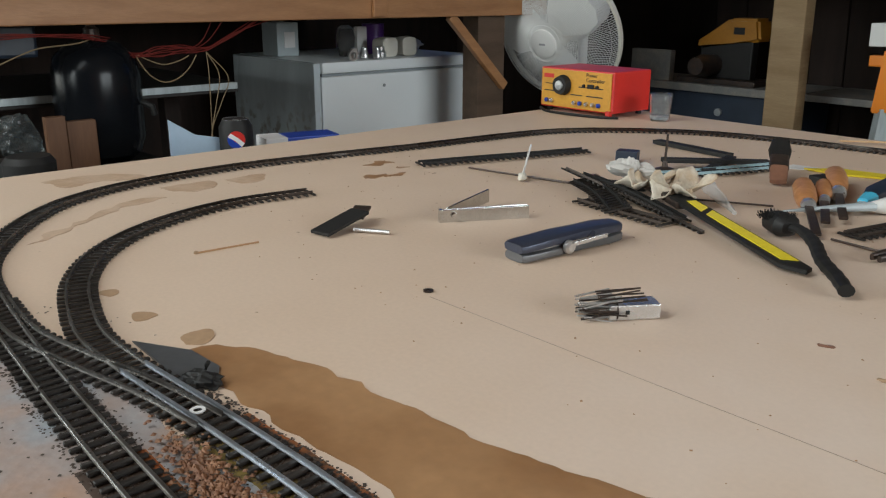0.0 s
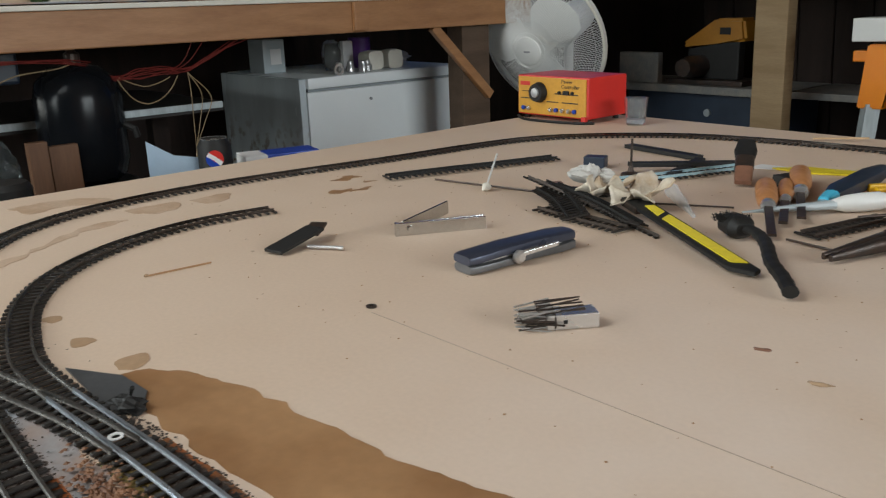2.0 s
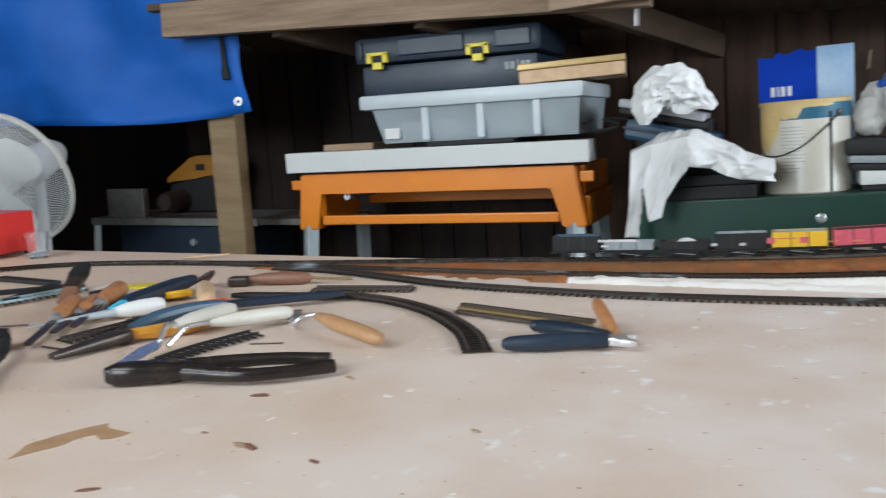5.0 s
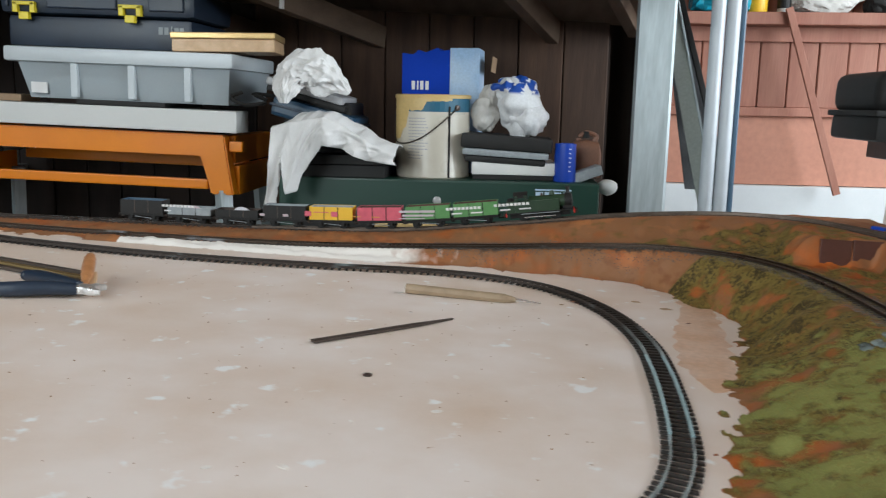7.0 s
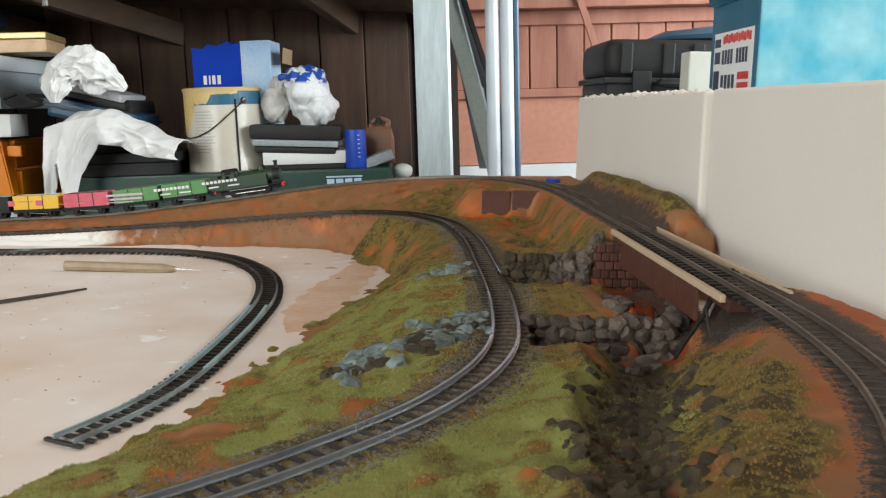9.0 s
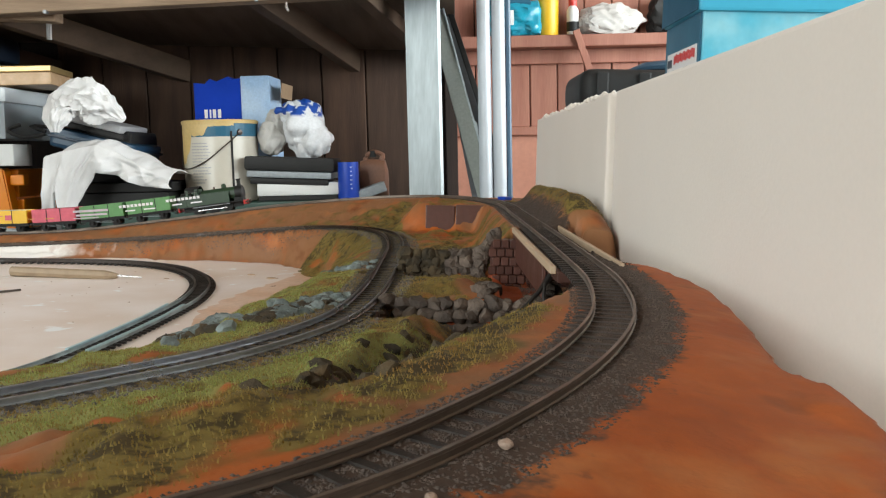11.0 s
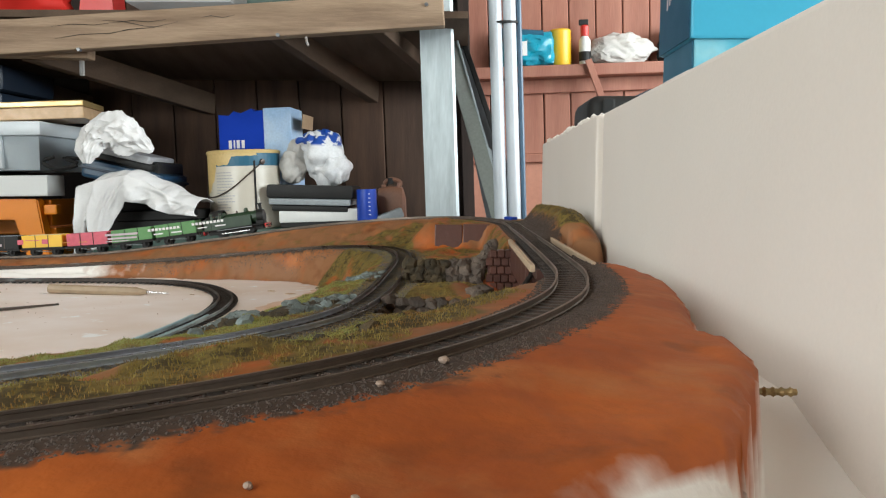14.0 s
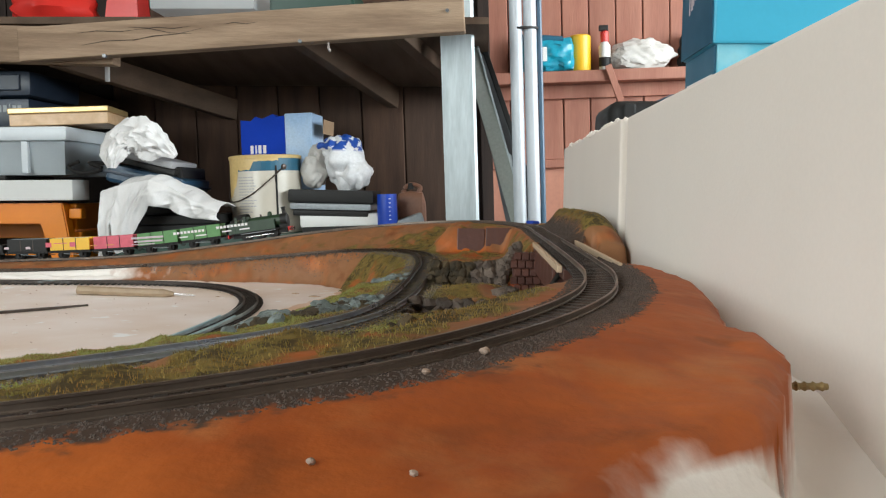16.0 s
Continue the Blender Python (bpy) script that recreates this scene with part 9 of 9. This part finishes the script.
for k in range(6):
    wire([(-2.02, 0.60, 0.125), (-2.05, 0.80, 0.130), (-2.06, 0.97, 0.134), (-2.06, 1.05, 0.135), (-2.06, 1.151, 0.131), (-2.08, 1.22, 0.120)], RED_WIRE, "red wire strung under the table", 0.006)
wire([(-2.06, 0.86, 0.050), (-2.06, 0.96, 0.072), (-2.06, 1.017, 0.094), (-2.06, 1.063, 0.109), (-2.06, 1.138, 0.116), (-2.09, 1.20, 0.128)], YELLOW_WIRE, "tan wire sagging under the table", 0.0, 0.0015)
for k in range(7):
    up = 0.02 * rw.random()
    wire([(-2.08, 1.235, 0.092), (-2.06, 1.275, 0.084), (-2.06, 1.326, 0.078 + up), (-2.06, 1.381, 0.085 + up), (-2.06, 1.438, 0.092), (-2.06, 1.513, 0.121), (-2.06, 1.58 + 0.05 * rw.random(), 0.165)], RED_WIRE, "red wire sagging under the table", 0.006)
for k in range(2):
    wire([(-2.06, 1.36 + 0.03 * k, 0.085), (-2.06, 1.43 + 0.02 * k, 0.110), (-2.06, 1.47 + 0.03 * k, 0.165)], RED_WIRE, "red wire running up to the table", 0.003)
wire([(-2.06, 1.270, 0.085), (-2.06, 1.282, 0.062), (-2.06, 1.302, 0.036), (-2.06, 1.334, 0.020), (-2.06, 1.369, 0.028), (-2.06, 1.399, 0.052), (-2.06, 1.421, 0.085)], YELLOW_WIRE, "tan wire hanging in a loop", 0.0, 0.0015)
wire([(-2.06, 1.275, 0.086), (-2.06, 1.306, 0.070), (-2.06, 1.338, 0.061), (-2.06, 1.376, 0.069), (-2.06, 1.40, 0.080)], YELLOW_WIRE, "tan wire sagging under the table", 0.0, 0.0014)
for bend in ((1.447, 0.045), (1.474, 0.031), (1.498, 0.023)):
    wire([(-2.06, 1.444, 0.086), (-2.06, bend[0], bend[1]), (-2.06, 1.444 + 0.6 * (bend[0] - 1.444), -0.036), (-2.06, 1.444, -0.108), (-2.06, 1.440, -0.19)], YELLOW_WIRE, "tan wire hanging down", 0.0, 0.0012)
can = thing("drink_can", "black soft drink can with a red white and blue disc", "drink can", pose(-1.62, 1.286, -0.135))
part("can", lathe([(0.0, 0), (0.026, 0), (0.033, 0.008), (0.033, 0.108), (0.026, 0.120), (0.026, 0.122), (0.0, 0.120)], 28), BLACK, can, smooth=True)
part("lid", lathe([(0.0, 0.1205), (0.0255, 0.1205), (0.0265, 0.123), (0.024, 0.123)], 24, close=False), STEEL, can)
disc = bmesh.new()
lathe([(0.0, 0), (0.017, 0), (0.017, 0.001), (0, 0.001)], 24, bm=disc)
dd = part("emblem", disc, RED, can, "round red emblem")
dd.matrix_basis = Matrix.Translation((0.0302, -0.0154, 0.086)) @ Matrix.Rotation(radians(-27), 4, "Z") @ Matrix.Rotation(radians(90), 4, "Y")
dw = part("emblem_wave", slab([(-0.004, -0.0165), (0.005, -0.016), (0.003, 0.0), (0.005, 0.016), (-0.004, 0.0165), (-0.005, 0.0)], 0.0012, 0.0018), PAPER, can, "white wave")
dw.matrix_basis = dd.matrix_basis @ Matrix.Rotation(radians(-38), 4, "Z")
lower = [(0.017 * math.cos(a), 0.017 * math.sin(a)) for a in [radians(-75 + 15 * j) for j in range(11)]]
de = part("emblem_base", slab(lower, 0.0010, 0.0014), BLUE, can, "blue lower part")
de.matrix_basis = dw.matrix_basis
stool = thing("side_table", "low dark table standing behind the board", "table")
part("top", box(-1.85, 0.80, -0.155, -1.42, 1.75, -0.136, 0.003), DARK_WOOD, stool)
for x in (-1.82, -1.49):
    for y in (0.83, 1.68):
        part("leg", box(x, y, FLOOR_Z, x + 0.04, y + 0.04, -0.1555), DARK_WOOD, stool)
card_box = thing("printed_carton", "white and blue printed cardboard carton", "carton", pose(-1.62, 1.352, -0.1355, 0, 0, 78))
part("body", box(0, 0, 0, 0.16, 0.07, 0.074, 0.002), BLUE, card_box)
part("white_end", box(-0.0008, -0.0010, 0.0, 0.046, 0.0705, 0.0748, 0.001), PAPER, card_box, "white unprinted end")
part("printed_front", box(0.05, -0.0012, 0.004, 0.158, 0.0, 0.050), BLUE, card_box)
for k in range(6):
    part("printed_patch", box(0.054 + 0.017 * k, -0.0020, 0.030 + 0.006 * (k % 3), 0.064 + 0.017 * k, -0.0013, 0.050 + 0.006 * (k % 2)), PAPER if k % 2 else CYAN, card_box)
solid("clear_sheet", slab([(0, 0), (0.11, 0.0), (0.10, 0.085), (0.05, 0.095), (0.0, 0.128)], 0, 0.002), PALE_BLUE, "curved pale plastic sheet standing on edge", "plastic sheet", m=pose(-1.66, 1.165, -0.1355, 90, 0, 80))
jar = thing("jar", "dark jar with crumpled clear film", "jar", pose(-1.60, 0.895, -0.1355))
part("body", lathe([(0, 0), (0.04, 0), (0.042, 0.09), (0.035, 0.10), (0.0, 0.10)], 20), BLACK, jar, smooth=True)
crumple("film_bag", "crumpled clear film bag on a dark box", DIM_FILM, pose(-1.70, 0.905, -0.022), 0.048, 3, (0.7, 0.8, 0.8), 0.6, 4, "plastic bag")
solid("film_support", box(-1.75, 0.87, -0.1355, -1.66, 0.95, -0.06, 0.004), BLACK, "dark box under the film bag", "box")

# ---- fan ----
fan = thing("pedestal_fan", "white pedestal fan with wire guard, switched off", "fan", Matrix.Translation((-1.947, 2.605, 0.103)) @ Matrix.Rotation(radians(-80), 4, "Z") @ Matrix.Rotation(radians(108), 4, "Y"))
R = 0.215
front_wire = mesh_of("guard_wire", tube([(0.045, 0, 0.096), (0.10, 0, 0.090), (0.17, 0, 0.066), (0.205, 0, 0.03), (R, 0, 0.0)], 0.0011, 3), WHITE_PLASTIC)
rear_wire = mesh_of("guard_wire", tube([(0.06, 0, -0.085), (0.15, 0, -0.07), (R, 0, -0.006)], 0.0009, 3), WHITE_PLASTIC)
for me, count in ((front_wire, 190), (rear_wire, 84)):
    for k in range(count):
        gw = new("guard_wire", me)
        gw.parent = fan
        gw.matrix_basis = Matrix.Rotation(2 * math.pi * k / count, 4, "Z")
for q in ((0.058, 0.0950), (0.203, 0.033)):
    part("guard_ring", lathe([(q[0] - 0.001, q[1]), (q[0] + 0.001, q[1]), (q[0] + 0.001, q[1] + 0.002), (q[0] - 0.001, q[1])], 48, close=False), WHITE_PLASTIC, fan)
part("rim", lathe([(R - 0.004, -0.010), (R + 0.005, -0.010), (R + 0.005, 0.006), (R - 0.004, 0.006), (R - 0.004, -0.010)], 64, close=False), CREAM, fan, smooth=True)
part("hub_cap", lathe([(0.0, 0.106), (0.035, 0.105), (0.045, 0.101), (0.047, 0.094), (0.0, 0.094)], 36), WHITE_PLASTIC, fan, "white round hub cap", smooth=True)
bars(fan, "hub_mark", GREY_INK, [(-0.011, 0.022, -0.003, 0.006)], (0, 0, 0.1062), (0, 1, 0), (-1, 0, 0))
for k in range(3):
    b = bmesh.new()
    pr = [(0.03, -0.02), (0.055, -0.055), (0.095, -0.088), (0.14, -0.092), (0.172, -0.066), (0.186, -0.022), (0.180, 0.028), (0.150, 0.062), (0.105, 0.070), (0.065, 0.052), (0.03, 0.025)]
    top = [b.verts.new((x, y, 0.050 + 0.20 * y)) for x, y in pr]
    bot = [b.verts.new((x, y, 0.0475 + 0.20 * y)) for x, y in pr]
    b.faces.new(top)
    b.faces.new(bot[::-1])
    for i in range(len(pr)):
        j = (i + 1) % len(pr)
        b.faces.new((bot[i], bot[j], top[j], top[i]))
    bl_ = part("blade", b, WHITE_PLASTIC, fan, "white plastic blade")
    bl_.matrix_basis = Matrix.Rotation(radians(120 * k + 20), 4, "Z")
part("hub", lathe([(0.0, -0.03), (0.04, -0.03), (0.042, 0.06), (0.0, 0.065)], 24), CREAM, fan)
part("motor", lathe([(0.0, -0.275), (0.035, -0.27), (0.052, -0.24), (0.060, -0.15), (0.062, -0.09), (0.0, -0.085)], 28), WHITE_PLASTIC, fan, smooth=True)
pole = thing("fan_stand", "white fan pole with round base", "fan stand", pose(-1.965, 2.745, 0))
part("pole", lathe([(0.016, FLOOR_Z + 0.03), (0.016, 0.13)], 16), WHITE_PLASTIC, pole)
part("foot", lathe([(0.0, FLOOR_Z), (0.2, FLOOR_Z), (0.19, FLOOR_Z + 0.02), (0.03, FLOOR_Z + 0.05)], 36), WHITE_PLASTIC, pole)


# ---- pieces that belong to a part hang under that part ----
def nest(thing_name, child_names, parent_name):
    for t in [o for o in scene.objects if o.parent is None and o.name.split(".")[0] == thing_name]:
        kids = list(t.children)
        hosts = [k for k in kids if k.name.split(".")[0] == parent_name]
        if not hosts:
            continue

        def middle(o):
            b = o.matrix_basis
            return sum((b @ Vector(c) for c in o.bound_box), Vector()) / 8
        for k in kids:
            if k.name.split(".")[0] in child_names and k not in hosts:
                h = min(hosts, key=lambda o: (middle(o) - middle(k)).length)
                k.parent = h
                k.matrix_basis = h.matrix_basis.inverted() @ k.matrix_basis


for rule in (("power_controller", ("terminal", "indicator", "switch", "panel_print", "maker_mark", "panel_word"), "front_panel"), ("power_controller", ("knob_cap",), "knob"),
             ("steam_locomotive", ("buffer",), "buffer_beam"), ("steam_locomotive", ("chimney",), "smokebox"), ("steam_locomotive", ("dome", "safety_valve"), "boiler"), ("steam_locomotive", ("coal",), "bunker"),
             ("open_wagon", ("strap", "inner_side", "side_print"), "side"), ("open_wagon", ("inner_end",), "end"), ("open_wagon", ("axle_box",), "sole_bar"), ("open_wagon", ("inner_floor", "load"), "floor"),
             ("paint_tin", ("upper_band", "paint_run", "label_lines", "drip_line"), "body"), ("spray_bottle", ("label",), "body"), ("spray_bottle", ("nozzle",), "cap"), ("drink_can", ("lid", "emblem"), "can"),
             ("cyan_crate", ("red_print", "blue_print"), "label"), ("cyan_crate", ("lid_print",), "lid_end"), ("green_cabinet", ("maker_badge", "lock"), "body"), ("chest_freezer", ("badge",), "front"), ("toolbox", ("clasp", "handle", "lid_rib"), "lid"), ("toolbox", ("printed_mark",), "base"),
             ("storage_box", ("rib", "sticker"), "tub"), ("tool_case", ("latch", "rib"), "lid"), ("pedestal_fan", ("hub_mark",), "hub_cap"), ("tarpaulin", ("grommet", "cord", "cord_end"), "sheet"),
             ("marking_strip", ("yellow_face",), "strip"), ("scrubbing_brush", ("bristles",), "head"), ("detergent_bag", ("label_print",), "bag"), ("blue_carton", ("letter_shapes",), "front"),
             ("printed_carton", ("printed_front", "printed_patch"), "body"), ("blue_cup", ("scale_marks",), "cup"), ("circular_saw", ("label",), "guard"), ("folded_trestle", ("bracket",), "web"), ("pin_bundle", ("slot",), "sleeve")):
    nest(*rule)
